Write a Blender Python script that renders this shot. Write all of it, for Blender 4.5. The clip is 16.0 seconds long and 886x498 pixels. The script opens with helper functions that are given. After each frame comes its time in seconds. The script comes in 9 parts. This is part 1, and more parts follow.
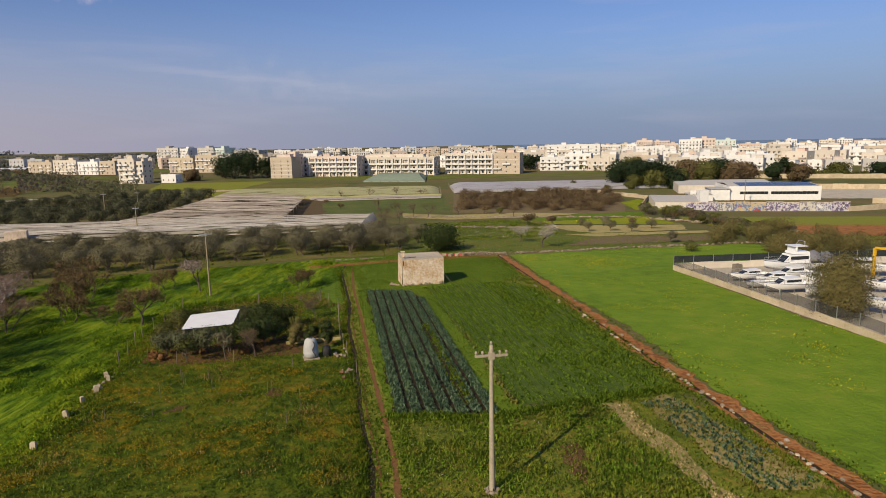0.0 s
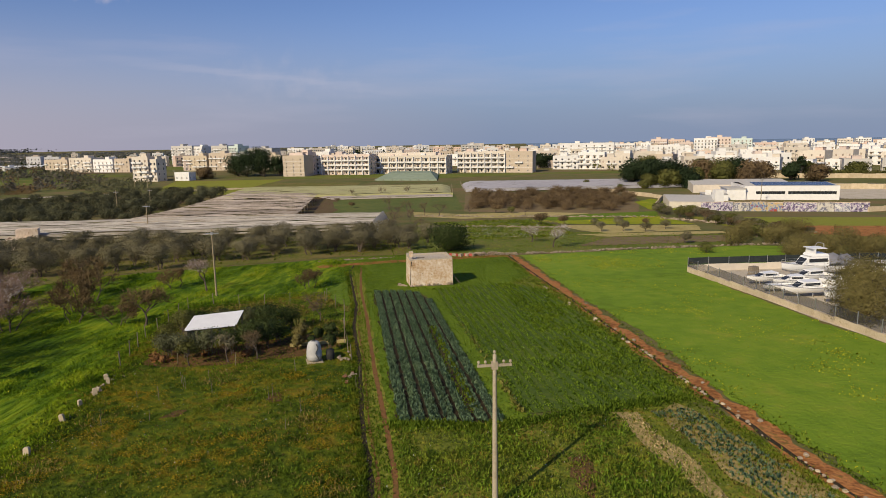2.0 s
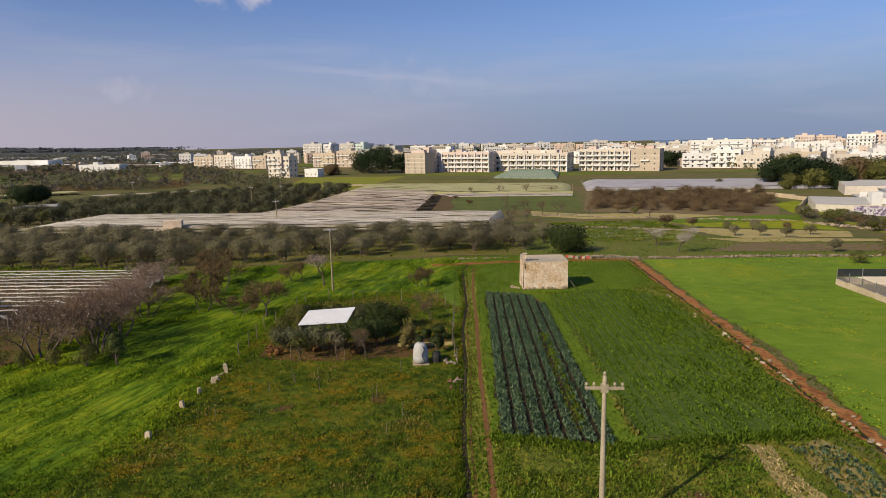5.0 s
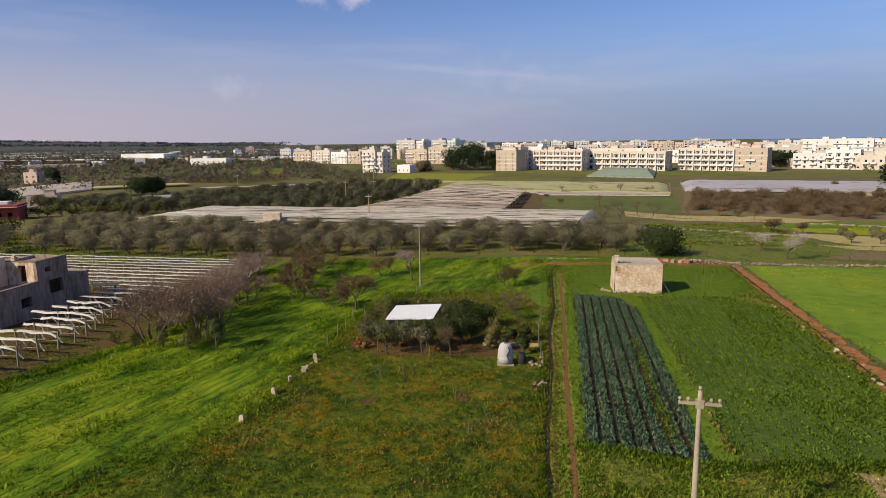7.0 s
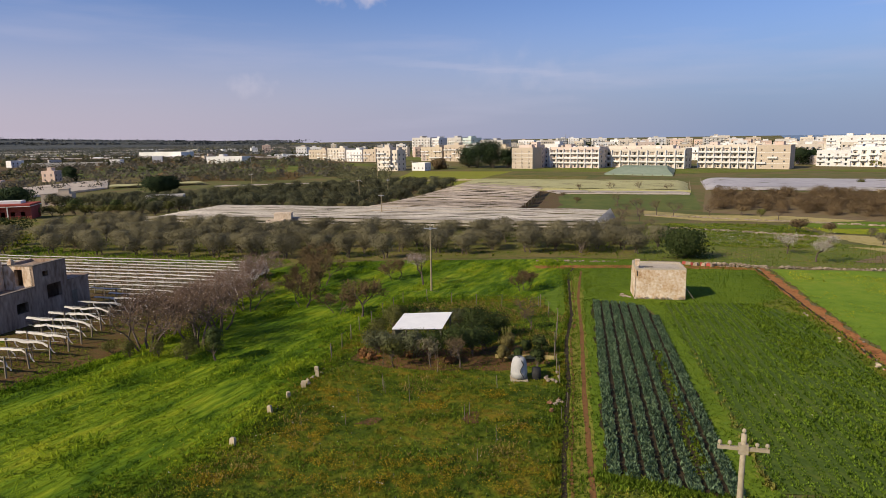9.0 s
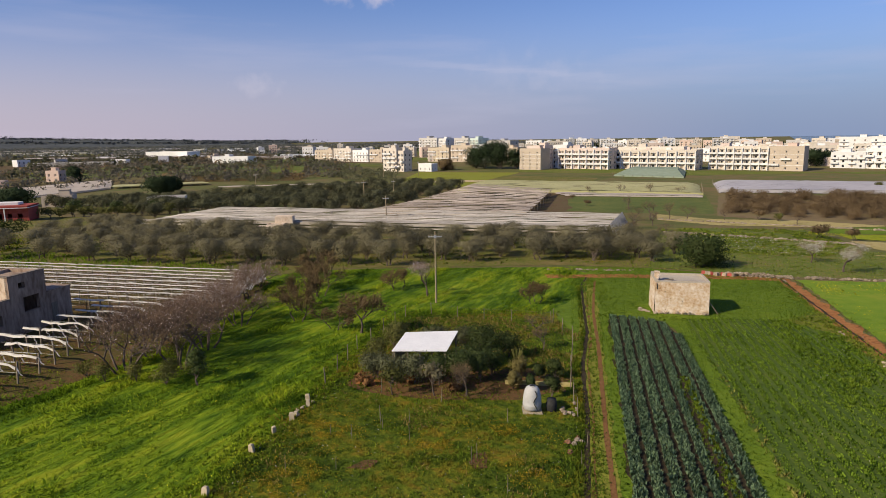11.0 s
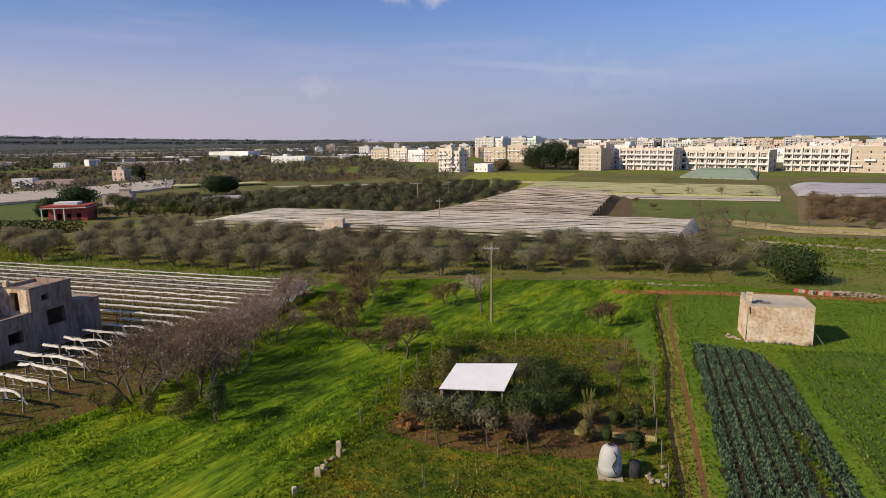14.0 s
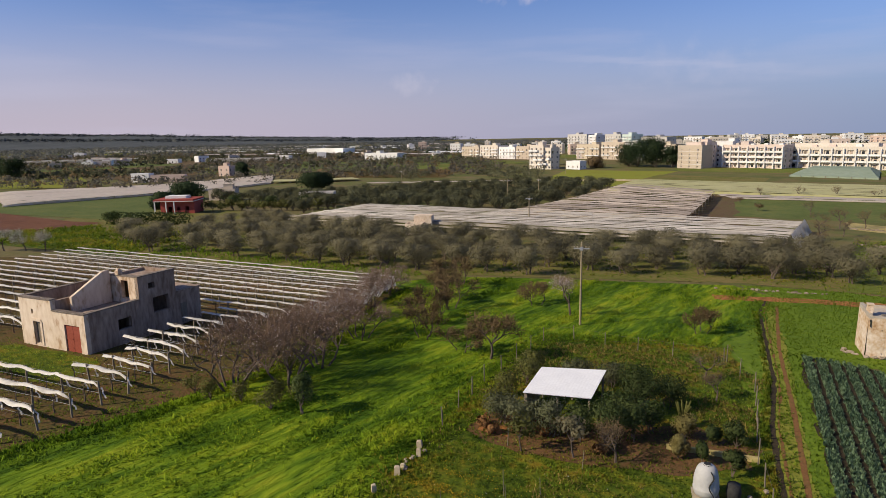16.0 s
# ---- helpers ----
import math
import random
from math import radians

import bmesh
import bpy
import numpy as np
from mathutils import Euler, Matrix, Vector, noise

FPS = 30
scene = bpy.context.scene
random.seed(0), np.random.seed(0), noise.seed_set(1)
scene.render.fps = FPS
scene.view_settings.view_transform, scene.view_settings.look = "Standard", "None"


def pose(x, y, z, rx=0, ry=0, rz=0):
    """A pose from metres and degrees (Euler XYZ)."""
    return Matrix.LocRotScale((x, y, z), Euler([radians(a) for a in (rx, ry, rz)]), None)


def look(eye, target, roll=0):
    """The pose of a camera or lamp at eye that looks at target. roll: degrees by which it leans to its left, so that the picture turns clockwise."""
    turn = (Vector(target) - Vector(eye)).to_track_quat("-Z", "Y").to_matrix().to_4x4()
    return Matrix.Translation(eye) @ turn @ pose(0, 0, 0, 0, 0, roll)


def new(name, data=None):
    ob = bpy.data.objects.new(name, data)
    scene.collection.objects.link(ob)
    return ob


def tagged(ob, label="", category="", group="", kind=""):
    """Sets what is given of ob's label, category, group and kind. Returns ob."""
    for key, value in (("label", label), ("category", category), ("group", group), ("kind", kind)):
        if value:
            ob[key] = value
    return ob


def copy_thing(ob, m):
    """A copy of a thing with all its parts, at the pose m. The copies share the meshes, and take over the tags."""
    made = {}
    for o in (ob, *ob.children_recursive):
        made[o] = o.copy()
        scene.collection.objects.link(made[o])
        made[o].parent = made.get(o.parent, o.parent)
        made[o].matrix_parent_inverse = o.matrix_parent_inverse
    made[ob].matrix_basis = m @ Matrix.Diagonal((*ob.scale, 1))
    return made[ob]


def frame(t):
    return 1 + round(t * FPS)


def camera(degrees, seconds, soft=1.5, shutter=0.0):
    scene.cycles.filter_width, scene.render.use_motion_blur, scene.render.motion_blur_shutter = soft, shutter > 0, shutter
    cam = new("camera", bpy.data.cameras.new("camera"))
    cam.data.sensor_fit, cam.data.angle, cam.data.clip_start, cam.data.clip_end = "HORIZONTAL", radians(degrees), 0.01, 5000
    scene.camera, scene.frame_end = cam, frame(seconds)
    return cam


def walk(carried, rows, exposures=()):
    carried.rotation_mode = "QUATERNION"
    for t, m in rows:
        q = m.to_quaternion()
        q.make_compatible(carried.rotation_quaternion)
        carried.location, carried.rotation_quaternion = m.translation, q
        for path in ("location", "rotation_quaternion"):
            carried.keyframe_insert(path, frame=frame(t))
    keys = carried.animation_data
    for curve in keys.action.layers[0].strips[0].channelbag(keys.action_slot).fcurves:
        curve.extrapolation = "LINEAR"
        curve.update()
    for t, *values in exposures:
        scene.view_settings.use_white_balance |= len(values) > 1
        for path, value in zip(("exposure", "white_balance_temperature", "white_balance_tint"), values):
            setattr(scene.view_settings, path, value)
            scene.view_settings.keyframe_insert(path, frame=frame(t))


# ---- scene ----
cam = camera(69.9, 16.0, 0.85)
PATH = [
    (0.0, pose(-0.207, -0.502, 18.230, 80.538, 1.107, 1.223)),
    (0.5, pose(-0.121, -0.398, 18.226, 80.494, 1.084, 1.575)),
    (1.0, pose(0.021, -0.089, 18.171, 80.475, 1.116, 1.828)),
    (1.5, pose(0.174, 0.475, 18.206, 80.438, 1.083, 2.154)),
    (2.0, pose(0.294, 0.974, 18.271, 80.413, 1.017, 2.390)),
    (2.5, pose(0.460, 1.626, 18.294, 80.414, 1.078, 2.517)),
    (3.0, pose(0.582, 2.284, 18.278, 80.432, 1.080, 2.535)),
    (3.5, pose(0.691, 2.901, 18.292, 80.446, 1.097, 3.182)),
    (4.0, pose(0.763, 3.268, 18.324, 80.479, 1.190, 5.037)),
    (4.5, pose(0.707, 3.300, 18.322, 80.441, 1.167, 9.152)),
    (5.0, pose(0.704, 3.060, 18.389, 80.380, 1.190, 13.157)),
    (5.2, pose(0.715, 3.080, 18.420, 80.300, 1.188, 15.270)),
    (7.3, pose(0.627, 3.692, 18.476, 80.179, 0.920, 21.540)),
    (7.5, pose(0.638, 3.923, 18.455, 80.090, 1.025, 21.727)),
    (8.0, pose(0.436, 4.932, 18.465, 80.082, 1.016, 22.128)),
    (8.5, pose(0.102, 6.073, 18.541, 80.046, 0.990, 22.508)),
    (9.0, pose(-0.185, 7.031, 18.612, 80.043, 0.951, 22.759)),
    (11.5, pose(-2.779, 13.430, 18.929, 80.074, 0.830, 23.446)),
    (12.0, pose(-3.406, 14.805, 18.932, 80.118, 0.846, 23.452)),
    (12.5, pose(-3.984, 16.085, 18.958, 80.119, 0.847, 23.439)),
    (13.0, pose(-4.674, 17.388, 18.957, 80.128, 0.774, 23.605)),
    (13.5, pose(-5.224, 18.508, 18.936, 80.113, 0.796, 25.502)),
    (14.0, pose(-5.662, 19.465, 18.943, 80.106, 0.890, 28.399)),
    (14.5, pose(-5.932, 19.970, 18.963, 80.056, 0.961, 31.897)),
    (15.0, pose(-6.045, 20.307, 18.975, 80.039, 1.013, 34.948)),
    (15.5, pose(-6.058, 20.448, 18.994, 79.982, 1.065, 35.936)),
    (16.0, pose(-6.030, 20.438, 18.878, 79.976, 1.035, 36.509)),
]
walk(cam, PATH, [(0.0, -0.06, 6550, 10), (4.0, -0.04, 6500, 10), (7.5, 0.11, 6420, 11), (12.0, 0.13, 6340, 12), (16.0, 0.10, 6280, 12)])
# the sun stands behind the camera to its left
SUN_AZ, SUN_EL = radians(214.7), radians(33)
world = bpy.data.worlds.new("sky")
scene.world = world
world.use_nodes = True
wn, wl = world.node_tree.nodes, world.node_tree.links
wn.clear()
sky = wn.new("ShaderNodeTexSky")
sky.sky_type, sky.sun_disc = "NISHITA", False
sky.sun_elevation, sky.sun_rotation = SUN_EL, SUN_AZ
sky.air_density, sky.dust_density, sky.ozone_density = 1.0, 0.3, 2.0
wout, wbg = wn.new("ShaderNodeOutputWorld"), wn.new("ShaderNodeBackground")
wbg.inputs["Strength"].default_value = 0.07
# thin high cloud, streaked and denser towards the horizon
wgeo = wn.new("ShaderNodeTexCoord")
wmap = wn.new("ShaderNodeMapping")
wmap.inputs["Scale"].default_value = (1.3, 1.3, 11.0)
wnoise = wn.new("ShaderNodeTexNoise")
wnoise.inputs["Scale"].default_value, wnoise.inputs["Detail"].default_value = 1.7, 7.0
wramp = wn.new("ShaderNodeValToRGB")
wramp.color_ramp.elements[0].position, wramp.color_ramp.elements[0].color = 0.52, (0, 0, 0, 1)
wramp.color_ramp.elements[1].position, wramp.color_ramp.elements[1].color = 0.85, (0.45, 0.45, 0.45, 1)
# the haze that pales the sky towards the horizon
wsep = wn.new("ShaderNodeSeparateXYZ")
whaze = wn.new("ShaderNodeValToRGB")
whaze.color_ramp.interpolation = "EASE"
whaze.color_ramp.elements[0].position, whaze.color_ramp.elements[0].color = 0.0, (0.92, 0.92, 0.92, 1)
whaze.color_ramp.elements[1].position, whaze.color_ramp.elements[1].color = 0.21, (0.03, 0.03, 0.03, 1)
wtint = wn.new("ShaderNodeMixRGB")
wtint.blend_type = "MULTIPLY"
wtint.inputs["Fac"].default_value = 1.0
wtint.inputs[2].default_value = (0.89, 1.01, 1.43, 1)
wmix = wn.new("ShaderNodeMixRGB")
wmix.inputs[2].default_value = (4.1, 4.4, 6.1, 1)
wcloud = wn.new("ShaderNodeMixRGB")
wcloud.inputs[2].default_value = (7.4, 7.2, 8.8, 1)
wl.new(wgeo.outputs["Generated"], wmap.inputs["Vector"])
wl.new(wgeo.outputs["Generated"], wsep.inputs["Vector"])
wl.new(wsep.outputs["Z"], whaze.inputs["Fac"])
wl.new(wmap.outputs["Vector"], wnoise.inputs["Vector"])
wl.new(wnoise.outputs["Fac"], wramp.inputs["Fac"])
wl.new(sky.outputs["Color"], wtint.inputs[1])
wl.new(wtint.outputs["Color"], wmix.inputs[1])
wl.new(whaze.outputs["Color"], wmix.inputs["Fac"])
# it is paler and pinker to the left, towards the sun
wside = wn.new("ShaderNodeMapRange")
wside.inputs["From Min"].default_value, wside.inputs["From Max"].default_value = 0.05, -0.9
wtone = wn.new("ShaderNodeMixRGB")
wtone.inputs[1].default_value, wtone.inputs[2].default_value = (3.15, 4.05, 6.2, 1), (7.1, 6.1, 7.1, 1)
wl.new(wsep.outputs["X"], wside.inputs["Value"])
wl.new(wside.outputs["Result"], wtone.inputs["Fac"])
wl.new(wtone.outputs["Color"], wmix.inputs[2])
wl.new(wmix.outputs["Color"], wcloud.inputs[1])
wl.new(wramp.outputs["Color"], wcloud.inputs["Fac"])
# a few small bright puffs of cloud
wflat = wn.new("ShaderNodeMapping")
wflat.inputs["Scale"].default_value = (1.0, 1.0, 2.0)
wfray = wn.new("ShaderNodeTexNoise")
wfray.inputs["Scale"].default_value, wfray.inputs["Detail"].default_value = 34.0, 5.0
wl.new(wgeo.outputs["Generated"], wflat.inputs["Vector"])
wl.new(wgeo.outputs["Generated"], wfray.inputs["Vector"])
wlast = wcloud.outputs["Color"]
for d, size, strength in (((-0.521, 0.832, 0.201), 0.024, 0.5), ((-0.4785, 0.857, 0.203), 0.022, 0.6), ((-0.466, 0.863, 0.209), 0.012, 0.5), ((-0.627, 0.775, 0.083), 0.03, 0.3), ((-0.29, 0.95, 0.096), 0.06, 0.08), ((-0.24, 0.965, 0.09), 0.05, 0.07)):
    wd = wn.new("ShaderNodeVectorMath")
    wd.operation = "DISTANCE"
    wd.inputs[1].default_value = (d[0], d[1], d[2] * 2.0)
    wl.new(wflat.outputs["Vector"], wd.inputs[0])
    wf = wn.new("ShaderNodeMath")
    wf.operation = "MULTIPLY_ADD"
    wf.inputs[1].default_value = size * 4.0
    wl.new(wfray.outputs["Fac"], wf.inputs[0])
    wl.new(wd.outputs["Value"], wf.inputs[2])
    wr = wn.new("ShaderNodeMapRange")
    wr.interpolation_type = "SMOOTHSTEP"
    wr.inputs["From Min"].default_value, wr.inputs["From Max"].default_value = size * 3.5, size * 2.0
    wr.inputs["To Min"].default_value, wr.inputs["To Max"].default_value = 0.0, strength
    wl.new(wf.outputs["Value"], wr.inputs["Value"])
    wp = wn.new("ShaderNodeMixRGB")
    wp.inputs[2].default_value = (9.0, 8.3, 9.2, 1)
    wl.new(wr.outputs["Result"], wp.inputs["Fac"])
    wl.new(wlast, wp.inputs[1])
    wlast = wp.outputs["Color"]
wlean = wn.new("ShaderNodeMath")
wlean.operation = "MULTIPLY_ADD"
wlean.inputs[1].default_value = 0.109
wl.new(wsep.outputs["X"], wlean.inputs[0])
wl.new(wsep.outputs["Z"], wlean.inputs[2])
wwisp = wn.new("ShaderNodeTexNoise")
wwisp.inputs["Scale"].default_value, wwisp.inputs["Detail"].default_value = 9.0, 6.0
wl.new(wmap.outputs["Vector"], wwisp.inputs["Vector"])
wband = wn.new("ShaderNodeMath")
wband.operation = "MULTIPLY_ADD"
wband.inputs[1].default_value = 0.03
wl.new(wwisp.outputs["Fac"], wband.inputs[0])
wl.new(wlean.outputs["Value"], wband.inputs[2])
woff = wn.new("ShaderNodeMath")
woff.operation = "SUBTRACT"
woff.inputs[1].default_value = 0.0808
wl.new(wband.outputs["Value"], woff.inputs[0])
wabs = wn.new("ShaderNodeMath")
wabs.operation = "ABSOLUTE"
wl.new(woff.outputs["Value"], wabs.inputs[0])
wthin = wn.new("ShaderNodeMapRange")
wthin.interpolation_type = "SMOOTHSTEP"
wthin.inputs["From Min"].default_value, wthin.inputs["From Max"].default_value = 0.011, 0.0
wthin.inputs["To Min"].default_value, wthin.inputs["To Max"].default_value = 0.0, 0.17
wl.new(wabs.outputs["Value"], wthin.inputs["Value"])
wlong = wn.new("ShaderNodeMapRange")
wlong.interpolation_type = "SMOOTHSTEP"
wlong.inputs["From Min"].default_value, wlong.inputs["From Max"].default_value = 0.24, 0.06
wl.new(wthin.outputs["Result"], wlong.inputs["To Max"])
wmid = wn.new("ShaderNodeMath")
wmid.operation = "ADD"
wmid.inputs[1].default_value = 0.29
wl.new(wsep.outputs["X"], wmid.inputs[0])
wside2 = wn.new("ShaderNodeMath")
wside2.operation = "ABSOLUTE"
wl.new(wmid.outputs["Value"], wside2.inputs[0])
wl.new(wside2.outputs["Value"], wlong.inputs["Value"])
wstreak = wn.new("ShaderNodeMixRGB")
wstreak.inputs[2].default_value = (9.0, 8.4, 9.6, 1)
wl.new(wlong.outputs["Result"], wstreak.inputs["Fac"])
wl.new(wlast, wstreak.inputs[1])
wl.new(wstreak.outputs["Color"], wbg.inputs["Color"])
wl.new(wbg.outputs["Background"], wout.inputs["Surface"])
sun = new("sun", bpy.data.lights.new("sun", "SUN"))
sun.data.energy, sun.data.angle, sun.data.color = 5.0, radians(0.53), (1.0, 0.85, 0.60)
sun_dir = Vector((math.sin(SUN_AZ) * math.cos(SUN_EL), math.cos(SUN_AZ) * math.cos(SUN_EL), math.sin(SUN_EL)))
sun.matrix_world = look(sun_dir * 100, (0, 0, 0))

# ---- terrain and mesh helpers ----
def ground(x, y):
    """Height of the land: it falls gently away to a shallow dip and rises a little to the town."""
    d = max(y - 30.5, -60)
    if d < 150:
        g = -0.0337 * d
    elif d < 230:
        g = -5.055 - 0.0337 * (d - 150) + 0.000285625 * (d - 150) ** 2
    else:
        g = -5.923 + 0.012 * (min(d, 460) - 230)
    return g - 0.0014 * max(min(x, 300), -300)


def ground_np(x, y):
    d = np.maximum(y - 30.5, -60)
    g = np.where(d < 150, -0.0337 * d, np.where(d < 230, -5.055 - 0.0337 * (d - 150) + 0.000285625 * (d - 150) ** 2,
                                               -5.923 + 0.012 * (np.minimum(d, 460) - 230)))
    return g - 0.0014 * np.clip(x, -300, 300)


def mat(name, cols, scale=1.0, scale2=8.0, rough=0.9, bump=0.3, bump_scale=None, rnd=0.0, island=0.0, metal=0.0,
        lo=0.32, hi=0.68, stretch=(1, 1, 1), spec=0.08, translucent=0.0, local=False):
    """A surface whose colour wanders between cols at two scales, with relief and a shift from piece to piece."""
    m = bpy.data.materials.new(name)
    m.use_nodes = True
    n, l = m.node_tree.nodes, m.node_tree.links
    b = n["Principled BSDF"]
    b.inputs["Roughness"].default_value, b.inputs["Metallic"].default_value = rough, metal
    b.inputs["Specular IOR Level"].default_value = spec
    co = n.new("ShaderNodeTexCoord")
    mp = n.new("ShaderNodeMapping")
    mp.inputs["Scale"].default_value = stretch
    if local:
        l.new(co.outputs["Object"], mp.inputs["Vector"])
    else:
        l.new(n.new("ShaderNodeNewGeometry").outputs["Position"], mp.inputs["Vector"])
    n1, n2 = n.new("ShaderNodeTexNoise"), n.new("ShaderNodeTexNoise")
    for nn, s, d in ((n1, scale, 5.0), (n2, scale2, 4.0)):
        nn.inputs["Scale"].default_value, nn.inputs["Detail"].default_value = s, d
        l.new(mp.outputs["Vector"], nn.inputs["Vector"])
    mx = n.new("ShaderNodeMath")
    mx.operation = "MULTIPLY_ADD"
    mx.inputs[1].default_value = 0.5
    hf = n.new("ShaderNodeMath")
    hf.operation = "MULTIPLY"
    hf.inputs[1].default_value = 0.5
    l.new(n2.outputs["Fac"], hf.inputs[0])
    l.new(n1.outputs["Fac"], mx.inputs[0])
    l.new(hf.outputs[0], mx.inputs[2])
    rp = n.new("ShaderNodeValToRGB")
    el = rp.color_ramp.elements
    while len(el) < len(cols):
        el.new(0.5)
    for i, c in enumerate(cols):
        el[i].position = lo + (hi - lo) * i / max(1, len(cols) - 1)
        el[i].color = c
    l.new(mx.outputs[0], rp.inputs["Fac"])
    out = rp.outputs["Color"]
    for amount, node, socket in ((rnd, "ShaderNodeObjectInfo", "Random"), (island, "ShaderNodeNewGeometry", "Random Per Island")):
        if amount:
            hs = n.new("ShaderNodeHueSaturation")
            mr = n.new("ShaderNodeMapRange")
            mr.inputs["To Min"].default_value, mr.inputs["To Max"].default_value = 1 - amount, 1 + amount
            l.new(n.new(node).outputs[socket], mr.inputs["Value"])
            l.new(mr.outputs["Result"], hs.inputs["Value"])
            l.new(out, hs.inputs["Color"])
            out = hs.outputs["Color"]
    l.new(out, b.inputs["Base Color"])
    if bump:
        n3 = n.new("ShaderNodeTexNoise")
        n3.inputs["Scale"].default_value, n3.inputs["Detail"].default_value = bump_scale or scale2 * 2, 4.0
        l.new(mp.outputs["Vector"], n3.inputs["Vector"])
        bp = n.new("ShaderNodeBump")
        bp.inputs["Strength"].default_value, bp.inputs["Distance"].default_value = bump, 0.5 / (bump_scale or scale2 * 2)
        l.new(n3.outputs["Fac"], bp.inputs["Height"])
        l.new(bp.outputs["Normal"], b.inputs["Normal"])
    if translucent:
        tr, ms = n.new("ShaderNodeBsdfTranslucent"), n.new("ShaderNodeMixShader")
        ms.inputs["Fac"].default_value = translucent
        l.new(out, tr.inputs["Color"])
        l.new(b.outputs[0], ms.inputs[1])
        l.new(tr.outputs[0], ms.inputs[2])
        l.new(ms.outputs[0], n["Material Output"].inputs["Surface"])
    return m


class MB:
    """Collects the faces of one mesh."""

    def __init__(self):
        self.v, self.f, self.m = [], [], []

    def face(self, pts, mi=0):
        i = len(self.v)
        self.v += [tuple(p) for p in pts]
        self.f.append(tuple(range(i, i + len(pts))))
        self.m.append(mi)

    def box(self, x0, x1, y0, y1, z0, z1, mi=0, rz=0.0, at=(0, 0, 0), top=1.0):
        """A box; top shrinks its upper face; rz turns it about at."""
        cx, cy = (x0 + x1) / 2, (y0 + y1) / 2
        p = [(x0, y0, z0), (x1, y0, z0), (x1, y1, z0), (x0, y1, z0)]
        p += [(cx + (a - cx) * top, cy + (b - cy) * top, z1) for a, b, _ in p]
        c, s = math.cos(rz), math.sin(rz)
        p = [(at[0] + a * c - b * s, at[1] + a * s + b * c, at[2] + z) for a, b, z in p]
        i = len(self.v)
        self.v += p
        for f in ((3, 2, 1, 0), (4, 5, 6, 7), (0, 1, 5, 4), (1, 2, 6, 5), (2, 3, 7, 6), (3, 0, 4, 7)):
            self.f.append(tuple(i + k for k in f))
            self.m.append(mi)

    def tube(self, p0, p1, r0, r1, n=5, mi=0, cap=True):
        p0, p1 = Vector(p0), Vector(p1)
        d = (p1 - p0)
        if d.length < 1e-6:
            return
        d.normalize()
        u = d.orthogonal().normalized()
        w = d.cross(u)
        i = len(self.v)
        for p, r in ((p0, r0), (p1, r1)):
            for k in range(n):
                a = 2 * math.pi * k / n
                self.v.append(tuple(p + (u * math.cos(a) + w * math.sin(a)) * r))
        for k in range(n):
            self.f.append((i + k, i + (k + 1) % n, i + n + (k + 1) % n, i + n + k))
            self.m.append(mi)
        if cap:
            self.f.append(tuple(i + n + k for k in range(n)))
            self.m.append(mi)

    def path(self, pts, radii, n=6, mi=0):
        """A tube through pts with those radii, one skin from end to end."""
        pts = [Vector(q) for q in pts]
        rows, u = [], None
        for i, (q, r) in enumerate(zip(pts, radii)):
            d = (pts[min(i + 1, len(pts) - 1)] - pts[max(i - 1, 0)]).normalized()
            u = d.orthogonal().normalized() if u is None else (u - d * u.dot(d)).normalized()
            w = d.cross(u)
            rows.append([tuple(q + (u * math.cos(2 * math.pi * k / n) + w * math.sin(2 * math.pi * k / n)) * r) for k in range(n)])
        i = len(self.v)
        self.grid(rows, mi, True)
        self.f.append(tuple(i + (len(pts) - 1) * n + k for k in range(n)))
        self.m.append(mi)

    def grid(self, rows, mi=0, close=False):
        """Rows of points joined to a sheet."""
        i, w = len(self.v), len(rows[0])
        for r in rows:
            self.v += [tuple(p) for p in r]
        for a in range(len(rows) - 1):
            for b in range(w if close else w - 1):
                c = (b + 1) % w
                self.f.append((i + a * w + b, i + a * w + c, i + (a + 1) * w + c, i + (a + 1) * w + b))
                self.m.append(mi)

    def stone(self, c, r, rng, squash=0.7, mi=0):
        """A rough lump of about 20 faces."""
        i = len(self.v)
        rings = []
        for z, k in ((-0.7, 0.75), (0.1, 1.0), (0.75, 0.6)):
            a0 = rng.random() * 6.3
            rings.append([(c[0] + math.cos(a0 + j * 1.257) * r * k * (0.8 + 0.4 * rng.random()),
                           c[1] + math.sin(a0 + j * 1.257) * r * k * (0.8 + 0.4 * rng.random()),
                           c[2] + z * r * squash * (0.9 + 0.2 * rng.random())) for j in range(5)])
        self.grid(rings, mi, True)
        self.f += [tuple(i + j for j in (4, 3, 2, 1, 0)), tuple(i + 10 + j for j in range(5))]
        self.m += [mi, mi]

    def data(self, name, mats, smooth=False):
        me = bpy.data.meshes.new(name)
        me.from_pydata(self.v, [], self.f)
        for mm in (mats if isinstance(mats, (list, tuple)) else [mats]):
            me.materials.append(mm)
        if any(self.m):
            me.polygons.foreach_set("material_index", self.m)
        if smooth:
            me.polygons.foreach_set("use_smooth", [True] * len(self.f))
        me.update()
        return me


def part(name, shape, mats=None, parent=None, label="", m=None, smooth=False):
    """Links a mesh (or the faces in an MB) as one object under a thing or a part."""
    ob = new(name, shape.data(name, mats, smooth) if isinstance(shape, MB) else shape)
    if parent is not None:
        ob.parent = parent
    if m is not None:
        ob.matrix_basis = m
    return tagged(ob, label)


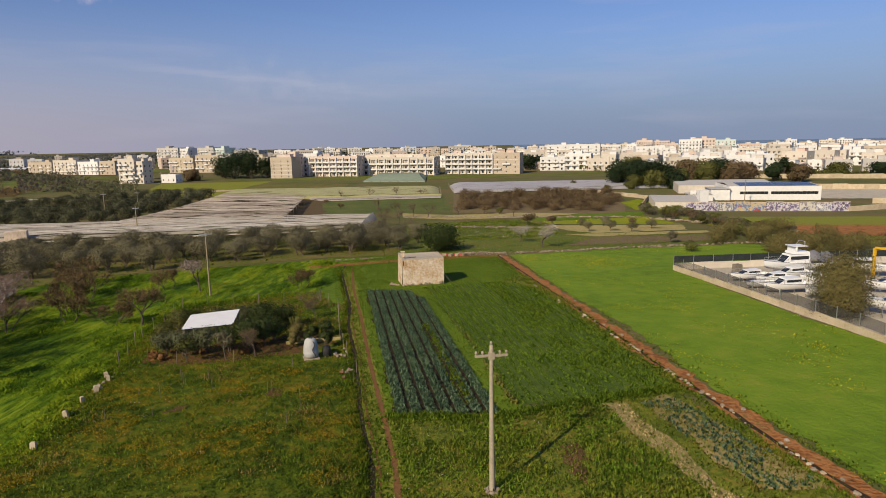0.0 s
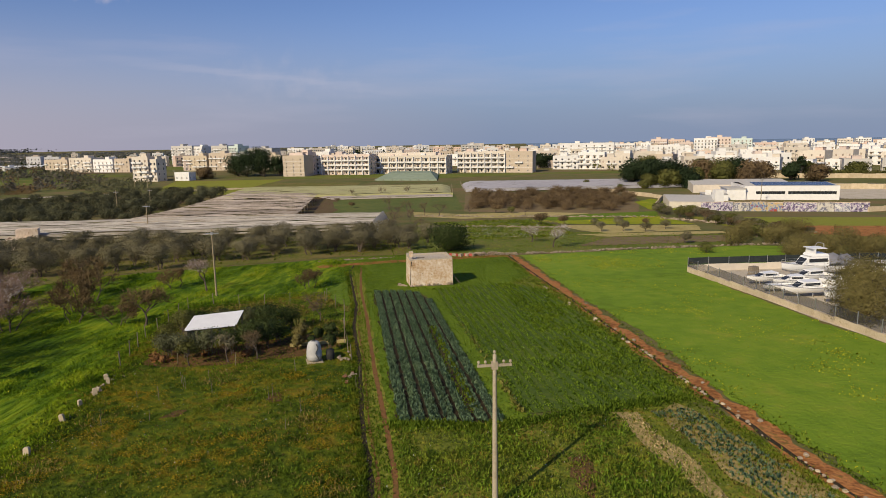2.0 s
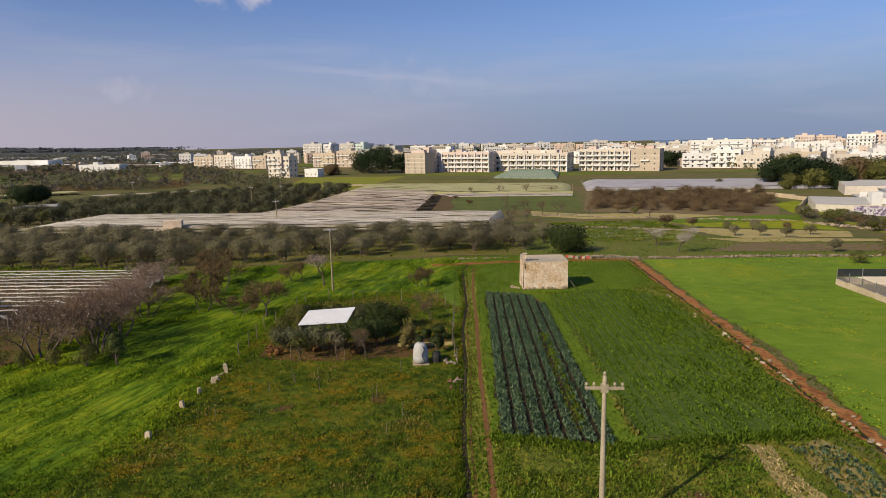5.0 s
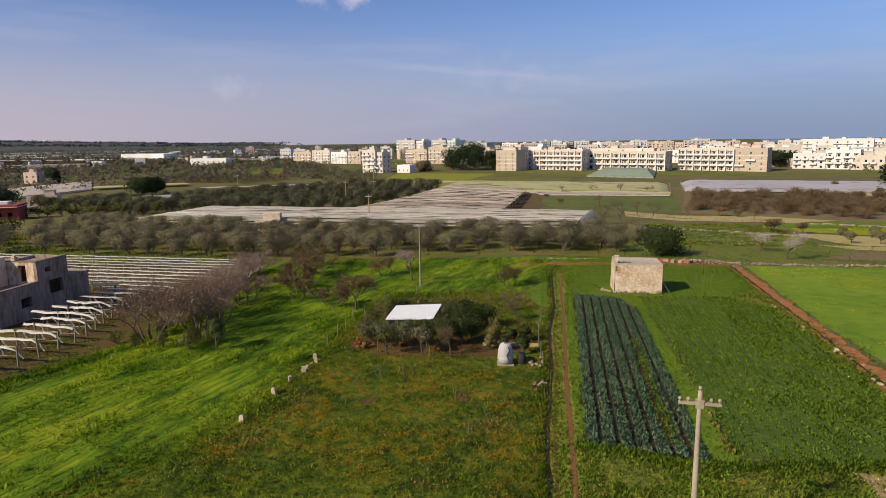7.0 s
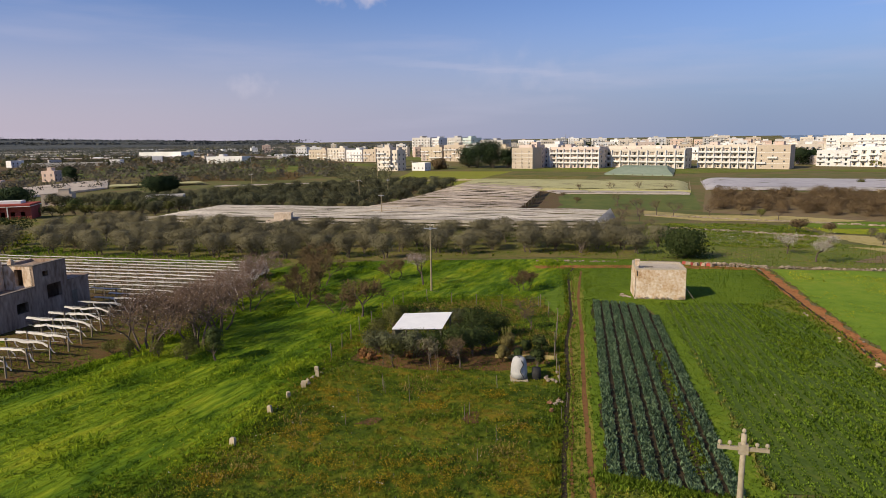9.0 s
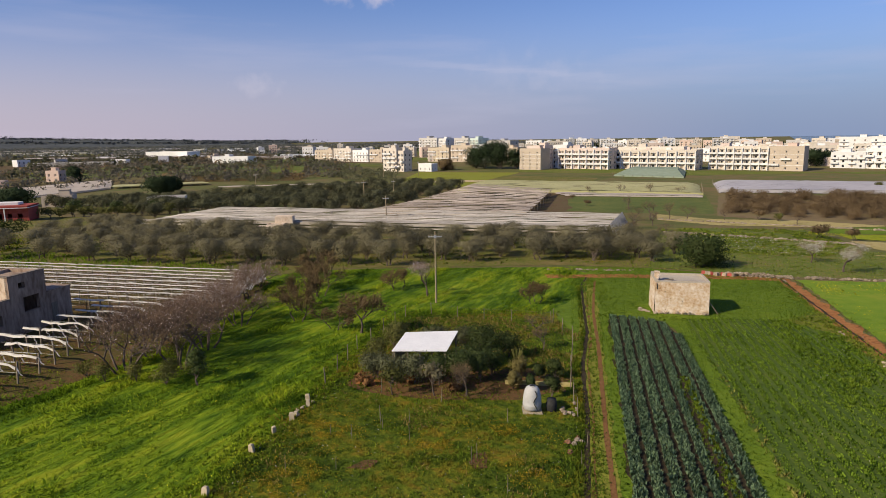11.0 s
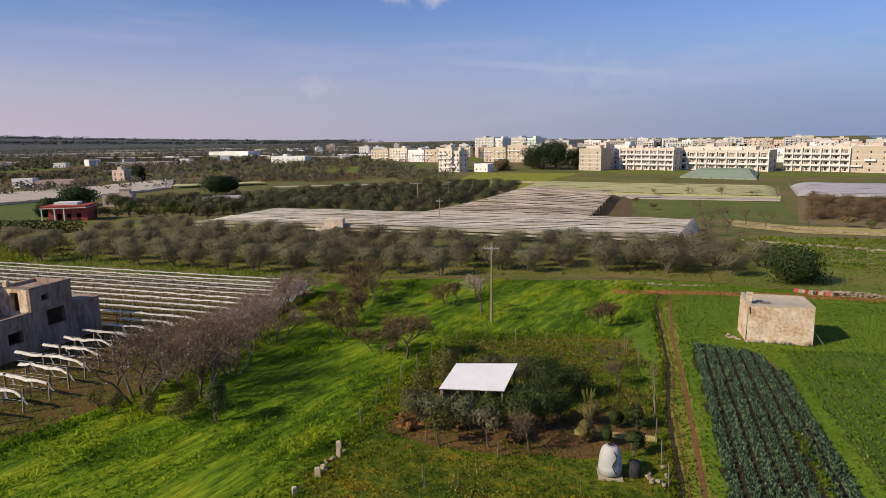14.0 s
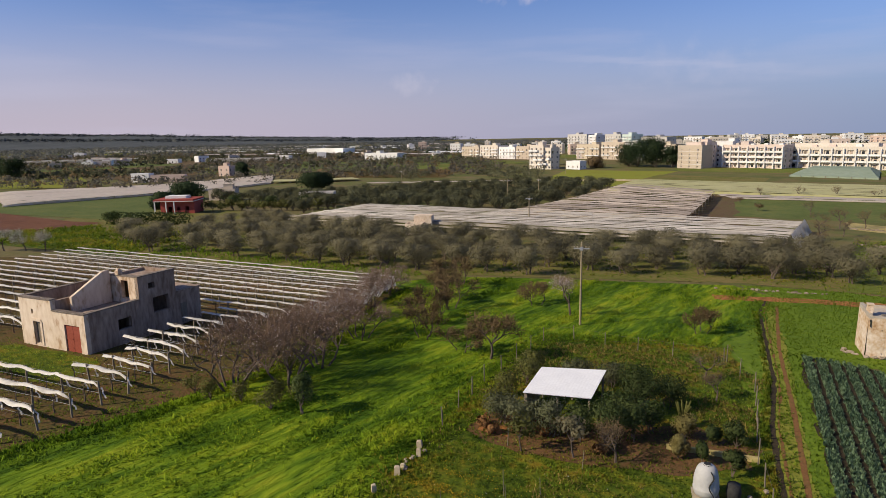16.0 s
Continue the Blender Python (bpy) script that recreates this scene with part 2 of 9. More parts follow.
def thing(name, x, y, rz=0.0, label="", category="", group="", z=None):
    """An Empty on the ground that carries a thing's parts."""
    e = new(name)
    e.empty_display_size = 0.2
    e.matrix_basis = pose(x, y, ground(x, y) if z is None else z, 0, 0, rz)
    return tagged(e, label, category, group)


def fast_mesh(name, v, f, mats, idx=None, nrm=None):
    """A mesh from arrays of points and of faces with equal corner counts; nrm: a soft normal for each point."""
    me = bpy.data.meshes.new(name)
    k = f.shape[1]
    if nrm is not None:
        turned = np.einsum("ij,ij->i", np.cross(v[f[:, 2]] - v[f[:, 0]], v[f[:, 3]] - v[f[:, 1]]), nrm[f[:, 0]]) < 0
        f = np.where(turned[:, None], f[:, ::-1], f)
    me.vertices.add(len(v))
    me.vertices.foreach_set("co", np.ascontiguousarray(v, np.float32).ravel())
    me.loops.add(f.size)
    me.loops.foreach_set("vertex_index", np.ascontiguousarray(f, np.int32).ravel())
    me.polygons.add(len(f))
    me.polygons.foreach_set("loop_start", np.arange(0, f.size, k, dtype=np.int32))
    for mm in (mats if isinstance(mats, (list, tuple)) else [mats]):
        me.materials.append(mm)
    if idx is not None:
        me.polygons.foreach_set("material_index", np.ascontiguousarray(idx, np.int32))
    me.update(calc_edges=True)
    if nrm is not None:
        nrm = nrm / np.maximum(np.linalg.norm(nrm, axis=1, keepdims=True), 1e-6)
        me.polygons.foreach_set("use_smooth", np.ones(len(f), bool))
        me.normals_split_custom_set_from_vertices(nrm.astype(np.float32))
    return me


def upward(v, k, tilt, seed=3):
    """Normals that lean a little out of the upright, alike for each run of k points."""
    g = np.random.default_rng(seed)
    n = np.repeat(g.normal(size=(len(v) // k, 3)) * tilt, k, 0) + np.array([0.0, 0.0, 1.0])
    n[:, 2] = np.maximum(n[:, 2], 0.3)
    return n


def leaves(base, along, across, length, width):
    """Rhombic leaves: foot, two corners, tip."""
    length, width = np.asarray(length).reshape(-1, 1), np.asarray(width).reshape(-1, 1)
    mid = base + along * length * 0.5
    v = np.stack([base, mid + across * width * 0.5, base + along * length, mid - across * width * 0.5], 1).reshape(-1, 3)
    return v, np.arange(len(v)).reshape(-1, 4)


def rosettes(P, size, k, length, width, lean, rng, spread=0.0):
    """k leaves round each foot in P; lean: degrees from upright, least and most; spread: how far the leaves stand from the foot."""
    n = len(P)
    base = np.repeat(P, k, 0)
    s = np.repeat(size, k)
    if spread:
        base = base + rng.normal(size=base.shape) * np.array([1, 1, 0.25]) * spread * s[:, None]
    az = rng.random(n * k) * 2 * np.pi
    le = np.radians(lean[0] + (lean[1] - lean[0]) * rng.random(n * k))
    along = np.stack([np.cos(az) * np.sin(le), np.sin(az) * np.sin(le), np.cos(le)], 1)
    across = np.stack([-np.sin(az), np.cos(az), np.zeros(n * k)], 1)
    return leaves(base + along * 0.0, along, across, length * s * (0.7 + 0.6 * rng.random(n * k)), width * s * (0.7 + 0.6 * rng.random(n * k)))


def cloud(P, size, rng, aspect=0.55):
    """Leaves at P, turned all ways."""
    n = len(P)
    a = rng.normal(size=(n, 3))
    a /= np.linalg.norm(a, axis=1, keepdims=True)
    b = np.cross(a, rng.normal(size=(n, 3)))
    b /= np.linalg.norm(b, axis=1, keepdims=True)
    s = size * (0.6 + 0.8 * rng.random(n))
    return leaves(P - a * s[:, None] * 0.5, a, b, s, s * aspect)


def shingles(P, out, size, rng, aspect=0.6, loose=0.38):
    """Leaves at P that mostly face outwards."""
    n = len(P)
    o = out / np.linalg.norm(out, axis=1, keepdims=True) + rng.normal(size=(n, 3)) * loose
    a = np.cross(o, rng.normal(size=(n, 3)))
    a /= np.linalg.norm(a, axis=1, keepdims=True)
    b = np.cross(o, a)
    b /= np.linalg.norm(b, axis=1, keepdims=True)
    s = size * (0.6 + 0.8 * rng.random(n))
    return leaves(P - a * s[:, None] * 0.5, a, b, s, s * aspect)


def inside(poly, x, y):
    """Which of the points lie within the outline."""
    res = np.zeros(len(x), bool)
    px, py = zip(*poly)
    j = len(poly) - 1
    for i in range(len(poly)):
        if py[i] != py[j]:
            hit = ((py[i] > y) != (py[j] > y)) & (x < (px[j] - px[i]) * (y - py[i]) / (py[j] - py[i]) + px[i])
            res ^= hit
        j = i
    return res


def scatter(poly, per_m2, rng):
    """Random feet on the ground within an outline."""
    px, py = np.array(poly).T
    n = int((px.max() - px.min()) * (py.max() - py.min()) * per_m2)
    x = px.min() + (px.max() - px.min()) * rng.random(n)
    y = py.min() + (py.max() - py.min()) * rng.random(n)
    k = inside(poly, x, y)
    x, y = x[k], y[k]
    return np.stack([x, y, ground_np(x, y)], 1)


def patchy(P, scale, cut, seed=0.0):
    """Keeps the feet where a slow noise is high."""
    return P[[noise.noise((p[0] * scale + seed, p[1] * scale - seed, seed)) > cut for p in P]]


LAYERS = []


def field(name, poly, material, lift, step=12.0, rim=0.45, kind="structure", label="", category="field"):
    """A sheet of soil or sward that follows the land within an outline."""
    LAYERS.append(name)
    lift += 0.0035 * (len(LAYERS) % 9)
    bm = bmesh.new()
    if rim:
        ring = []
        for (a, b), (c, d) in zip(poly, poly[1:] + poly[:1]):
            n = max(1, int(math.hypot(c - a, d - b) / (rim * 2.2)))
            for i in range(n):
                x, y = a + (c - a) * i / n, b + (d - b) * i / n
                ring.append((x + rim * 1.6 * noise.noise((x * 0.5 / rim, y * 0.5 / rim, 1)), y + rim * 1.6 * noise.noise((x * 0.5 / rim, y * 0.5 / rim, 9))))
        poly = ring
    bm.faces.new([bm.verts.new((x, y, 0)) for x, y in poly])
    px, py = zip(*poly)
    for axis, lo, hi in ((0, min(px), max(px)), (1, min(py), max(py))):
        k = lo + step
        while k < hi:
            co, no = [0, 0, 0], [0, 0, 0]
            co[axis], no[axis] = k, 1
            bmesh.ops.bisect_plane(bm, geom=bm.verts[:] + bm.edges[:] + bm.faces[:], plane_co=co, plane_no=no)
            k += step
    bmesh.ops.triangulate(bm, faces=bm.faces[:])
    for v in bm.verts:
        v.co.z = ground(v.co.x, v.co.y) + lift
    for f in bm.faces:
        if f.normal.z < 0:
            f.normal_flip()
    me = bpy.data.meshes.new(name)
    bm.to_mesh(me)
    bm.free()
    me.materials.append(material)
    return tagged(new(name, me), label, category, "", kind)


def ribbon(name, line, width, material, lift, label="", wobble=0.0, seed=1, category="path", kind="structure"):
    """A strip along a line on the ground, with an uneven rim."""
    rng = random.Random(seed)
    pts = []
    for (a, b), (c, d) in zip(line, line[1:]):
        k = max(2, int(math.hypot(c - a, d - b) / 0.8))
        pts += [(a + (c - a) * i / k, b + (d - b) * i / k) for i in range(k)]
    pts.append(line[-1])
    mb, rows = MB(), []
    for i, (x, y) in enumerate(pts):
        p, q = pts[max(0, i - 1)], pts[min(len(pts) - 1, i + 1)]
        dx, dy = q[0] - p[0], q[1] - p[1]
        n = math.hypot(dx, dy)
        row = []
        for s in (-0.5, -0.2, 0.2, 0.5):
            w = width * s + (noise.noise((x * 0.6 + s * 9, y * 0.6, seed)) + 0.5 * noise.noise((x * 2.1 + s * 9, y * 2.1, seed))) * wobble * (1 if abs(s) > 0.3 else 0.3)
            a, b = x + dy / n * w, y - dx / n * w
            row.append((a, b, ground(a, b) + lift))
        rows.append(row)
    mb.grid(rows)
    return tagged(part(name, mb, material), label, category, "", kind)

# ---- materials ----
M = {}
M["land"] = mat("land", [(0.078, 0.0936, 0.0286, 1), (0.1144, 0.1196, 0.039, 1), (0.1534, 0.1235, 0.0546, 1), (0.1755, 0.1196, 0.0598, 1)], 0.012, 0.11, bump=0.6, bump_scale=0.9)
M["weeds_ground"] = mat("weedy_sward", [(0.0738, 0.0954, 0.0145, 1), (0.126, 0.1472, 0.0203, 1), (0.1844, 0.1841, 0.0261, 1), (0.292, 0.1636, 0.0406, 1)], 0.3, 2.0, bump=0.7, bump_scale=2.5, lo=0.38, hi=0.66)
M["meadow_ground"] = mat("meadow_sward", [(0.0412, 0.0657, 0.0065, 1), (0.071, 0.1016, 0.0086, 1), (0.1145, 0.1294, 0.0108, 1), (0.1774, 0.1343, 0.014, 1)], 0.14, 1.2, bump=0.7, bump_scale=2.2, lo=0.40, hi=0.62)
M["mid_grass"] = mat("short_grass", [(0.0791, 0.1286, 0.0115, 1), (0.1121, 0.1736, 0.0141, 1), (0.1515, 0.206, 0.018, 1)], 0.15, 1.4, bump=0.6, bump_scale=3.0)
# stretched colour streaks stand in for the shading of the grass lay
M["lush"] = mat("lush_grass", [(0.0488, 0.0986, 0.0058, 1), (0.0915, 0.1568, 0.0069, 1), (0.1524, 0.2196, 0.0099, 1), (0.2257, 0.2633, 0.0139, 1)], 0.11, 0.7, bump=1.0, bump_scale=1.1, lo=0.40, hi=0.62, stretch=(1.7, 0.4, 1))
M["crop"] = mat("young_cereal", [(0.1065, 0.1731, 0.0147, 1), (0.1363, 0.2192, 0.0178, 1), (0.1651, 0.2433, 0.0208, 1), (0.2185, 0.2543, 0.0296, 1)], 0.05, 0.5, bump=0.5, bump_scale=2.5, lo=0.36, hi=0.68)
M["crop_dark"] = mat("bean_soil", [(0.0467, 0.0764, 0.0127, 1), (0.0679, 0.1061, 0.0169, 1), (0.1061, 0.1315, 0.0234, 1)], 0.2, 2.0, bump=0.7, bump_scale=4.0)
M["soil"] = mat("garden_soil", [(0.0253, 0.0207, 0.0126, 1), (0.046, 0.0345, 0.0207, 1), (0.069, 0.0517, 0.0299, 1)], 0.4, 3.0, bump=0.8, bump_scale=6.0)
M["red_soil"] = mat("red_earth", [(0.1501, 0.0657, 0.0233, 1), (0.2714, 0.1112, 0.0372, 1), (0.3856, 0.1706, 0.0605, 1), (0.2142, 0.1264, 0.0349, 1)], 0.6, 3.0, bump=1.0, bump_scale=3.0, lo=0.36, hi=0.64)
M["red_plough"] = mat("ploughed_red_earth", [(0.095, 0.042, 0.024, 1), (0.14, 0.064, 0.036, 1), (0.175, 0.085, 0.046, 1)], 0.12, 1.0, bump=0.9, bump_scale=2.0)
M["rut"] = mat("trodden_earth", [(0.1355, 0.0686, 0.0256, 1), (0.2033, 0.1012, 0.0393, 1), (0.1258, 0.088, 0.0256, 1)], 0.6, 3.0, bump=0.8, bump_scale=6.0)
M["garden_earth"] = mat("garden_earth", [(0.0541, 0.0496, 0.0144, 1), (0.1082, 0.0649, 0.0271, 1), (0.1533, 0.0812, 0.0361, 1), (0.0677, 0.0767, 0.0144, 1)], 0.3, 2.2, bump=0.8, bump_scale=6.0)
M["olive_ground"] = mat("grove_floor", [(0.0935, 0.0891, 0.0257, 1), (0.1215, 0.1316, 0.0257, 1), (0.1683, 0.1366, 0.0495, 1), (0.1963, 0.1569, 0.0614, 1)], 0.15, 1.5, bump=0.7, bump_scale=2.5)
M["vine_ground"] = mat("vineyard_floor", [(0.075, 0.045, 0.0163, 1), (0.1225, 0.0725, 0.0287, 1), (0.0775, 0.0688, 0.0175, 1), (0.1562, 0.0925, 0.0387, 1)], 0.35, 2.5, bump=0.8, bump_scale=4.0)
M["old_floor"] = mat("weedy_grey_soil", [(0.1978, 0.1663, 0.0606, 1), (0.3031, 0.2361, 0.0964, 1), (0.4147, 0.3086, 0.1377, 1)], 0.4, 3.0, bump=0.7, bump_scale=4.0)
M["pale_field"] = mat("dry_terrace", [(0.27, 0.215, 0.075, 1), (0.40, 0.33, 0.14, 1), (0.24, 0.21, 0.06, 1)], 0.1, 1.0, bump=0.4)
M["green_field"] = mat("green_strip", [(0.1083, 0.1002, 0.0314, 1), (0.1083, 0.1431, 0.023, 1), (0.1444, 0.1574, 0.0334, 1), (0.1805, 0.1431, 0.0543, 1)], 0.07, 0.9, bump=0.5, lo=0.36, hi=0.64)
M["olive_field"] = mat("olive_green_sward", [(0.1725, 0.1688, 0.026, 1), (0.2127, 0.2188, 0.032, 1), (0.1782, 0.2188, 0.024, 1)], 0.05, 0.6, bump=0.5)
M["yellow_field"] = mat("mustard_strip", [(0.13, 0.19, 0.010, 1), (0.22, 0.25, 0.0125, 1), (0.31, 0.29, 0.018, 1)], 0.12, 1.2, bump=0.5)
M["brown_field"] = mat("brown_fallow", [(0.13, 0.10, 0.052, 1), (0.19, 0.14, 0.078, 1), (0.15, 0.135, 0.05, 1)], 0.06, 0.6, bump=0.6)
M["brown_wedge"] = mat("dead_brush_ground", [(0.085, 0.055, 0.03, 1), (0.125, 0.085, 0.046, 1), (0.10, 0.095, 0.034, 1)], 0.1, 0.8, bump=0.8, bump_scale=1.5)
M["yard"] = mat("yard_concrete", [(0.36, 0.31, 0.24, 1), (0.46, 0.41, 0.33, 1), (0.54, 0.48, 0.4, 1)], 0.3, 3.0, bump=0.2)
M["blade"] = mat("weed_leaf", [(0.1261, 0.1908, 0.0196, 1), (0.19, 0.2632, 0.0252, 1), (0.2671, 0.3224, 0.0336, 1), (0.3191, 0.2764, 0.042, 1)], 0.35, 1.6, rough=0.75, bump=0, island=0.28, translucent=0.45, lo=0.38, hi=0.64)
M["blade_mid"] = mat("short_grass_blade", [(0.1149, 0.1813, 0.0174, 1), (0.1591, 0.2417, 0.0208, 1), (0.221, 0.2936, 0.0277, 1)], 0.16, 1.2, rough=0.75, bump=0, island=0.28, translucent=0.45, lo=0.36, hi=0.64)
M["blade_meadow"] = mat("meadow_leaf", [(0.0746, 0.1197, 0.0103, 1), (0.1262, 0.1817, 0.0148, 1), (0.1983, 0.2265, 0.0206, 1), (0.2764, 0.2297, 0.0252, 1)], 0.14, 1.2, rough=0.75, bump=0, island=0.24, translucent=0.45, lo=0.40, hi=0.62)
# blades repeat the lawn's painted shading streaks
M["blade_lush"] = mat("grass_blade", [(0.0793, 0.1486, 0.0076, 1), (0.1427, 0.233, 0.0105, 1), (0.23, 0.3234, 0.0147, 1), (0.3171, 0.3714, 0.0195, 1)], 0.11, 0.7, rough=0.7, bump=0, island=0.16, translucent=0.45, lo=0.40, hi=0.62, stretch=(1.7, 0.4, 1))
M["blade_strip"] = mat("strip_grass_blade", [(0.16, 0.24, 0.02, 1), (0.20, 0.29, 0.024, 1), (0.25, 0.33, 0.03, 1)], 0.16, 1.2, rough=0.75, bump=0, island=0.2, translucent=0.45, lo=0.36, hi=0.64)
M["blade_cereal"] = mat("cereal_blade", [(0.1917, 0.2939, 0.0252, 1), (0.2361, 0.3481, 0.0293, 1), (0.295, 0.3791, 0.0411, 1)], 0.06, 0.7, rough=0.7, bump=0, island=0.1, translucent=0.45)
M["border_leaf"] = mat("yellowish_leaf", [(0.17, 0.17, 0.03, 1), (0.26, 0.24, 0.06, 1)], 1.0, 6.0, bump=0, island=0.3)
M["dry_blade"] = mat("dry_olive_leaf", [(0.2113, 0.1724, 0.0446, 1), (0.2958, 0.2332, 0.0608, 1), (0.3591, 0.2636, 0.0913, 1)], 0.3, 2.0, rough=0.8, bump=0, island=0.3, translucent=0.45)
M["straw"] = mat("dry_stalk", [(0.3931, 0.3014, 0.1273, 1), (0.629, 0.4823, 0.2246, 1)], 1.0, 6.0, bump=0, island=0.35)
M["orange"] = mat("orange_blossom", [(0.25, 0.175, 0.011, 1), (0.36, 0.255, 0.018, 1)], 0.6, 4.0, bump=0, island=0.3)
M["yellow"] = mat("yellow_blossom", [(0.42, 0.40, 0.02, 1), (0.52, 0.50, 0.03, 1)], 0.6, 4.0, bump=0, island=0.3)
M["whitefl"] = mat("white_blossom", [(0.42, 0.42, 0.36, 1), (0.6, 0.58, 0.5, 1)], 0.6, 4.0, bump=0, island=0.25)
M["cabbage"] = mat("cabbage_leaf", [(0.1156, 0.1835, 0.0994, 1), (0.1715, 0.2552, 0.1381, 1), (0.2493, 0.335, 0.1841, 1)], 0.5, 5.0, rough=0.6, bump=0, island=0.4, translucent=0.45, spec=0.1)
M["bean"] = mat("bean_leaf", [(0.1665, 0.2579, 0.0246, 1), (0.2201, 0.3332, 0.0304, 1), (0.2824, 0.3939, 0.039, 1)], 0.09, 0.9, rough=0.65, bump=0, island=0.2, translucent=0.45, lo=0.38, hi=0.64)
M["olive"] = mat("olive_foliage", [(0.1605, 0.1454, 0.0859, 1), (0.2044, 0.1852, 0.1123, 1), (0.2437, 0.2181, 0.1377, 1)], 0.3, 2.0, rough=0.8, bump=0, rnd=0.2, island=0.1, translucent=0.45)
M["pine_leaf"] = mat("pine_foliage", [(0.0176, 0.0304, 0.0144, 1), (0.0304, 0.048, 0.0208, 1), (0.0512, 0.0704, 0.032, 1)], 0.2, 1.0, rough=0.8, bump=0, rnd=0.15, island=0.14, spec=0.1, translucent=0.35)
M["grey_shrub"] = mat("grey_green_foliage", [(0.088, 0.096, 0.048, 1), (0.128, 0.136, 0.072, 1), (0.168, 0.176, 0.096, 1)], 0.4, 2.0, rough=0.7, bump=0, rnd=0.2, island=0.14, translucent=0.35)
M["dark_leaf"] = mat("evergreen_foliage", [(0.033, 0.051, 0.015, 1), (0.0525, 0.075, 0.021, 1), (0.09, 0.108, 0.033, 1)], 0.4, 2.0, rough=0.7, bump=0, rnd=0.2, island=0.14, translucent=0.35, spec=0.15)
M["mid_leaf"] = mat("shrub_foliage", [(0.092, 0.0978, 0.0259, 1), (0.1346, 0.138, 0.0389, 1), (0.1828, 0.1725, 0.0561, 1)], 0.4, 2.0, rough=0.65, bump=0, rnd=0.22, island=0.14, translucent=0.35)
M["brown_leaf"] = mat("russet_foliage", [(0.138, 0.0954, 0.0517, 1), (0.1782, 0.1265, 0.069, 1), (0.2185, 0.1587, 0.0897, 1)], 0.4, 2.0, rough=0.75, bump=0, rnd=0.2, island=0.14, translucent=0.35)
# foliage of the plain, lightened and greyed: distance haze mixed into the colour
M["hazed_plain_leaf"] = mat("hazed_plain_foliage", [(0.1004, 0.094, 0.0728, 1), (0.1426, 0.1296, 0.0972, 1), (0.1944, 0.1717, 0.1296, 1)], 0.02, 0.2, rough=0.8, bump=0, island=0.14, translucent=0.35)
M["rust_leaf"] = mat("rusty_foliage", [(0.15, 0.075, 0.03, 1), (0.21, 0.11, 0.045, 1)], 0.6, 3.0, bump=0, island=0.35)
M["blossom"] = mat("almond_blossom", [(0.3059, 0.2326, 0.2044, 1), (0.4151, 0.3404, 0.3155, 1), (0.5462, 0.4765, 0.4674, 1)], 0.5, 3.0, bump=0, island=0.3)
M["bark"] = mat("bark", [(0.072, 0.056, 0.0416, 1), (0.112, 0.088, 0.0704, 1), (0.16, 0.128, 0.104, 1)], 2.0, 12.0, bump=0.6)
M["bush_twig"] = mat("brown_twigs", [(0.105, 0.072, 0.034, 1), (0.15, 0.105, 0.052, 1)], 2.0, 10.0, bump=0, rnd=0.15, island=0.15)
M["twig"] = mat("twig_bark", [(0.152, 0.0974, 0.0619, 1), (0.224, 0.1558, 0.1122, 1)], 2.0, 10.0, bump=0, rnd=0.15)
M["stone"] = mat("limestone_rubble", [(0.21, 0.16, 0.11, 1), (0.32, 0.26, 0.19, 1), (0.44, 0.37, 0.29, 1)], 1.0, 9.0, bump=0.5, rnd=0.15, island=0.22)
M["hut_wall"] = mat("worn_tuff_plaster", [(0.34, 0.205, 0.105, 1), (0.50, 0.36, 0.23, 1), (0.58, 0.47, 0.36, 1), (0.68, 0.59, 0.49, 1)], 0.55, 3.4, bump=0.4, bump_scale=9.0, rnd=0.05, lo=0.33, hi=0.64)
M["hut_roof"] = mat("lime_roof", [(0.30, 0.26, 0.21, 1), (0.40, 0.35, 0.29, 1), (0.46, 0.41, 0.34, 1)], 0.5, 5.0, bump=0.3)
# ruin walls: sunny fronts lighter, shaded flanks darker, put into these two colours
M["ruin_wall"] = mat("shaded_grey_render", [(0.1802, 0.125, 0.0902, 1), (0.3074, 0.23, 0.1757, 1), (0.4346, 0.335, 0.2565, 1)], 0.5, 3.0, lo=0.36, hi=0.64, bump=0.4, bump_scale=6.0, stretch=(1, 1, 0.3))
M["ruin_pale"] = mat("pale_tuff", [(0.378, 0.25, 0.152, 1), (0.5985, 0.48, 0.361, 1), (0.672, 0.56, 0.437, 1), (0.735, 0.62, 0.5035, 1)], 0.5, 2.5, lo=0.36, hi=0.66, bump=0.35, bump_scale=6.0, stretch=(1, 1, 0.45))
M["coping_dark"] = mat("weathered_coping", [(0.10, 0.08, 0.065, 1), (0.20, 0.165, 0.135, 1), (0.30, 0.25, 0.21, 1)], 0.7, 3.0, bump=0.5)
M["door_red"] = mat("rusty_red_door", [(0.22, 0.055, 0.035, 1), (0.32, 0.09, 0.06, 1)], 1.0, 8.0, rough=0.7, bump=0.2)
M["concrete"] = mat("weathered_concrete", [(0.2752, 0.2322, 0.1634, 1), (0.3612, 0.3096, 0.2236, 1), (0.4128, 0.3612, 0.2752, 1)], 0.7, 8.0, bump=0.3)
M["old_pole"] = mat("stained_pole", [(0.20, 0.16, 0.10, 1), (0.27, 0.22, 0.14, 1), (0.33, 0.28, 0.19, 1)], 0.7, 8.0, bump=0.3)
M["far_grove_leaf"] = mat("dark_grove_foliage", [(0.0736, 0.0759, 0.0414, 1), (0.1012, 0.1035, 0.0575, 1), (0.1323, 0.1323, 0.0759, 1)], 0.15, 1.0, rough=0.8, bump=0, rnd=0.25, island=0.14, translucent=0.35)
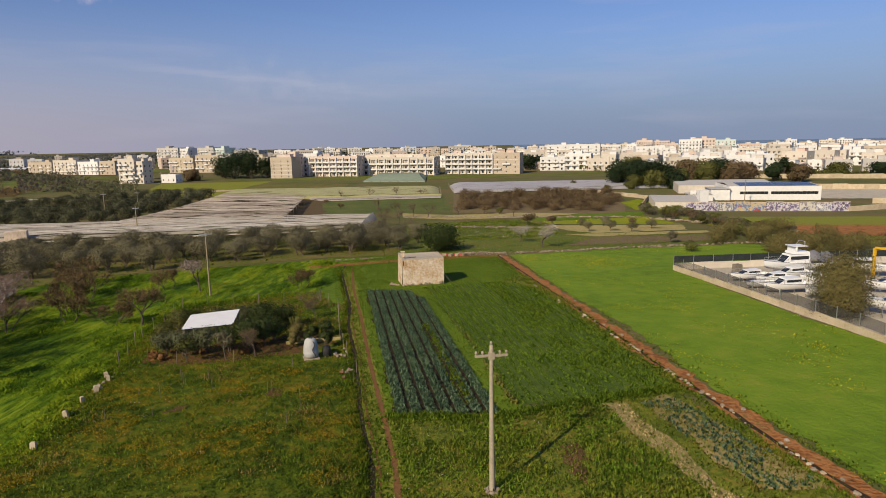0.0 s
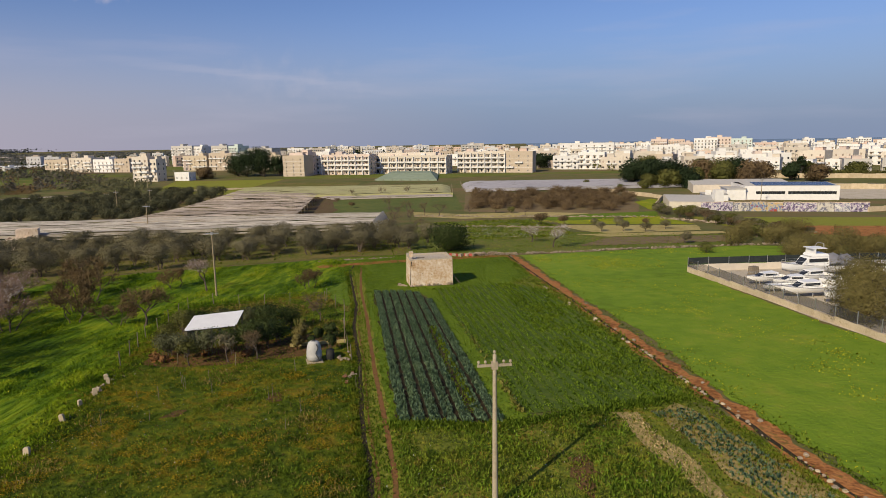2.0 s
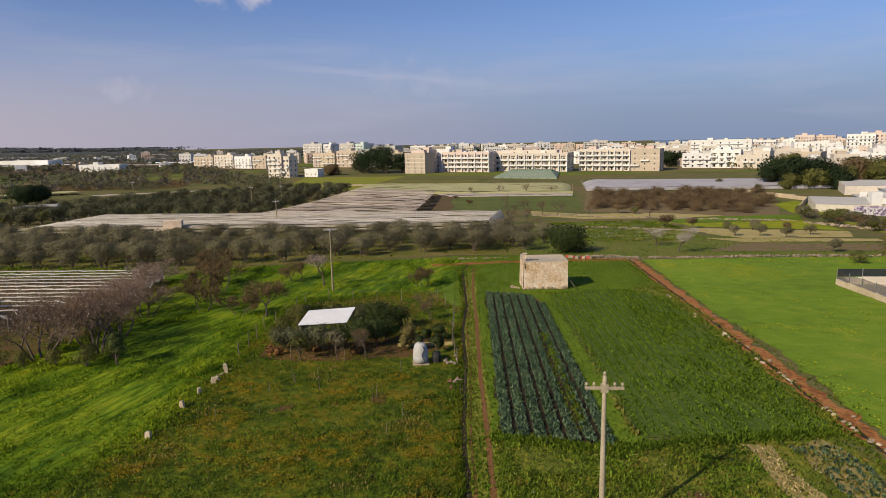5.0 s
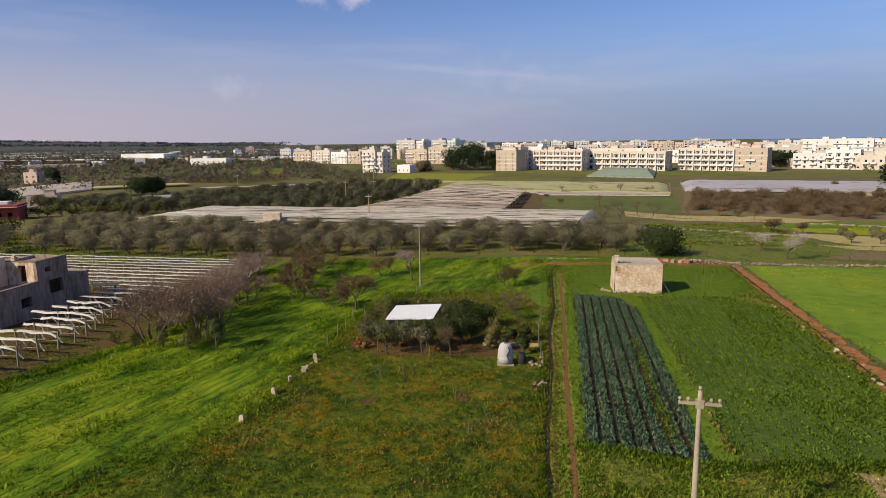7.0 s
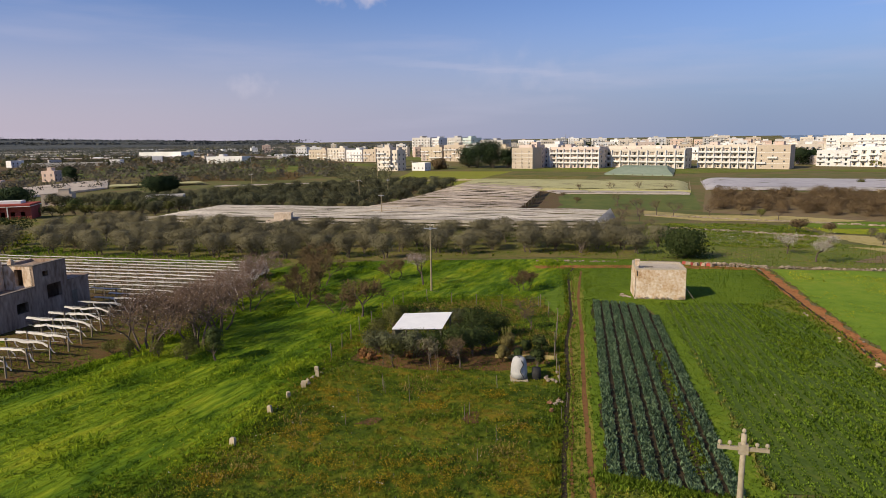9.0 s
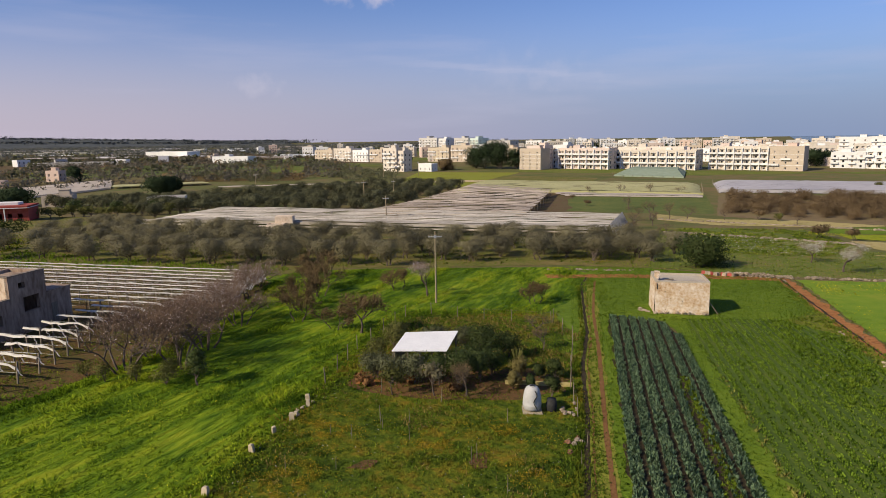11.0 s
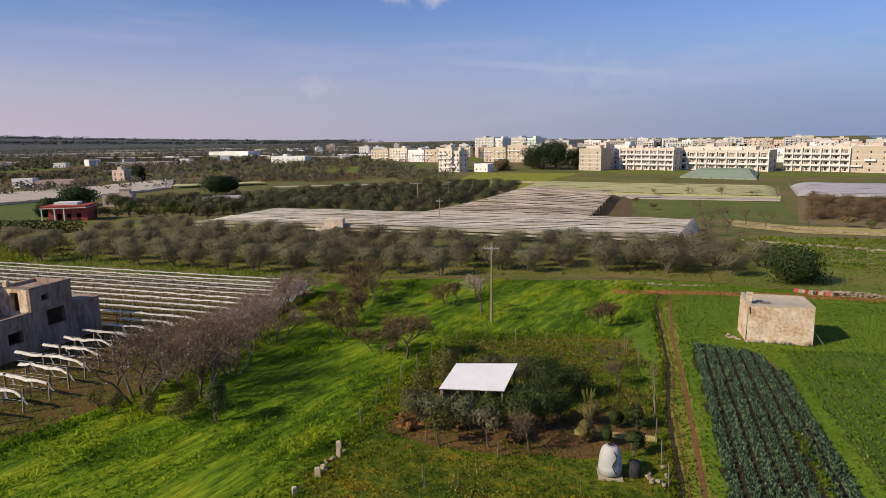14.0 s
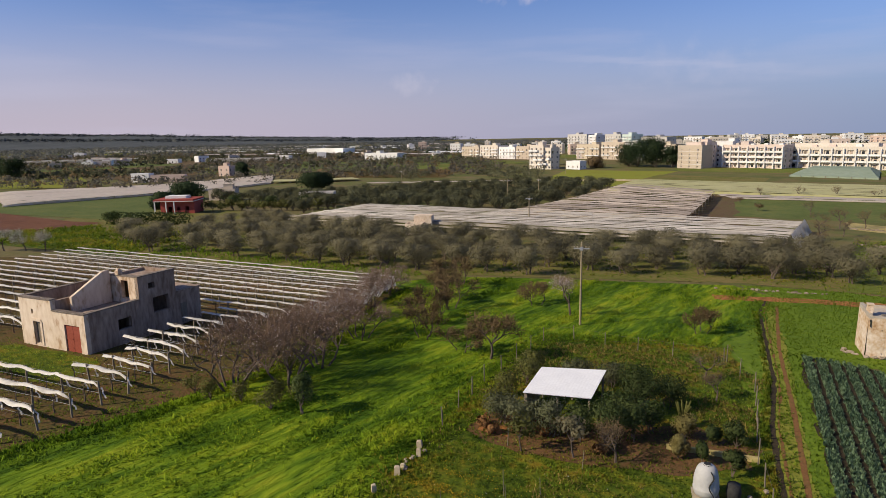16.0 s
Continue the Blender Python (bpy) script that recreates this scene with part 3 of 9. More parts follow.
M["wood"] = mat("grey_wood", [(0.12, 0.10, 0.075, 1), (0.2, 0.17, 0.13, 1), (0.27, 0.23, 0.18, 1)], 1.0, 9.0, bump=0.4, stretch=(6, 6, 0.7))
M["sheet"] = mat("vine_cover_plastic", [(0.62, 0.58, 0.50, 1), (0.76, 0.72, 0.64, 1), (0.84, 0.80, 0.72, 1)], 0.25, 2.0, rough=0.5, bump=0.6, bump_scale=3.0, rnd=0.12, spec=0.4, translucent=0.3)
M["end_net"] = mat("white_netting", [(0.42, 0.4, 0.38, 1), (0.56, 0.54, 0.51, 1), (0.68, 0.66, 0.63, 1)], 0.6, 4.0, rough=0.8, bump=0.6, bump_scale=5.0, translucent=0.6)
M["net_grey"] = mat("grey_netting", [(0.345, 0.3047, 0.2472, 1), (0.46, 0.414, 0.345, 1), (0.598, 0.5462, 0.4715, 1)], 0.08, 0.8, rough=0.8, bump=0.5, bump_scale=1.5, rnd=0.22)
M["net_brown"] = mat("tan_netting", [(0.2875, 0.2316, 0.174, 1), (0.414, 0.3446, 0.2726, 1), (0.529, 0.452, 0.3712, 1)], 0.08, 0.9, rough=0.8, bump=0.5, bump_scale=1.5, rnd=0.26)
M["net_yellow"] = mat("yellowed_netting", [(0.33, 0.3201, 0.1495, 1), (0.43, 0.4074, 0.2185, 1)], 0.05, 0.5, rough=0.8, bump=0.3, rnd=0.05)
M["net_pink"] = mat("faded_netting", [(0.50, 0.44, 0.40, 1), (0.62, 0.55, 0.50, 1)], 0.06, 0.6, rough=0.8, bump=0.3, rnd=0.08, translucent=0.35)
M["veg_field"] = mat("vegetable_rows", [(0.0715, 0.0957, 0.0266, 1), (0.103, 0.1275, 0.0361, 1), (0.143, 0.1467, 0.0427, 1)], 0.07, 0.6, bump=0.7, bump_scale=2.0)
M["net_cream"] = mat("cream_netting", [(0.62, 0.53, 0.44, 1), (0.76, 0.67, 0.57, 1)], 0.06, 0.6, rough=0.8, bump=0.3, rnd=0.06, translucent=0.3)
M["net_green"] = mat("green_shade_cloth", [(0.20, 0.25, 0.18, 1), (0.27, 0.32, 0.24, 1)], 0.05, 0.4, rough=0.8, bump=0.2)
M["net_lilac"] = mat("grey_plastic_tunnel", [(0.30, 0.29, 0.31, 1), (0.42, 0.40, 0.42, 1)], 0.05, 0.5, rough=0.6, bump=0.3)
M["tin"] = mat("white_roof_sheet", [(0.713, 0.713, 0.713, 1), (0.851, 0.851, 0.8395, 1)], 0.8, 6.0, rough=0.45, bump=0.1)
M["tank"] = mat("grey_tank_plastic", [(0.36, 0.355, 0.35, 1), (0.46, 0.455, 0.44, 1)], 0.8, 5.0, rough=0.55, bump=0.1)
M["rubber"] = mat("black_rubber", [(0.02, 0.02, 0.02, 1), (0.04, 0.04, 0.04, 1)], 2.0, 9.0, rough=0.6, bump=0)
M["white_paint"] = mat("white_gelcoat", [(0.72, 0.72, 0.71, 1), (0.82, 0.82, 0.81, 1)], 0.6, 5.0, rough=0.3, bump=0.05, spec=0.5)
M["canvas"] = mat("grey_canvas", [(0.18, 0.18, 0.2, 1), (0.28, 0.28, 0.3, 1)], 0.8, 6.0, bump=0.2)
M["glass"] = mat("dark_glass", [(0.02, 0.022, 0.026, 1), (0.035, 0.04, 0.046, 1)], 0.5, 3.0, rough=0.12, bump=0, spec=0.5)
M["void"] = mat("dim_room", [(0.03, 0.028, 0.025, 1), (0.055, 0.05, 0.045, 1)], 0.5, 3.0, bump=0)
M["mesh_fence"] = mat("chain_link", [(0.05, 0.05, 0.05, 1), (0.08, 0.078, 0.075, 1)], 0.4, 3.0, rough=0.6, bump=0)
M["shutter"] = mat("window_shutter", [(0.187, 0.1445, 0.1105, 1), (0.408, 0.34, 0.289, 1)], 0.05, 1.0, rough=0.6, bump=0, rnd=0.45)
M["steel"] = mat("galvanised_steel", [(0.35, 0.36, 0.37, 1), (0.48, 0.49, 0.5, 1)], 1.0, 6.0, rough=0.45, metal=0.7, bump=0.1)
M["mesh_dark"] = mat("dark_shade_net", [(0.022, 0.028, 0.03, 1), (0.04, 0.048, 0.05, 1)], 0.4, 3.0, bump=0.2)
M["crane"] = mat("yellow_enamel", [(0.62, 0.36, 0.02, 1), (0.7, 0.42, 0.03, 1)], 1.0, 6.0, rough=0.4, bump=0.1)
M["block"] = mat("tuff_block", [(0.3784, 0.2992, 0.1901, 1), (0.4919, 0.4048, 0.2772, 1), (0.5676, 0.4752, 0.3406, 1)], 0.8, 6.0, bump=0.4, rnd=0.12)
M["brickred"] = mat("red_masonry", [(0.28, 0.062, 0.048, 1), (0.38, 0.095, 0.075, 1)], 0.5, 4.0, bump=0.2, rnd=0.1)
M["terracotta"] = mat("terracotta", [(0.18, 0.09, 0.05, 1), (0.28, 0.15, 0.09, 1)], 0.8, 5.0, bump=0.4, island=0.25)
M["solar"] = mat("solar_panel", [(0.03, 0.035, 0.06, 1), (0.045, 0.05, 0.08, 1)], 0.3, 3.0, rough=0.25, bump=0, spec=0.5)
M["graff_a"] = mat("graffiti_violet", [(0.58, 0.55, 0.52, 1), (0.05, 0.045, 0.09, 1), (0.30, 0.24, 0.36, 1), (0.6, 0.58, 0.56, 1), (0.12, 0.13, 0.22, 1), (0.62, 0.6, 0.57, 1)], 0.35, 1.1, bump=0, lo=0.38, hi=0.64)
M["graff_b"] = mat("graffiti_warm", [(0.5, 0.35, 0.16, 1), (0.45, 0.40, 0.3, 1), (0.12, 0.2, 0.35, 1), (0.35, 0.08, 0.06, 1)], 0.6, 1.5, bump=0, lo=0.4, hi=0.62)
# far woods: aerial haze is part of this pale grey leaf colour
M["hazed_far_leaf"] = mat("hazed_distant_foliage", [(0.1053, 0.1134, 0.1069, 1), (0.1539, 0.1588, 0.1458, 1), (0.2106, 0.2074, 0.1863, 1)], 0.01, 0.08, bump=0, island=0.14, translucent=0.35)
M["sea"] = mat("sea_water", [(0.15, 0.21, 0.30, 1), (0.17, 0.235, 0.325, 1)], 0.004, 0.05, rough=0.5, bump=0.2)
# hill colour carries the bluish haze of the horizon
M["hill"] = mat("hazed_wooded_hill", [(0.060, 0.068, 0.070, 1), (0.078, 0.086, 0.086, 1), (0.100, 0.106, 0.104, 1)], 0.01, 0.06, bump=0.5, bump_scale=0.1)
# see-through wire: two thirds of it is air
mn, ml = M["mesh_fence"].node_tree.nodes, M["mesh_fence"].node_tree.links
mm, mt = mn.new("ShaderNodeMixShader"), mn.new("ShaderNodeBsdfTransparent")
mm.inputs["Fac"].default_value = 0.62
ml.new(mn["Principled BSDF"].outputs[0], mm.inputs[1])
ml.new(mt.outputs[0], mm.inputs[2])
ml.new(mm.outputs[0], mn["Material Output"].inputs["Surface"])
M["willow_leaf"] = mat("olive_brown_foliage", [(0.1595, 0.1375, 0.0495, 1), (0.2035, 0.1738, 0.0638, 1), (0.242, 0.2035, 0.0814, 1)], 0.4, 2.0, rough=0.8, bump=0, island=0.14, translucent=0.35, spec=0.1)
M["graff_c"] = mat("graffiti_pale", [(0.55, 0.52, 0.46, 1), (0.5, 0.47, 0.42, 1), (0.1, 0.1, 0.16, 1), (0.5, 0.5, 0.5, 1)], 0.5, 1.3, bump=0, lo=0.4, hi=0.62)
WALLS = {}
for nm, c in (("cream", (0.60, 0.54, 0.46)), ("white", (0.70, 0.69, 0.67)), ("sand", (0.50, 0.42, 0.33)), ("pink", (0.58, 0.48, 0.42)),
              ("ochre", (0.52, 0.44, 0.33)), ("grey", (0.48, 0.46, 0.43)), ("salmon", (0.60, 0.46, 0.38)), ("mint", (0.52, 0.60, 0.56))):
    WALLS[nm] = mat(nm + "_facade", [tuple(k * 0.88 for k in c) + (1,), c + (1,), tuple(min(0.82, k * 1.06) for k in c) + (1,)], 0.08, 0.9, bump=0.15, rnd=0.07)

# ---- the land and its fields ----
def land_sheet():
    xs = np.concatenate([[-4800, -3000, -1800, -1000, -650], np.arange(-420, 421, 20), [650, 1000, 1800, 3000, 4800]])
    ys = np.concatenate([[-2500, -1200, -500, -200, -60, -29.5], np.arange(-10, 501, 10), [600, 800, 1200, 2000, 3200, 4800]])
    X, Y = np.meshgrid(xs, ys)
    v = np.stack([X.ravel(), Y.ravel(), ground_np(X.ravel(), Y.ravel())], 1)
    w = len(xs)
    i = (np.arange(len(ys) - 1)[:, None] * w + np.arange(w - 1)[None]).ravel()
    return tagged(new("ground", fast_mesh("ground", v, np.stack([i, i + 1, i + w + 1, i + w], 1), M["land"])),
                  "open farmland with mixed grass and bare soil", "ground", "", "structure")


land_sheet()
MEADOW = [(-34, -28), (-27, 36), (-30.3, 51), (-33, 62), (-35, 76), (-19, 84), (-13, 66), (-8.6, 53), (-5.6, 36), (0.5, -28)]
FRONT = [(1.5, -28), (-3.2, 30), (-5, 40.5), (2, 40.3), (9, 43), (16, 45), (20, 30), (27, -28)]
LAWN = [(-80, -28), (-62, 10), (-52, 33), (-51, 46), (-53, 60), (-58, 72), (-66.5, 86.5), (-61.5, 97), (-46.8, 105.6), (-25.5, 116), (-20.5, 112), (-18, 98), (-20, 84), (-35, 76),
        (-33, 62), (-30.3, 51), (-27, 36), (-34, -28)]
BACKLAWN = [(-17.5, 99), (-13.0, 84), (-9, 84.2), (-6.6, 85.4), (-1.8, 87.4), (5.4, 89.8), (9.8, 97), (7.6, 119.6), (-12, 120.4), (-25, 117), (-20, 112)]
CABBAGE = [(-13.2, 85.4), (-7.4, 84.6), (-4.5, 77.5), (2.0, 42.5), (1.7, 40.6), (-4.8, 40.6), (-7.0, 53.2)]
BEANS = [(-2.7, 75), (-4.8, 86.8), (-1.8, 88.6), (5.4, 91), (10.2, 86), (12.6, 72), (14.6, 58), (16, 46), (9.4, 43.4), (3.9, 42.6), (0.5, 60)]
CEREAL = [(22.5, 28), (20.8, 37.3), (18.9, 46.1), (17.6, 64), (14.2, 82), (9.5, 118.4), (32.5, 125), (56.9, 129.5), (62, 128), (53, 106), (36, 104.2), (33.9, 99.4), (37.2, 68), (39.4, 57), (46, 20), (56, -28), (29, -28)]
field("track_side", [(-21, 113), (-15.5, 112), (-11.5, 84), (-4, 40), (7, -28), (-3, -28), (-15, 66), (-21, 84)], M["mid_grass"], 0.012, label="short grass on both sides of the track")
BARE = [[(-15.4, 46.2), (-14.5, 46.9), (-13.8, 45.0), (-14.6, 44.6)], [(5.8, 36.2), (7.0, 35.4), (6.6, 30.9), (5.8, 32.6)], [(-21.5, 41.5), (-20.3, 41.8), (-20.1, 43.0), (-21.2, 42.8)], [(5.6, 33.4), (7.4, 34.0), (7.0, 36.6), (5.9, 35.6)]]
field("meadow", MEADOW, M["meadow_ground"], 0.02, label="weedy meadow with orange and yellow flowers")
field("weed_plot", FRONT, M["weeds_ground"], 0.02, label="overgrown plot of tall green weeds")
field("grass_lawn", LAWN, M["lush"], 0.025, label="bright lush grass under winter sun")
field("grass_verge", BACKLAWN, M["mid_grass"], 0.02, label="rough green verge behind the stone hut")
field("cabbage_plot", CABBAGE, M["soil"], 0.03, label="dark tilled soil under cabbage rows")
field("bean_plot", BEANS, M["crop_dark"], 0.03, label="dark green plot of broad beans")
field("cereal_field", CEREAL, M["crop"], 0.02, label="even bright green field of young cereal")
field("verge_strip", [(-7.3, 86), (-4.4, 77.6), (2.1, 42.4), (2.6, 40.6), (4.4, 42.4), (0.8, 60), (-2.4, 75), (-4.7, 87.6)], M["mid_grass"], 0.034, label="light green grass strip between crops")
field("weedy_verge", [(5.4, 91), (9.6, 98), (10.8, 95), (12.2, 86), (14.4, 72), (16.7, 53), (18.2, 43), (16, 45), (14.6, 58), (12.6, 72), (10.2, 86)], M["weeds_ground"], 0.024, label="weedy verge between beans and red earth")
RED = [(7.6, 119), (10.9, 96), (14.4, 72), (16.9, 53), (18.6, 42), (19.6, 35.4), (20.7, 29.7), (22.3, 20), (28, -28)]
ribbon("red_earth_track", RED, 1.75, M["red_soil"], 0.05, "bare red earth strip along the crops", 0.9, 3)
ribbon("wheel_rut", [(x - 0.45, y) for x, y in RED], 0.3, M["soil"], 0.06, "dark narrow furrow in red earth", 0.25, 7)
RUT_L = [(-20, 108), (-19.4, 101), (-13.9, 76.5), (-12.3, 66), (-9.6, 54), (-7.1, 40.6), (-5.5, 33.9), (-4.5, 27), (2.5, -28)]
RUT_R = [(-18.4, 106), (-15, 86), (-11.7, 70.8), (-8.3, 53.5), (-5.5, 40.5), (-4.1, 33.8), (-3.1, 27), (4, -28)]
ribbon("track_verge", [((a + c) / 2, (b + d) / 2) for (a, b), (c, d) in zip(RUT_L[1:], RUT_R[0:])], 2.2, M["olive_field"], 0.035, "grassy middle of a farm track", 0.4, 5)
ribbon("track_rut", RUT_R, 0.34, M["rut"], 0.055, "bare brown wheel rut", 0.06, 6)
# flat strip of dark soil painted in for the shadow along the left rut
ribbon("track_rut", RUT_L, 0.34, M["soil"], 0.055, "wheel rut with its shade put into a dark soil colour", 0.16, 7)
ribbon("track_rut", [(x + 0.42, y) for x, y in RUT_L], 0.14, M["rut"], 0.056, "narrow bare brown line beside the rut", 0.14, 9)
for k_, bare in enumerate(BARE):
    field("bare_patch", bare, M["garden_earth"], 0.034, rim=0.25, label="small reddish patch of bare earth")
ribbon("cross_path", [(-26, 106.6), (-21.1, 108.6), (-16.3, 111.2), (-11.5, 112.6), (-4, 115.6), (8, 118.6)], 2.9, M["red_soil"], 0.05, "red earth path behind the hut", 0.4, 8)
GROVE = [(-200, 100), (-170, 88), (-130, 86), (-116, 76), (-88, 86), (-64, 92), (-61, 99), (-46, 107), (-25, 118.5), (-12, 120), (-14, 150), (-24, 156), (-64, 140), (-92, 133), (-140, 127), (-165, 150), (-210, 140)]
field("olive_grove_floor", GROVE, M["olive_ground"], 0.03, label="grass and bare soil under olive trees")
VINES = [(-135, 10), (-54, 26), (-51, 36), (-54, 46), (-60, 58), (-59, 72), (-64, 86), (-90, 82.5), (-118, 75), (-140, 60)]
field("vineyard_floor", VINES, M["vine_ground"], 0.03, label="brown vineyard soil with thin grass")
field("headland", [(-51, 30), (-49.5, 42), (-50, 58), (-56, 72), (-62, 86), (-66, 87), (-60, 72), (-59, 58), (-55, 45), (-53, 34)], M["vine_ground"], 0.04, label="bare headland beside the vineyard")
field("boatyard_floor", [(34.4, 99.4), (37.6, 68), (39.6, 57), (44, 30), (120, 30), (120, 108), (56, 107), (36, 103.6)], M["yard"], 0.05, rim=0, label="pale concrete boatyard floor")
# strips of fields in the middle distance
field("fallow", [(-14, 121), (9, 121.5), (33, 127), (57, 132), (60, 150), (24, 158), (-13, 150)], M["green_field"], 0.03, label="rough green fallow")
field("terrace", [(-2, 190), (18.7, 194), (23, 178), (25.5, 154), (12.5, 143), (-14, 146), (-15, 186)], M["green_field"], 0.04, label="rows of leafy vegetables on a terrace")
field("terrace", [(24.9, 175), (60.8, 171.8), (57.3, 159), (33.4, 153.8), (27.7, 161.3)], M["pale_field"], 0.06, label="dry straw-coloured terrace strip")
field("terrace", [(25.1, 152.4), (60.8, 156.4), (62, 151.8), (31.8, 146.8)], M["pale_field"], 0.07, label="dry straw-coloured lower terrace strip")
field("terrace", [(19, 197.5), (38.5, 209), (62.6, 216), (58.7, 200.2), (24.3, 188.4)], M["mid_grass"], 0.05, label="dark green vegetable strip")
field("mustard_field", [(24.2, 187.2), (58.2, 198.3), (60, 189), (60.8, 174), (26.1, 178.5)], M["yellow_field"], 0.055, label="yellow-green flowering strip")
field("terrace", [(31.6, 145.4), (58.5, 147.6), (54.9, 136.4), (22.5, 131)], M["brown_field"], 0.055, label="brownish fallow strip below the terraces")
field("terrace", [(-20, 222), (-2.5, 213.4), (21, 218), (40, 211.5), (37, 208.5), (19.3, 200.8), (-2.3, 197.6), (-18, 206)], M["pale_field"], 0.06, label="pale dry field edge with rubble")
field("green_plot", [(-60, 222), (-20, 224), (-3, 228), (-3, 244), (-8, 303), (-58, 294), (-72, 276)], M["veg_field"], 0.04, label="flat green vegetable plot")
field("brown_plot", [(-72, 279), (-66, 222), (-52, 194), (-40, 199), (-46, 216), (-54, 250), (-60, 290), (-68, 292)], M["brown_wedge"], 0.05, rim=2.5, label="brown fallow wedge")
field("brown_plot", [(-2, 222), (54, 206), (66, 250), (74, 300), (-2, 298)], M["brown_field"], 0.04, label="brown plot of pruned bushes")
field("mustard_field", [(62, 222), (80, 214), (74, 262), (64, 250)], M["yellow_field"], 0.06, label="yellow-green grass corner")
field("far_field", [(-165, 322), (-118, 300), (-120, 340), (-120, 410), (-190, 405)], M["olive_field"], 0.05, label="green field before the apartment houses")
field("wall_field", [(66, 196), (130, 186), (190, 170), (190, 130), (84, 126), (68, 150)], M["olive_field"], 0.05, label="green field before the painted wall")
field("red_plot", [(72, 152), (78, 168), (130, 160), (150, 140), (90, 140)], M["red_soil"], 0.08, label="bare red earth plot")
field("red_plot", [(-205, 55), (-240, 80), (-232, 95.2), (-189.3, 97.5), (-179.7, 101.6), (-173.4, 88), (-175.6, 76), (-180, 62)], M["red_plough"], 0.07, label="ploughed red earth field")
field("crop_field", [(-230, 94), (-188, 106), (-186, 118), (-280, 175), (-330, 160), (-275, 109)], M["veg_field"], 0.06, label="bluish green vegetable field")
field("crop_field", [(-178, 76), (-157, 68), (-118, 76), (-130, 85), (-168, 90), (-174, 100)], M["meadow_ground"], 0.06, label="green crop beside the vineyard")
field("paved_lot", [(100, 264), (150, 252), (232, 242), (262, 300), (150, 332), (108, 330)], M["yard"], 0.05, label="pale dusty lot behind the warehouse")
field("townside_meadow", [(-60, 410), (-20, 400), (50, 430), (110, 420), (112, 455), (45, 438), (-16, 442), (-70, 455), (-130, 435), (-120, 412)], M["green_field"], 0.06, label="grass before the apartment houses")
field("water", [(150, 1500), (4500, 1100), (4700, 4700), (400, 4700)], M["sea"], 1.0, step=400, rim=0, label="distant blue sea", category="sea")

# ---- hut, poles, boundary stones ----
def hut():
    """The stone hut: thick walls, a flat roof with a low rim and a small chimney at one corner."""
    ang = math.degrees(math.atan2(1.4, 6.28))
    e = thing("stone_hut", -8.28, 88.6, ang, "weathered tuff stone hut with flat roof and stub chimney", "hut")
    W, D, H = 6.05, 4.6, 3.95
    rng = random.Random(4)
    nx, nz = 26, 18
    def wall(p0, u, length, n_out):
        mb, rows = MB(), []
        for j in range(nz + 1):
            row = []
            for i in range(nx + 1):
                s, z = i / nx, j / nz
                dent = 0.05 * noise.noise((s * length * 0.9, z * H * 0.9, n_out[0] * 7 + n_out[1] * 3)) + 0.03 * noise.noise((s * length * 3, z * H * 3, 5))
                if 0 < i < nx:
                    if 0 < j:
                        dent += 0.05 * max(0, 0.25 - z)
                else:
                    dent = 0
                lean = 0.10 * (1 - z)
                row.append((p0[0] + u[0] * s * length + n_out[0] * (dent + lean), p0[1] + u[1] * s * length + n_out[1] * (dent + lean), z * H - 0.15))
            rows.append(row)
        mb.grid(rows)
        part("wall", mb, M["hut_wall"], e, smooth=True)
    wall((0, 0), (1, 0), W, (0, -1))
    wall((W, 0), (0, 1), D, (1, 0))
    wall((W, D), (-1, 0), W, (0, 1))
    wall((0, D), (0, -1), D, (-1, 0))
    mb, rows = MB(), []
    for j in range(13):
        rows.append([(W * i / 16, D * j / 12, H - 0.17 - 0.10 * math.sin(math.pi * j / 12) + 0.03 * noise.noise((i * 0.4, j * 0.4, 1))) for i in range(17)])
    mb.grid(rows)
    part("roof", mb, M["hut_roof"], e, "grey lime-washed flat roof", smooth=True)
    mb = MB()
    for x0, x1, y0, y1 in ((0, W, 0, 0.22), (0, W, D - 0.22, D), (0, 0.3, 0.22, D - 0.22), (W - 0.22, W, 0.22, D - 0.22)):
        mb.box(x0, x1, y0, y1, H - 0.2, H + (0.22 if x1 - x0 == 0.3 else 0.03))
    part("roof_rim", mb, M["hut_roof"], e)
    mb = MB()
    mb.box(0.02, 0.55, 1.2, 1.75, H - 0.1, H + 0.75, top=0.86)
    mb.box(0.0, 0.6, 1.15, 1.8, H + 0.75, H + 0.86)
    mb.box(0.05, 0.4, 0.3, 1.1, H - 0.1, H + 0.35, top=0.7)
    part("chimney", mb, M["hut_wall"], e)
    mb = MB()
    mb.tube((0.15, -0.06, H - 0.3), (0.2, -0.06, H - 1.0), 0.05, 0.05, 6)
    part("drainpipe", mb, M["void"], e)
    for k in range(16):
        mb = MB()
        s = rng.random()
        mb.stone((s * W, -0.12 - 0.1 * rng.random(), 0.04 + (0.1 if k % 3 else 0.2)), 0.13 + 0.15 * rng.random(), rng)
        part("footing_stone", mb, M["stone"], e)
    for k in range(12):
        mb = MB()
        mb.stone((-0.3 - rng.random() * 1.4, 0.4 + rng.random() * 1.6, 0.08), 0.12 + 0.14 * rng.random(), rng)
        part("fallen_stone", mb, M["stone"], e)
    for k in range(22):
        mb = MB()
        x, z = 0.3 + rng.random() * (W - 0.6), 0.3 + rng.random() * (H - 2.4)
        mb.box(x - 0.17, x + 0.17, -0.115 + 0.09 * z / H, 0.05, z, z + 0.17)
        part("ashlar_block", mb, M["hut_wall"], e)
    mb = MB()
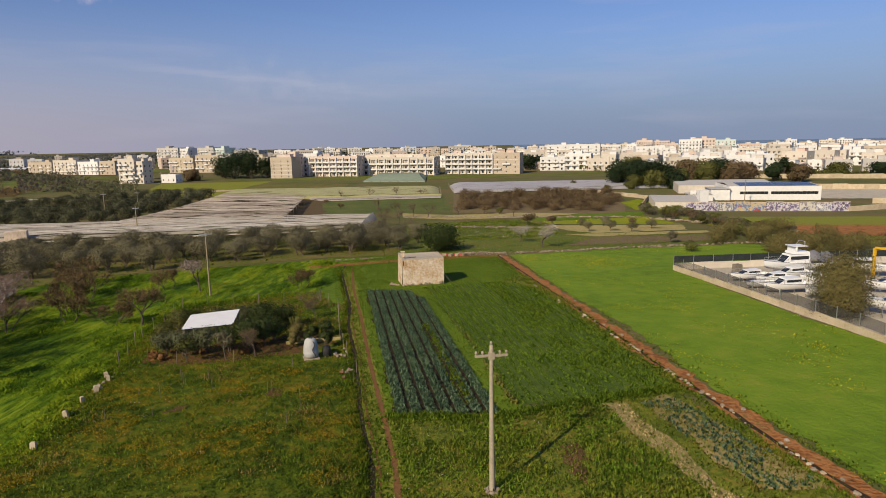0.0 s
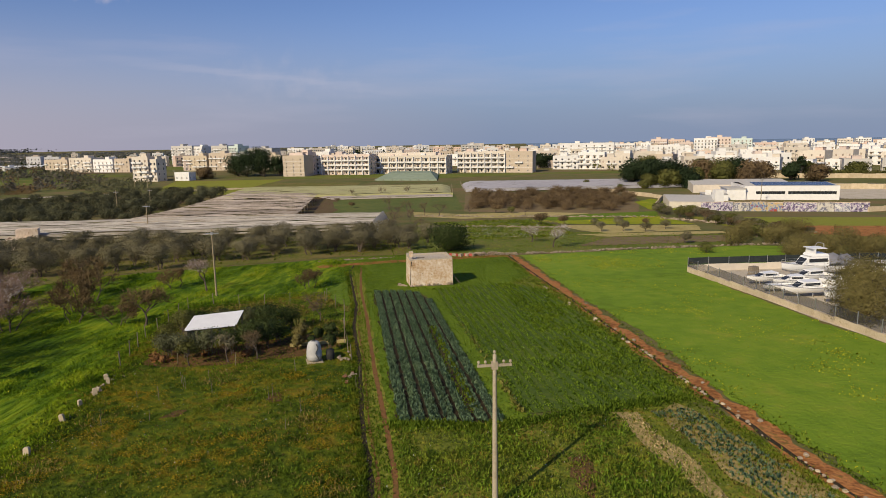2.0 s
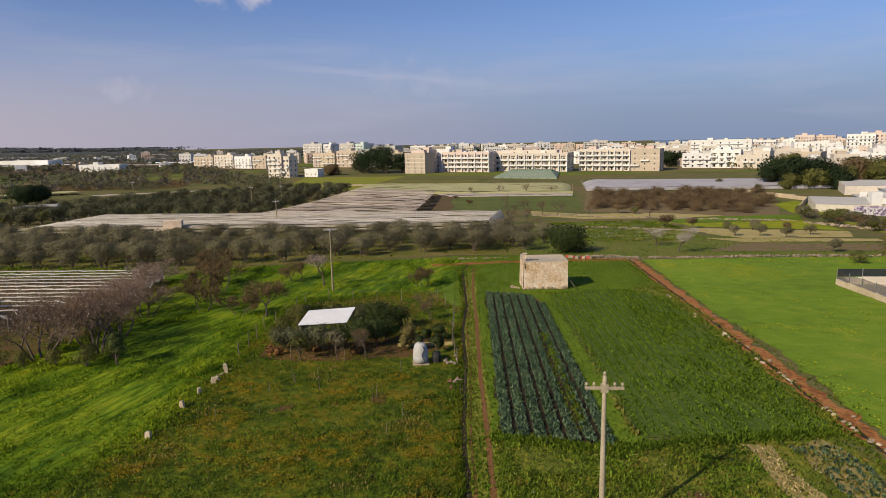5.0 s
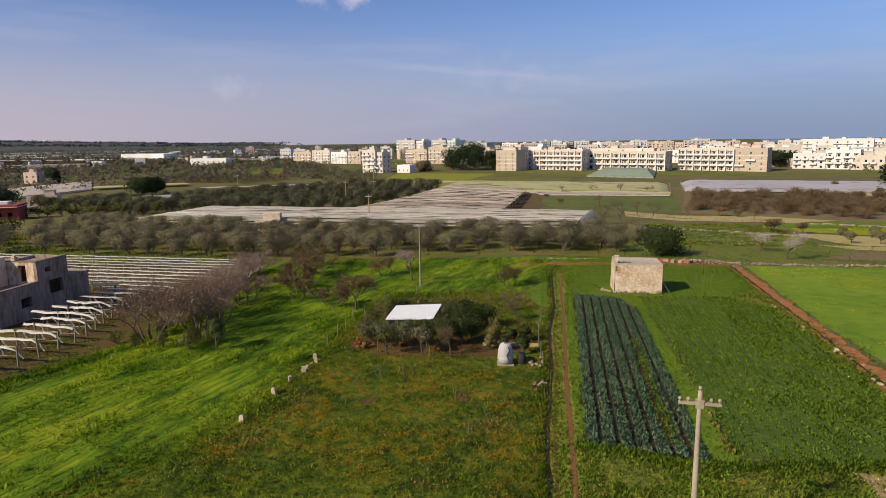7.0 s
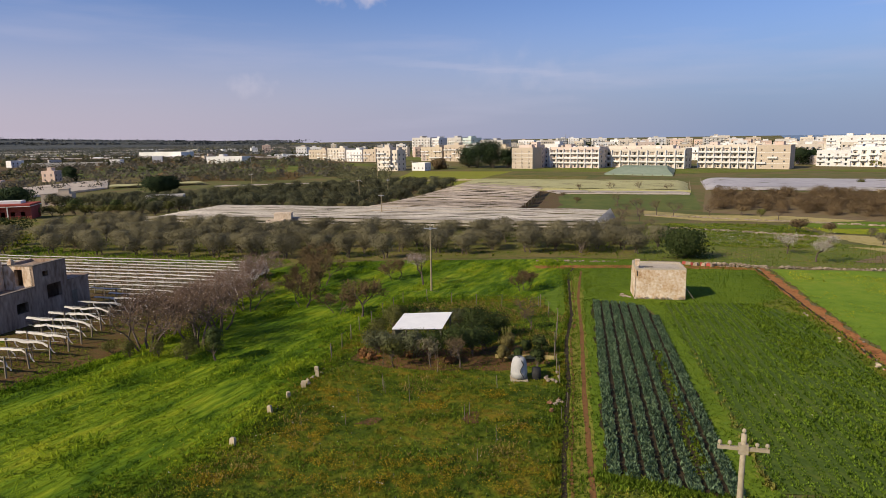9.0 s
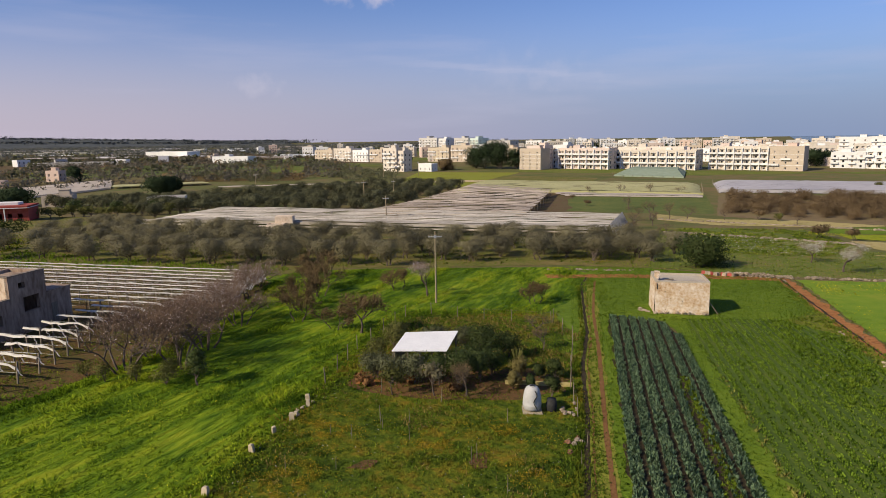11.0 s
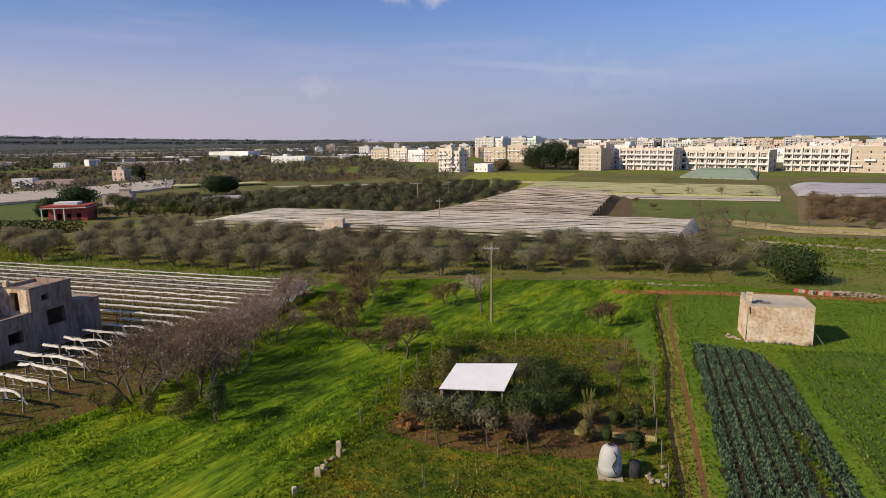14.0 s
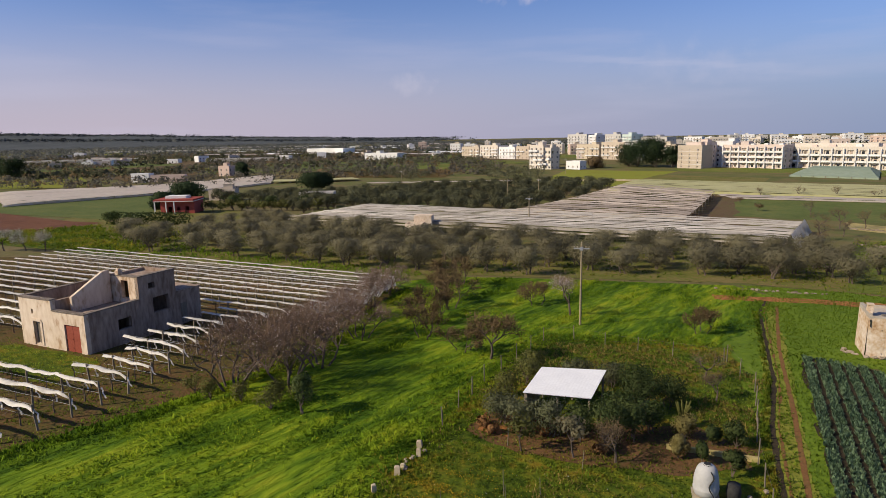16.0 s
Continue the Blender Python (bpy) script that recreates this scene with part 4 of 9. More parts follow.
    mb.box(-0.55, 0.55, -0.07, 0.07, 0, 0.12, 0, 0.35, (1.7, 1.3, H - 0.13))
    part("roof_beam", mb, M["wood"], e, "old beam lying on the roof")
    for k in range(16):
        mb = MB()
        x, z = 0.25 + rng.random() * (W - 0.5), 0.2 + (H - 0.9) * rng.random() ** 2
        q = 0.02 + 0.06 * rng.random() ** 2
        mb.stone((x, -0.105 + 0.1 * (z + 0.15) / H, z), q, rng, 0.9)
        part("pocked_stone", mb, M["stone"] if k % 4 else M["coping_dark"], e)
    mb = MB()
    mb.tube((W + 1.15, 0.5, 0), (W + 0.1, 0.3, 1.5), 0.05, 0.05, 5)
    part("leaning_board", mb, M["wood"], e)


hut()


def pole(name, x, y, h, rz, label, double=True, r=0.16):
    """A tapering concrete line pole with one crossarm and insulators."""
    e = thing(name, x, y, rz, label, "utility pole", "overhead line poles")
    mb = MB()
    n = 6
    mb.path([(0, 0, h * k / n - 0.2 * (k == 0)) for k in range(n + 1)], [r * (1 - 0.42 * k / n) for k in range(n + 1)], 10)
    part("shaft", mb, M["concrete"] if double else M["old_pole"], e, smooth=True)
    mb = MB()
    mb.box(-0.85, 0.85, -0.06, 0.06, h - 0.62, h - 0.5)
    mb.box(-0.16, 0.16, -0.1, 0.1, h - 0.75, h - 0.38)
    arm = part("crossarm", mb, M["steel"] if not double else M["concrete"], e)
    for sx, sz in ((-0.78, h - 0.5), (-0.45, h - 0.5), (0.45, h - 0.5), (0.78, h - 0.5), (0.0, h)):
        mb = MB()
        mb.path([(sx, 0, sz), (sx, 0, sz + 0.07), (sx, 0, sz + 0.09), (sx, 0, sz + 0.16), (sx, 0, sz + 0.2)], [0.03, 0.03, 0.08, 0.07, 0.03], 7)
        part("insulator", mb, M["concrete"], arm)
    return e


p = pole("power_pole", 1.38, 30.45, 8.1, 8, "pale concrete power pole with crossarm and insulators")
mb = MB()
rng = random.Random(2)
for k in range(7):
    mb.stone((0.3 * math.cos(k * 0.9), 0.3 * math.sin(k * 0.9), 0.12), 0.16, rng)
part("base_stones", mb, M["stone"], p)
pole("power_pole", -34.1, 83.0, 9.1, 20, "slim weathered power pole in the grass", False, 0.14)
pole("power_pole", -121.4, 214, 9.5, 20, "pale power pole beside olive trees", False, 0.2)
pole("power_pole", -83, 160.1, 8.1, 20, "power pole among the netting", False, 0.17)
for x, y, h in ((-124.5, 243, 8), (-205, 255, 9), (-170, 330, 9), (-185, 345, 9), (-175, 372, 9), (81, 330, 11), (109, 243, 9)):
    pole("power_pole", x, y, h, 20, "distant slim power pole", False, 0.16)

rng = random.Random(11)
for x, y, s, h in ((-29.9, 49.6, 0.5, 0.7), (-29.2, 48.6, 0.42, 0.75), (-28.7, 46.0, 0.5, 0.85), (-28.9, 46.8, 0.4, 0.5), (-28.5, 43.8, 0.4, 0.75), (-28.0, 41.0, 0.45, 0.8), (-26.9, 35.9, 0.5, 0.75)):
    mb = MB()
    h, s = h * 0.62, s * 0.7
    mb.box(-s / 2, s / 2, -s / 2.4, s / 2.4, -0.1, h, 0, rng.random(), top=0.9)
    mb.box(-s / 2.2, s / 2.4, -s / 2.6, s / 2.8, h, h + 0.06, 0, rng.random(), top=0.7)
    ob = part("boundary_stone", mb, M["block"], m=pose(x, y, ground(x, y), rng.uniform(-6, 6), rng.uniform(-6, 6), 0))
    tagged(ob, "pale tuff block standing in the grass", "boundary stone", "boundary stones")
for k in range(10):
    mb = MB()
    mb.stone((0, 0, 0.08), 0.12 + 0.1 * rng.random(), rng)
    x, y = -28.9 + rng.uniform(-0.5, 0.3) - 0.35 * rng.random(), 46 + 3.6 * rng.random()
    tagged(part("rubble_stone", mb, M["stone"], m=pose(x, y, ground(x, y))), "small pale limestone lump in grass", "stone", "rubble by the boundary")
# stones turned up along the red strip
for k in range(26):
    t = rng.random() * (len(RED) - 3)
    i, u = int(t), t - int(t)
    x = RED[i][0] * (1 - u) + RED[i + 1][0] * u + rng.uniform(-0.75, 0.6)
    y = RED[i][1] * (1 - u) + RED[i + 1][1] * u
    mb = MB()
    mb.stone((0, 0, 0.1), 0.08 + 0.18 * rng.random() ** 2, rng, 0.6)
    tagged(part("field_stone", mb, M["stone"], m=pose(x, y, ground(x, y) + 0.04, 0, 0, 50)), "pale limestone lump on red earth", "stone", "field stones")
for x, y in ((10.7, 86.9), (12.3, 76.8), (13.9, 68.8), (15.3, 60.4), (16.2, 55.5), (15.9, 56.9), (17.0, 49.5), (17.4, 46.9), (18.0, 43.9), (18.3, 41.5), (19.3, 35.0), (19.5, 33.0)):
    e = thing("stone_heap", x, y, 0, "small heap of pale limestone", "stone heap", "field stones")
    for j in range(4):
        mb = MB()
        mb.stone((rng.uniform(-0.2, 0.2) - 0.05 * j, 0.45 * (j - 1.5) + rng.uniform(-0.2, 0.2), 0.1), 0.09 + 0.12 * rng.random(), rng)
        part("stone", mb, M["stone"] if j % 2 else M["block"], e)


def wall_of_stones(name, line, h, w, per_m, label, seed, piece=0.22):
    """A dry stone wall: a thing whose stones are its parts near by, or one mesh."""
    rng = random.Random(seed)
    mb = MB()
    for (a, b), (c, d) in zip(line, line[1:]):
        L = math.hypot(c - a, d - b)
        for k in range(int(L * per_m)):
            s = rng.random()
            x, y = a + (c - a) * s + rng.uniform(-w, w) / 2, b + (d - b) * s + rng.uniform(-w, w) / 2
            mb.stone((x, y, ground(x, y) + h * rng.random() * (0.6 + 0.4 * noise.noise((x * 0.2, y * 0.2, 3)))), piece * (0.6 + 0.9 * rng.random()), rng)
    return tagged(part(name, mb, M["stone"]), label, "stone wall", "", "stuff")


wall_of_stones("dry_stone_wall", [(-0.5, 118.3), (9.0, 119.5)], 0.9, 1.0, 26, "tumbled dry stone wall with red earth", 5, 0.17)
wall_of_stones("dry_stone_wall", [(9.4, 119.9), (32.5, 125.7), (56.9, 130.2), (64, 131)], 0.5, 0.7, 5, "low dry stone wall at the field edge", 6, 0.24)
wall_of_stones("dry_stone_wall", [(-27, 112.4), (-22.2, 114.4), (-14, 117)], 0.2, 0.8, 3, "low rubble line by the olive grove", 7, 0.22)
wall_of_stones("dry_stone_wall", [(-18, 207), (13, 203), (56, 197)], 0.5, 1.0, 4, "pale rubble wall between terraces", 8, 0.35)
wall_of_stones("dry_stone_wall", [(57, 192), (68, 176), (80, 150)], 0.8, 1.2, 4, "rubble wall beside scrub", 9, 0.4)
wall_of_stones("rubble_line", [(-14, 176), (10, 172), (26, 168)], 0.3, 2.2, 5, "scattered pale stones on a strip", 10, 0.35)
for k in range(11):
    mb = MB()
    mb.box(-0.22, 0.22, -0.36, 0.36, 0, 0.5, 0, 0, top=0.75)
    x, y = -3.5 + k * 0.42 + rng.uniform(-0.2, 0.2), 118.0 + rng.uniform(-0.5, 0.5)
    tagged(part("feed_sack", mb, M["brickred"] if k % 3 == 0 else M["stone"], m=pose(x, y, ground(x, y) + 0.05, 0, 0, rng.uniform(0, 90))),
           "red sack dumped by the wall" if k % 3 == 0 else "pale sack dumped by the wall", "sack", "sacks by the stone wall")

# ---- netted and covered vineyards ----
def lerp(a, b, t):
    return (a[0] + (b[0] - a[0]) * t, a[1] + (b[1] - a[1]) * t)


POST = MB()
POST.box(-0.06, 0.06, -0.06, 0.06, 0, 1.0)
POST_DATA = POST.data("post", M["wood"])


def canopy(name, A, B, C, D, rows, h, material, label, seed, gap=0.12, ridge=0.35, droop=(0, 0), posts=True, category="netting", skirt=0, end=None):
    """Covers stretched in rows over posts; A to B is the near edge, D to C the far one."""
    cx, cy = (A[0] + C[0]) / 2, (A[1] + C[1]) / 2
    e = thing(name, cx, cy, 0, label, category, "covered vineyards")
    z0 = ground(cx, cy)
    nu = 40
    for k in range(rows):
        v0, v1 = k / rows, (k + 1 - gap * (0.3 + 1.1 * noise.random())) / rows
        grid = []
        for j in range(5):
            v = v0 + (v1 - v0) * j / 4
            row = []
            for i in range(nu + 1):
                u = i / nu
                x, y = lerp(lerp(A, B, u), lerp(D, C, u), v)
                z = h + ridge * (1 - abs(j - 2) / 2) + 0.22 * noise.noise((x * 0.12, y * 0.25, seed + k)) + 0.1 * noise.noise((x * 0.5, y * 0.5, seed))
                if u > 0.965 and droop[1]:
                    z -= droop[1] * (u - 0.965) / 0.035
                    x += 0.8 * noise.noise((y * 0.7, seed, 1))
                if u < 0.035 and droop[0]:
                    z -= droop[0] * (0.035 - u) / 0.035
                row.append((x - cx, y - cy, ground(x, y) + z - z0))
            grid.append(row)
        mb = MB()
        mb.grid(grid)
        part("cover", mb, material, e, smooth=True)
    for q in range(skirt):
        za, zb = (h - 0.1, h - 0.75) if q == 0 else (h - 1.05, h - 1.4)
        if skirt == 1:
            zb = 0.25
        grid = [[], []]
        for i in range(nu + 1):
            x, y = lerp(A, B, i / nu)
            w = 0.3 * noise.noise((x * 0.3, y * 0.3, seed + 9 + q))
            for row, z in zip(grid, (za, zb)):
                row.append((x - cx + w * 0.5, y - cy - 0.25 - 0.3 * q + w, ground(x, y) + z + 0.25 * w - z0))
        mb = MB()
        mb.grid(grid)
        part("side_cover", mb, material, e, smooth=True)
    if end:
        grid = []
        for j in range(5):
            row = []
            for i in range(31):
                x, y = lerp(B, C, i / 30)
                w = 0.5 * noise.noise((x * 0.3, y * 0.45, seed + 4)) + 0.3 * noise.noise((y * 1.4, j * 0.6, seed))
                row.append((x - cx + 0.3 + 1.6 * j / 4 + w, y - cy, ground(x, y) + (h + 0.05) * (1 - j / 4) + 0.3 + 0.2 * w - z0))
            grid.append(row)
        mb = MB()
        mb.grid(grid)
        part("end_cover", mb, end, e, smooth=True)
    if posts:
        for k in range(0, rows + 1, max(1, rows // 6)):
            for i in range(0, 11):
                x, y = lerp(lerp(A, B, i / 10), lerp(D, C, i / 10), k / rows)
                part("post", POST_DATA, None, e, m=Matrix.Translation((x - cx, y - cy, ground(x, y) - z0)) @ Matrix.Diagonal((1, 1, h, 1)))


noise.seed_set(5)
canopy("netting_canopy", (-137.5, 128.5), (-24.6, 156), (-26.7, 193.5), (-150, 167), 12, 2.9, M["net_grey"], "long rows of grey-white netting over vines", 1, 0.36, 0.15, (1.5, 0.2), skirt=2, end=M["end_net"])
canopy("netting_canopy", (-100.5, 181), (-53, 190), (-66.5, 275), (-109.5, 296), 17, 2.8, M["net_brown"], "tan netting rows over a vineyard", 2, 0.3, 0.15, (0.5, 0.3), skirt=2)
canopy("netting_canopy", (-112, 283), (-7.5, 286), (-9.5, 334), (-118, 330), 8, 1.5, M["net_yellow"], "yellowed netting stretched over vines", 3, 0.03, 0.15, (0.5, 2.0), skirt=1)
canopy("netting_canopy", (-60, 272), (-7.5, 279), (-8, 285), (-68, 281), 2, 0.9, M["net_pink"], "faded pale netting strip", 4, 0.2, 0.2, (0.5, 0.5), skirt=1)
canopy("netting_canopy", (-2, 301), (104, 312), (110, 352), (-5, 349), 9, 1.7, M["net_lilac"], "grey plastic tunnels beside the town", 5, 0.06, 0.3, (2.0, 1.0), category="tunnel", skirt=1)
field("dry_strip", [(-120, 345), (-62, 342), (-64, 372), (-122, 382)], M["olive_ground"], 0.1, label="dry grass strip behind the netting")
canopy("netting_canopy", (-255, 104), (-299, 252), (-356, 300), (-335, 128), 14, 1.1, M["net_cream"], "long pale covered strip on the plain", 7, 0.05, 0.3, (0.6, 0.6), skirt=1)
canopy("netting_canopy", (-299, 252), (-262, 285), (-274, 292), (-308, 262), 2, 1.4, M["net_yellow"], "low straw-coloured cover beside fields", 8, 0.1, 0.1, category="netting")
canopy("netting_canopy", (-235, 262), (-170, 300), (-172, 304), (-238, 268), 2, 1.5, M["net_pink"], "low pale cover among fields", 9, 0.1, 0.1)


def shade_house():
    e = thing("shade_house", -38, 390, 0, "large green shade-cloth greenhouse with sloping sides", "greenhouse")
    z0 = ground(-38, 390)
    mb = MB()
    o = [(-58, 388), (-19.5, 380), (-21, 432), (-58, 434)]
    i = [(-51, 404), (-24, 399), (-25, 420), (-51, 424)]
    lo = [(x + 38, y - 390, ground(x, y) - z0 + 0.7) for x, y in o]
    up = [(x + 38, y - 390, ground(x, y) - z0 + 3.6) for x, y in i]
    ft = [(x, y, z - 0.9) for x, y, z in lo]
    mb.grid([ft, lo, up], 0, True)
    mb.face(up)
    part("cloth", mb, M["net_green"], e)
    for k in range(8):
        x, y = lerp(o[0], o[1], k / 7)
        part("post", POST_DATA, None, e, m=Matrix.Translation((x + 38, y - 390.3, ground(x, y) - z0)) @ Matrix.Diagonal((2, 2, 0.9, 1)))


shade_house()

# ---- the open vineyard with white covers ----
VDIR = Vector((0.976, 0.2185))
VPERP = Vector((0.2185, -0.976))
VORG = Vector((-63.0, 84.8))
EAST = ((84.8, -63.0), (72, -58.5), (62, -59.5), (55, -60.0), (50, -57.2), (45, -54.4), (41, -53.2), (36, -52.0), (26, -51))
HOUSE = (-76.5, 43.0, -62.0, 61.5)


def east_limit(y):
    for (y0, x0), (y1, x1) in zip(EAST, EAST[1:]):
        if y1 <= y <= y0:
            return x0 + (x1 - x0) * (y0 - y) / (y0 - y1)
    return -51.5


def in_house(x, y):
    dx, dy = x + 65.9, y - 45.7
    a, b = -0.978 * dx - 0.21 * dy, -0.21 * dx + 0.978 * dy
    return -2.6 < a < 11.2 and -2.2 < b < 16.0 or -5.4 < a < 16 and -6.5 < b < 0


def vine_row(k):
    """One trellis row: posts, wires, a slack white cover over the top, bare vine trunks."""
    rng = random.Random(100 + k)
    o = VORG + VPERP * (2.38 * k)
    x1 = east_limit(o.y - 1.0)
    s1 = (x1 - o.x) / VDIR.x
    s0 = s1 - (64 if k < 10 else 75)
    runs, run, s = [], [], s1
    while s > s0:
        q = o + VDIR * s
        if in_house(q.x, q.y):
            if len(run) > 4:
                runs.append(run)
            run = []
        else:
            run.append(s)
        s -= 0.6
    if len(run) > 4:
        runs.append(run)
    for run in runs:
        m0 = o + VDIR * run[0]
        e = thing("vine_row", m0.x, m0.y, 0, "trellised vine row under slack white plastic cover", "vine row", "covered vine rows")
        z0 = ground(m0.x, m0.y)
        wide = 0.28 if k < 13 else 0.15 + 0.012 * (k - 12)
        rows = [[], [], [], [], []]
        for n, s in enumerate(run):
            q = o + VDIR * s
            g = ground(q.x, q.y) - z0
            ph = (s % 4.2) / 4.2
            sag = (-0.06 if k < 13 else -0.13) * math.sin(math.pi * ph) - (0.05 if k < 13 else 0.12) * rng.random()
            tw = (0.06 if k < 13 else 0.24) * noise.noise((s * 0.35, k * 3.1, 0)) + 0.05 * (rng.random() - 0.5)
            end = 1.0 if n > 3 or k < 13 else 0.35 + 0.16 * n
            drop = 0 if n > 1 else (0.12 if n == 1 else 0.5)
            ww = wide * (1.0 + (0.35 if k < 13 else 0.85) * noise.noise((s * 0.7, k * 1.7, 4))) * end
            for j, (a, hz) in enumerate(((-1, -0.14), (-0.5, -0.03), (0, 0.03), (0.5, -0.03), (1, -0.14))):
                w = a * ww + tw
                rows[j].append((q.x - m0.x + VPERP.x * w, q.y - m0.y + VPERP.y * w, g + 1.95 + sag + hz * (0.4 if k < 13 else 1.0) * (1 + tw * a) - drop * (0.5 + 0.5 * rng.random() if n == 0 else 1)))
        mb = MB()
        mb.grid(rows)
        part("cover", mb, M["sheet"], e, smooth=True)
        if k > 10:
            for t in range(3):
                mb = MB()
                a, b = rows[1 + t][3 * t], rows[1 + t][3 * t + 1]
                pts = [Vector(a) + Vector((0.15 * i + 0.1 * rng.random(), 0.16 * (rng.random() - 0.5), -0.17 * i + 0.05 * rng.random())) for i in range(5)]
                mb.grid([[tuple(p + Vector((0.03, 0.05, 0))) for p in pts], [tuple(p - Vector((0, 0.05, 0))) for p in pts]])
                part("torn_strip", mb, M["sheet"], e)
        step = 7
        for n in range(0, len(run), step):
            q = o + VDIR * run[n]
            part("post", POST_DATA, None, e, m=Matrix.Translation((q.x - m0.x, q.y - m0.y, ground(q.x, q.y) - z0 - 0.05)) @ pose(0, 0, 0, rng.uniform(-4, 4), rng.uniform(-4, 4), 0) @ Matrix.Diagonal((1, 1, 1.98, 1)))
            if n + 3 < len(run) and k > 8:
                q = o + VDIR * run[n + 3]
                part("vine_trunk", VINE_DATA, None, e, m=Matrix.Translation((q.x - m0.x, q.y - m0.y, ground(q.x, q.y) - z0)) @ pose(0, 0, 0, 0, 0, rng.uniform(0, 360)))
        mb = MB()
        a, b = o + VDIR * run[0], o + VDIR * run[-1]
        for hz in (1.0, 1.86):
            mb.tube((0, 0, hz), (b.x - m0.x, b.y - m0.y, ground(b.x, b.y) - z0 + hz), 0.012, 0.012, 3)
        part("wire", mb, M["steel"], e)


VINE = MB()
VINE.path([(0, 0, 0), (0.06, 0.03, 0.5), (-0.02, 0.0, 1.0), (0.1, 0.06, 1.5)], [0.06, 0.05, 0.04, 0.03], 5)
for a in range(4):
    VINE.path([(0.02, 0, 1.2), (0.5 * math.cos(a * 1.57), 0.5 * math.sin(a * 1.57), 1.55), (1.0 * math.cos(a * 1.57), 0.6 * math.sin(a * 1.57), 1.7)], [0.025, 0.015, 0.008], 3)
VINE_DATA = VINE.data("vine_trunk", M["bark"])
for k in range(0, 25):
    vine_row(k)
YARD = [(-59.7, 40.6), (-62.9, 45.6), (-76.6, 42.7), (-75.3, 37.2)]
field("ruin_yard", YARD, M["meadow_ground"], 0.06, rim=0.8, label="rough yellowish grass before the ruined house")


def end_net():
    """Slack netting hung along the ends of the upper rows."""
    e = thing("hanging_net", -63.0, 84.8, 0, "slack white netting hung along the row ends", "netting")
    z0 = ground(-63.0, 84.8)
    for k in range(12):
        grid = []
        for j in range(5):
            row = []
            for i in range(7):
                y = 84.8 - 1.62 * (k + i / 6.0)
                x = east_limit(y) + 0.45 + 0.5 * j / 4 + 0.25 * noise.noise((y * 0.8, j * 0.7, 3))
                z = 1.95 - (1.35 + 0.45 * noise.noise((y * 0.5, 7, 1))) * j / 4 + 0.12 * noise.noise((y * 1.6, j, 5))
                row.append((x + 63.0, y - 84.8, ground(x, y) + z - z0))
            grid.append(row)
        mb = MB()
        mb.grid(grid)
        part("net_panel", mb, M["end_net"], e, smooth=True)
    for k in range(9):
        y = 84.8 - 2.4 * k
        x = east_limit(y) + 0.4
        part("post", POST_DATA, None, e, m=Matrix.Translation((x + 63.0, y - 84.8, ground(x, y) - z0 - 0.05)) @ Matrix.Diagonal((1, 1, 2.05, 1)))


end_net()


# ---- the ruined farmhouse ----
def slab(mb, a, b, c, z0, z1, t=0.35, mi=0):
    """A wall from a to b, t thick towards its left."""
    dx, dy = b[0] - a[0], b[1] - a[1]
    L = math.hypot(dx, dy)
    mb.box(0, L, 0, t, z0, z1, mi, math.atan2(dy, dx), (a[0], a[1], 0))


def pierced(mb, L, z1, holes, t=0.4, at=(0, 0, 0), rz=0.0, mi=0, z0=-0.2):
    """A wall of length L with rectangular holes (x0, x1, z0, z1) through it."""
    xs = sorted({0, L, *[h[0] for h in holes], *[h[1] for h in holes]})
    zs = sorted({z0, z1, *[h[2] for h in holes], *[h[3] for h in holes]})
    for xa, xb in zip(xs, xs[1:]):
        solid = []
        for za, zb in zip(zs, zs[1:]):
            if any(h[0] <= xa and xb <= h[1] and h[2] <= za and zb <= h[3] for h in holes):
                continue
            if solid and solid[-1][1] == za:
                solid[-1][1] = zb
            else:
                solid.append([za, zb])
        for za, zb in solid:
            mb.box(xa, xb, 0, t, za, zb, mi, rz, at)


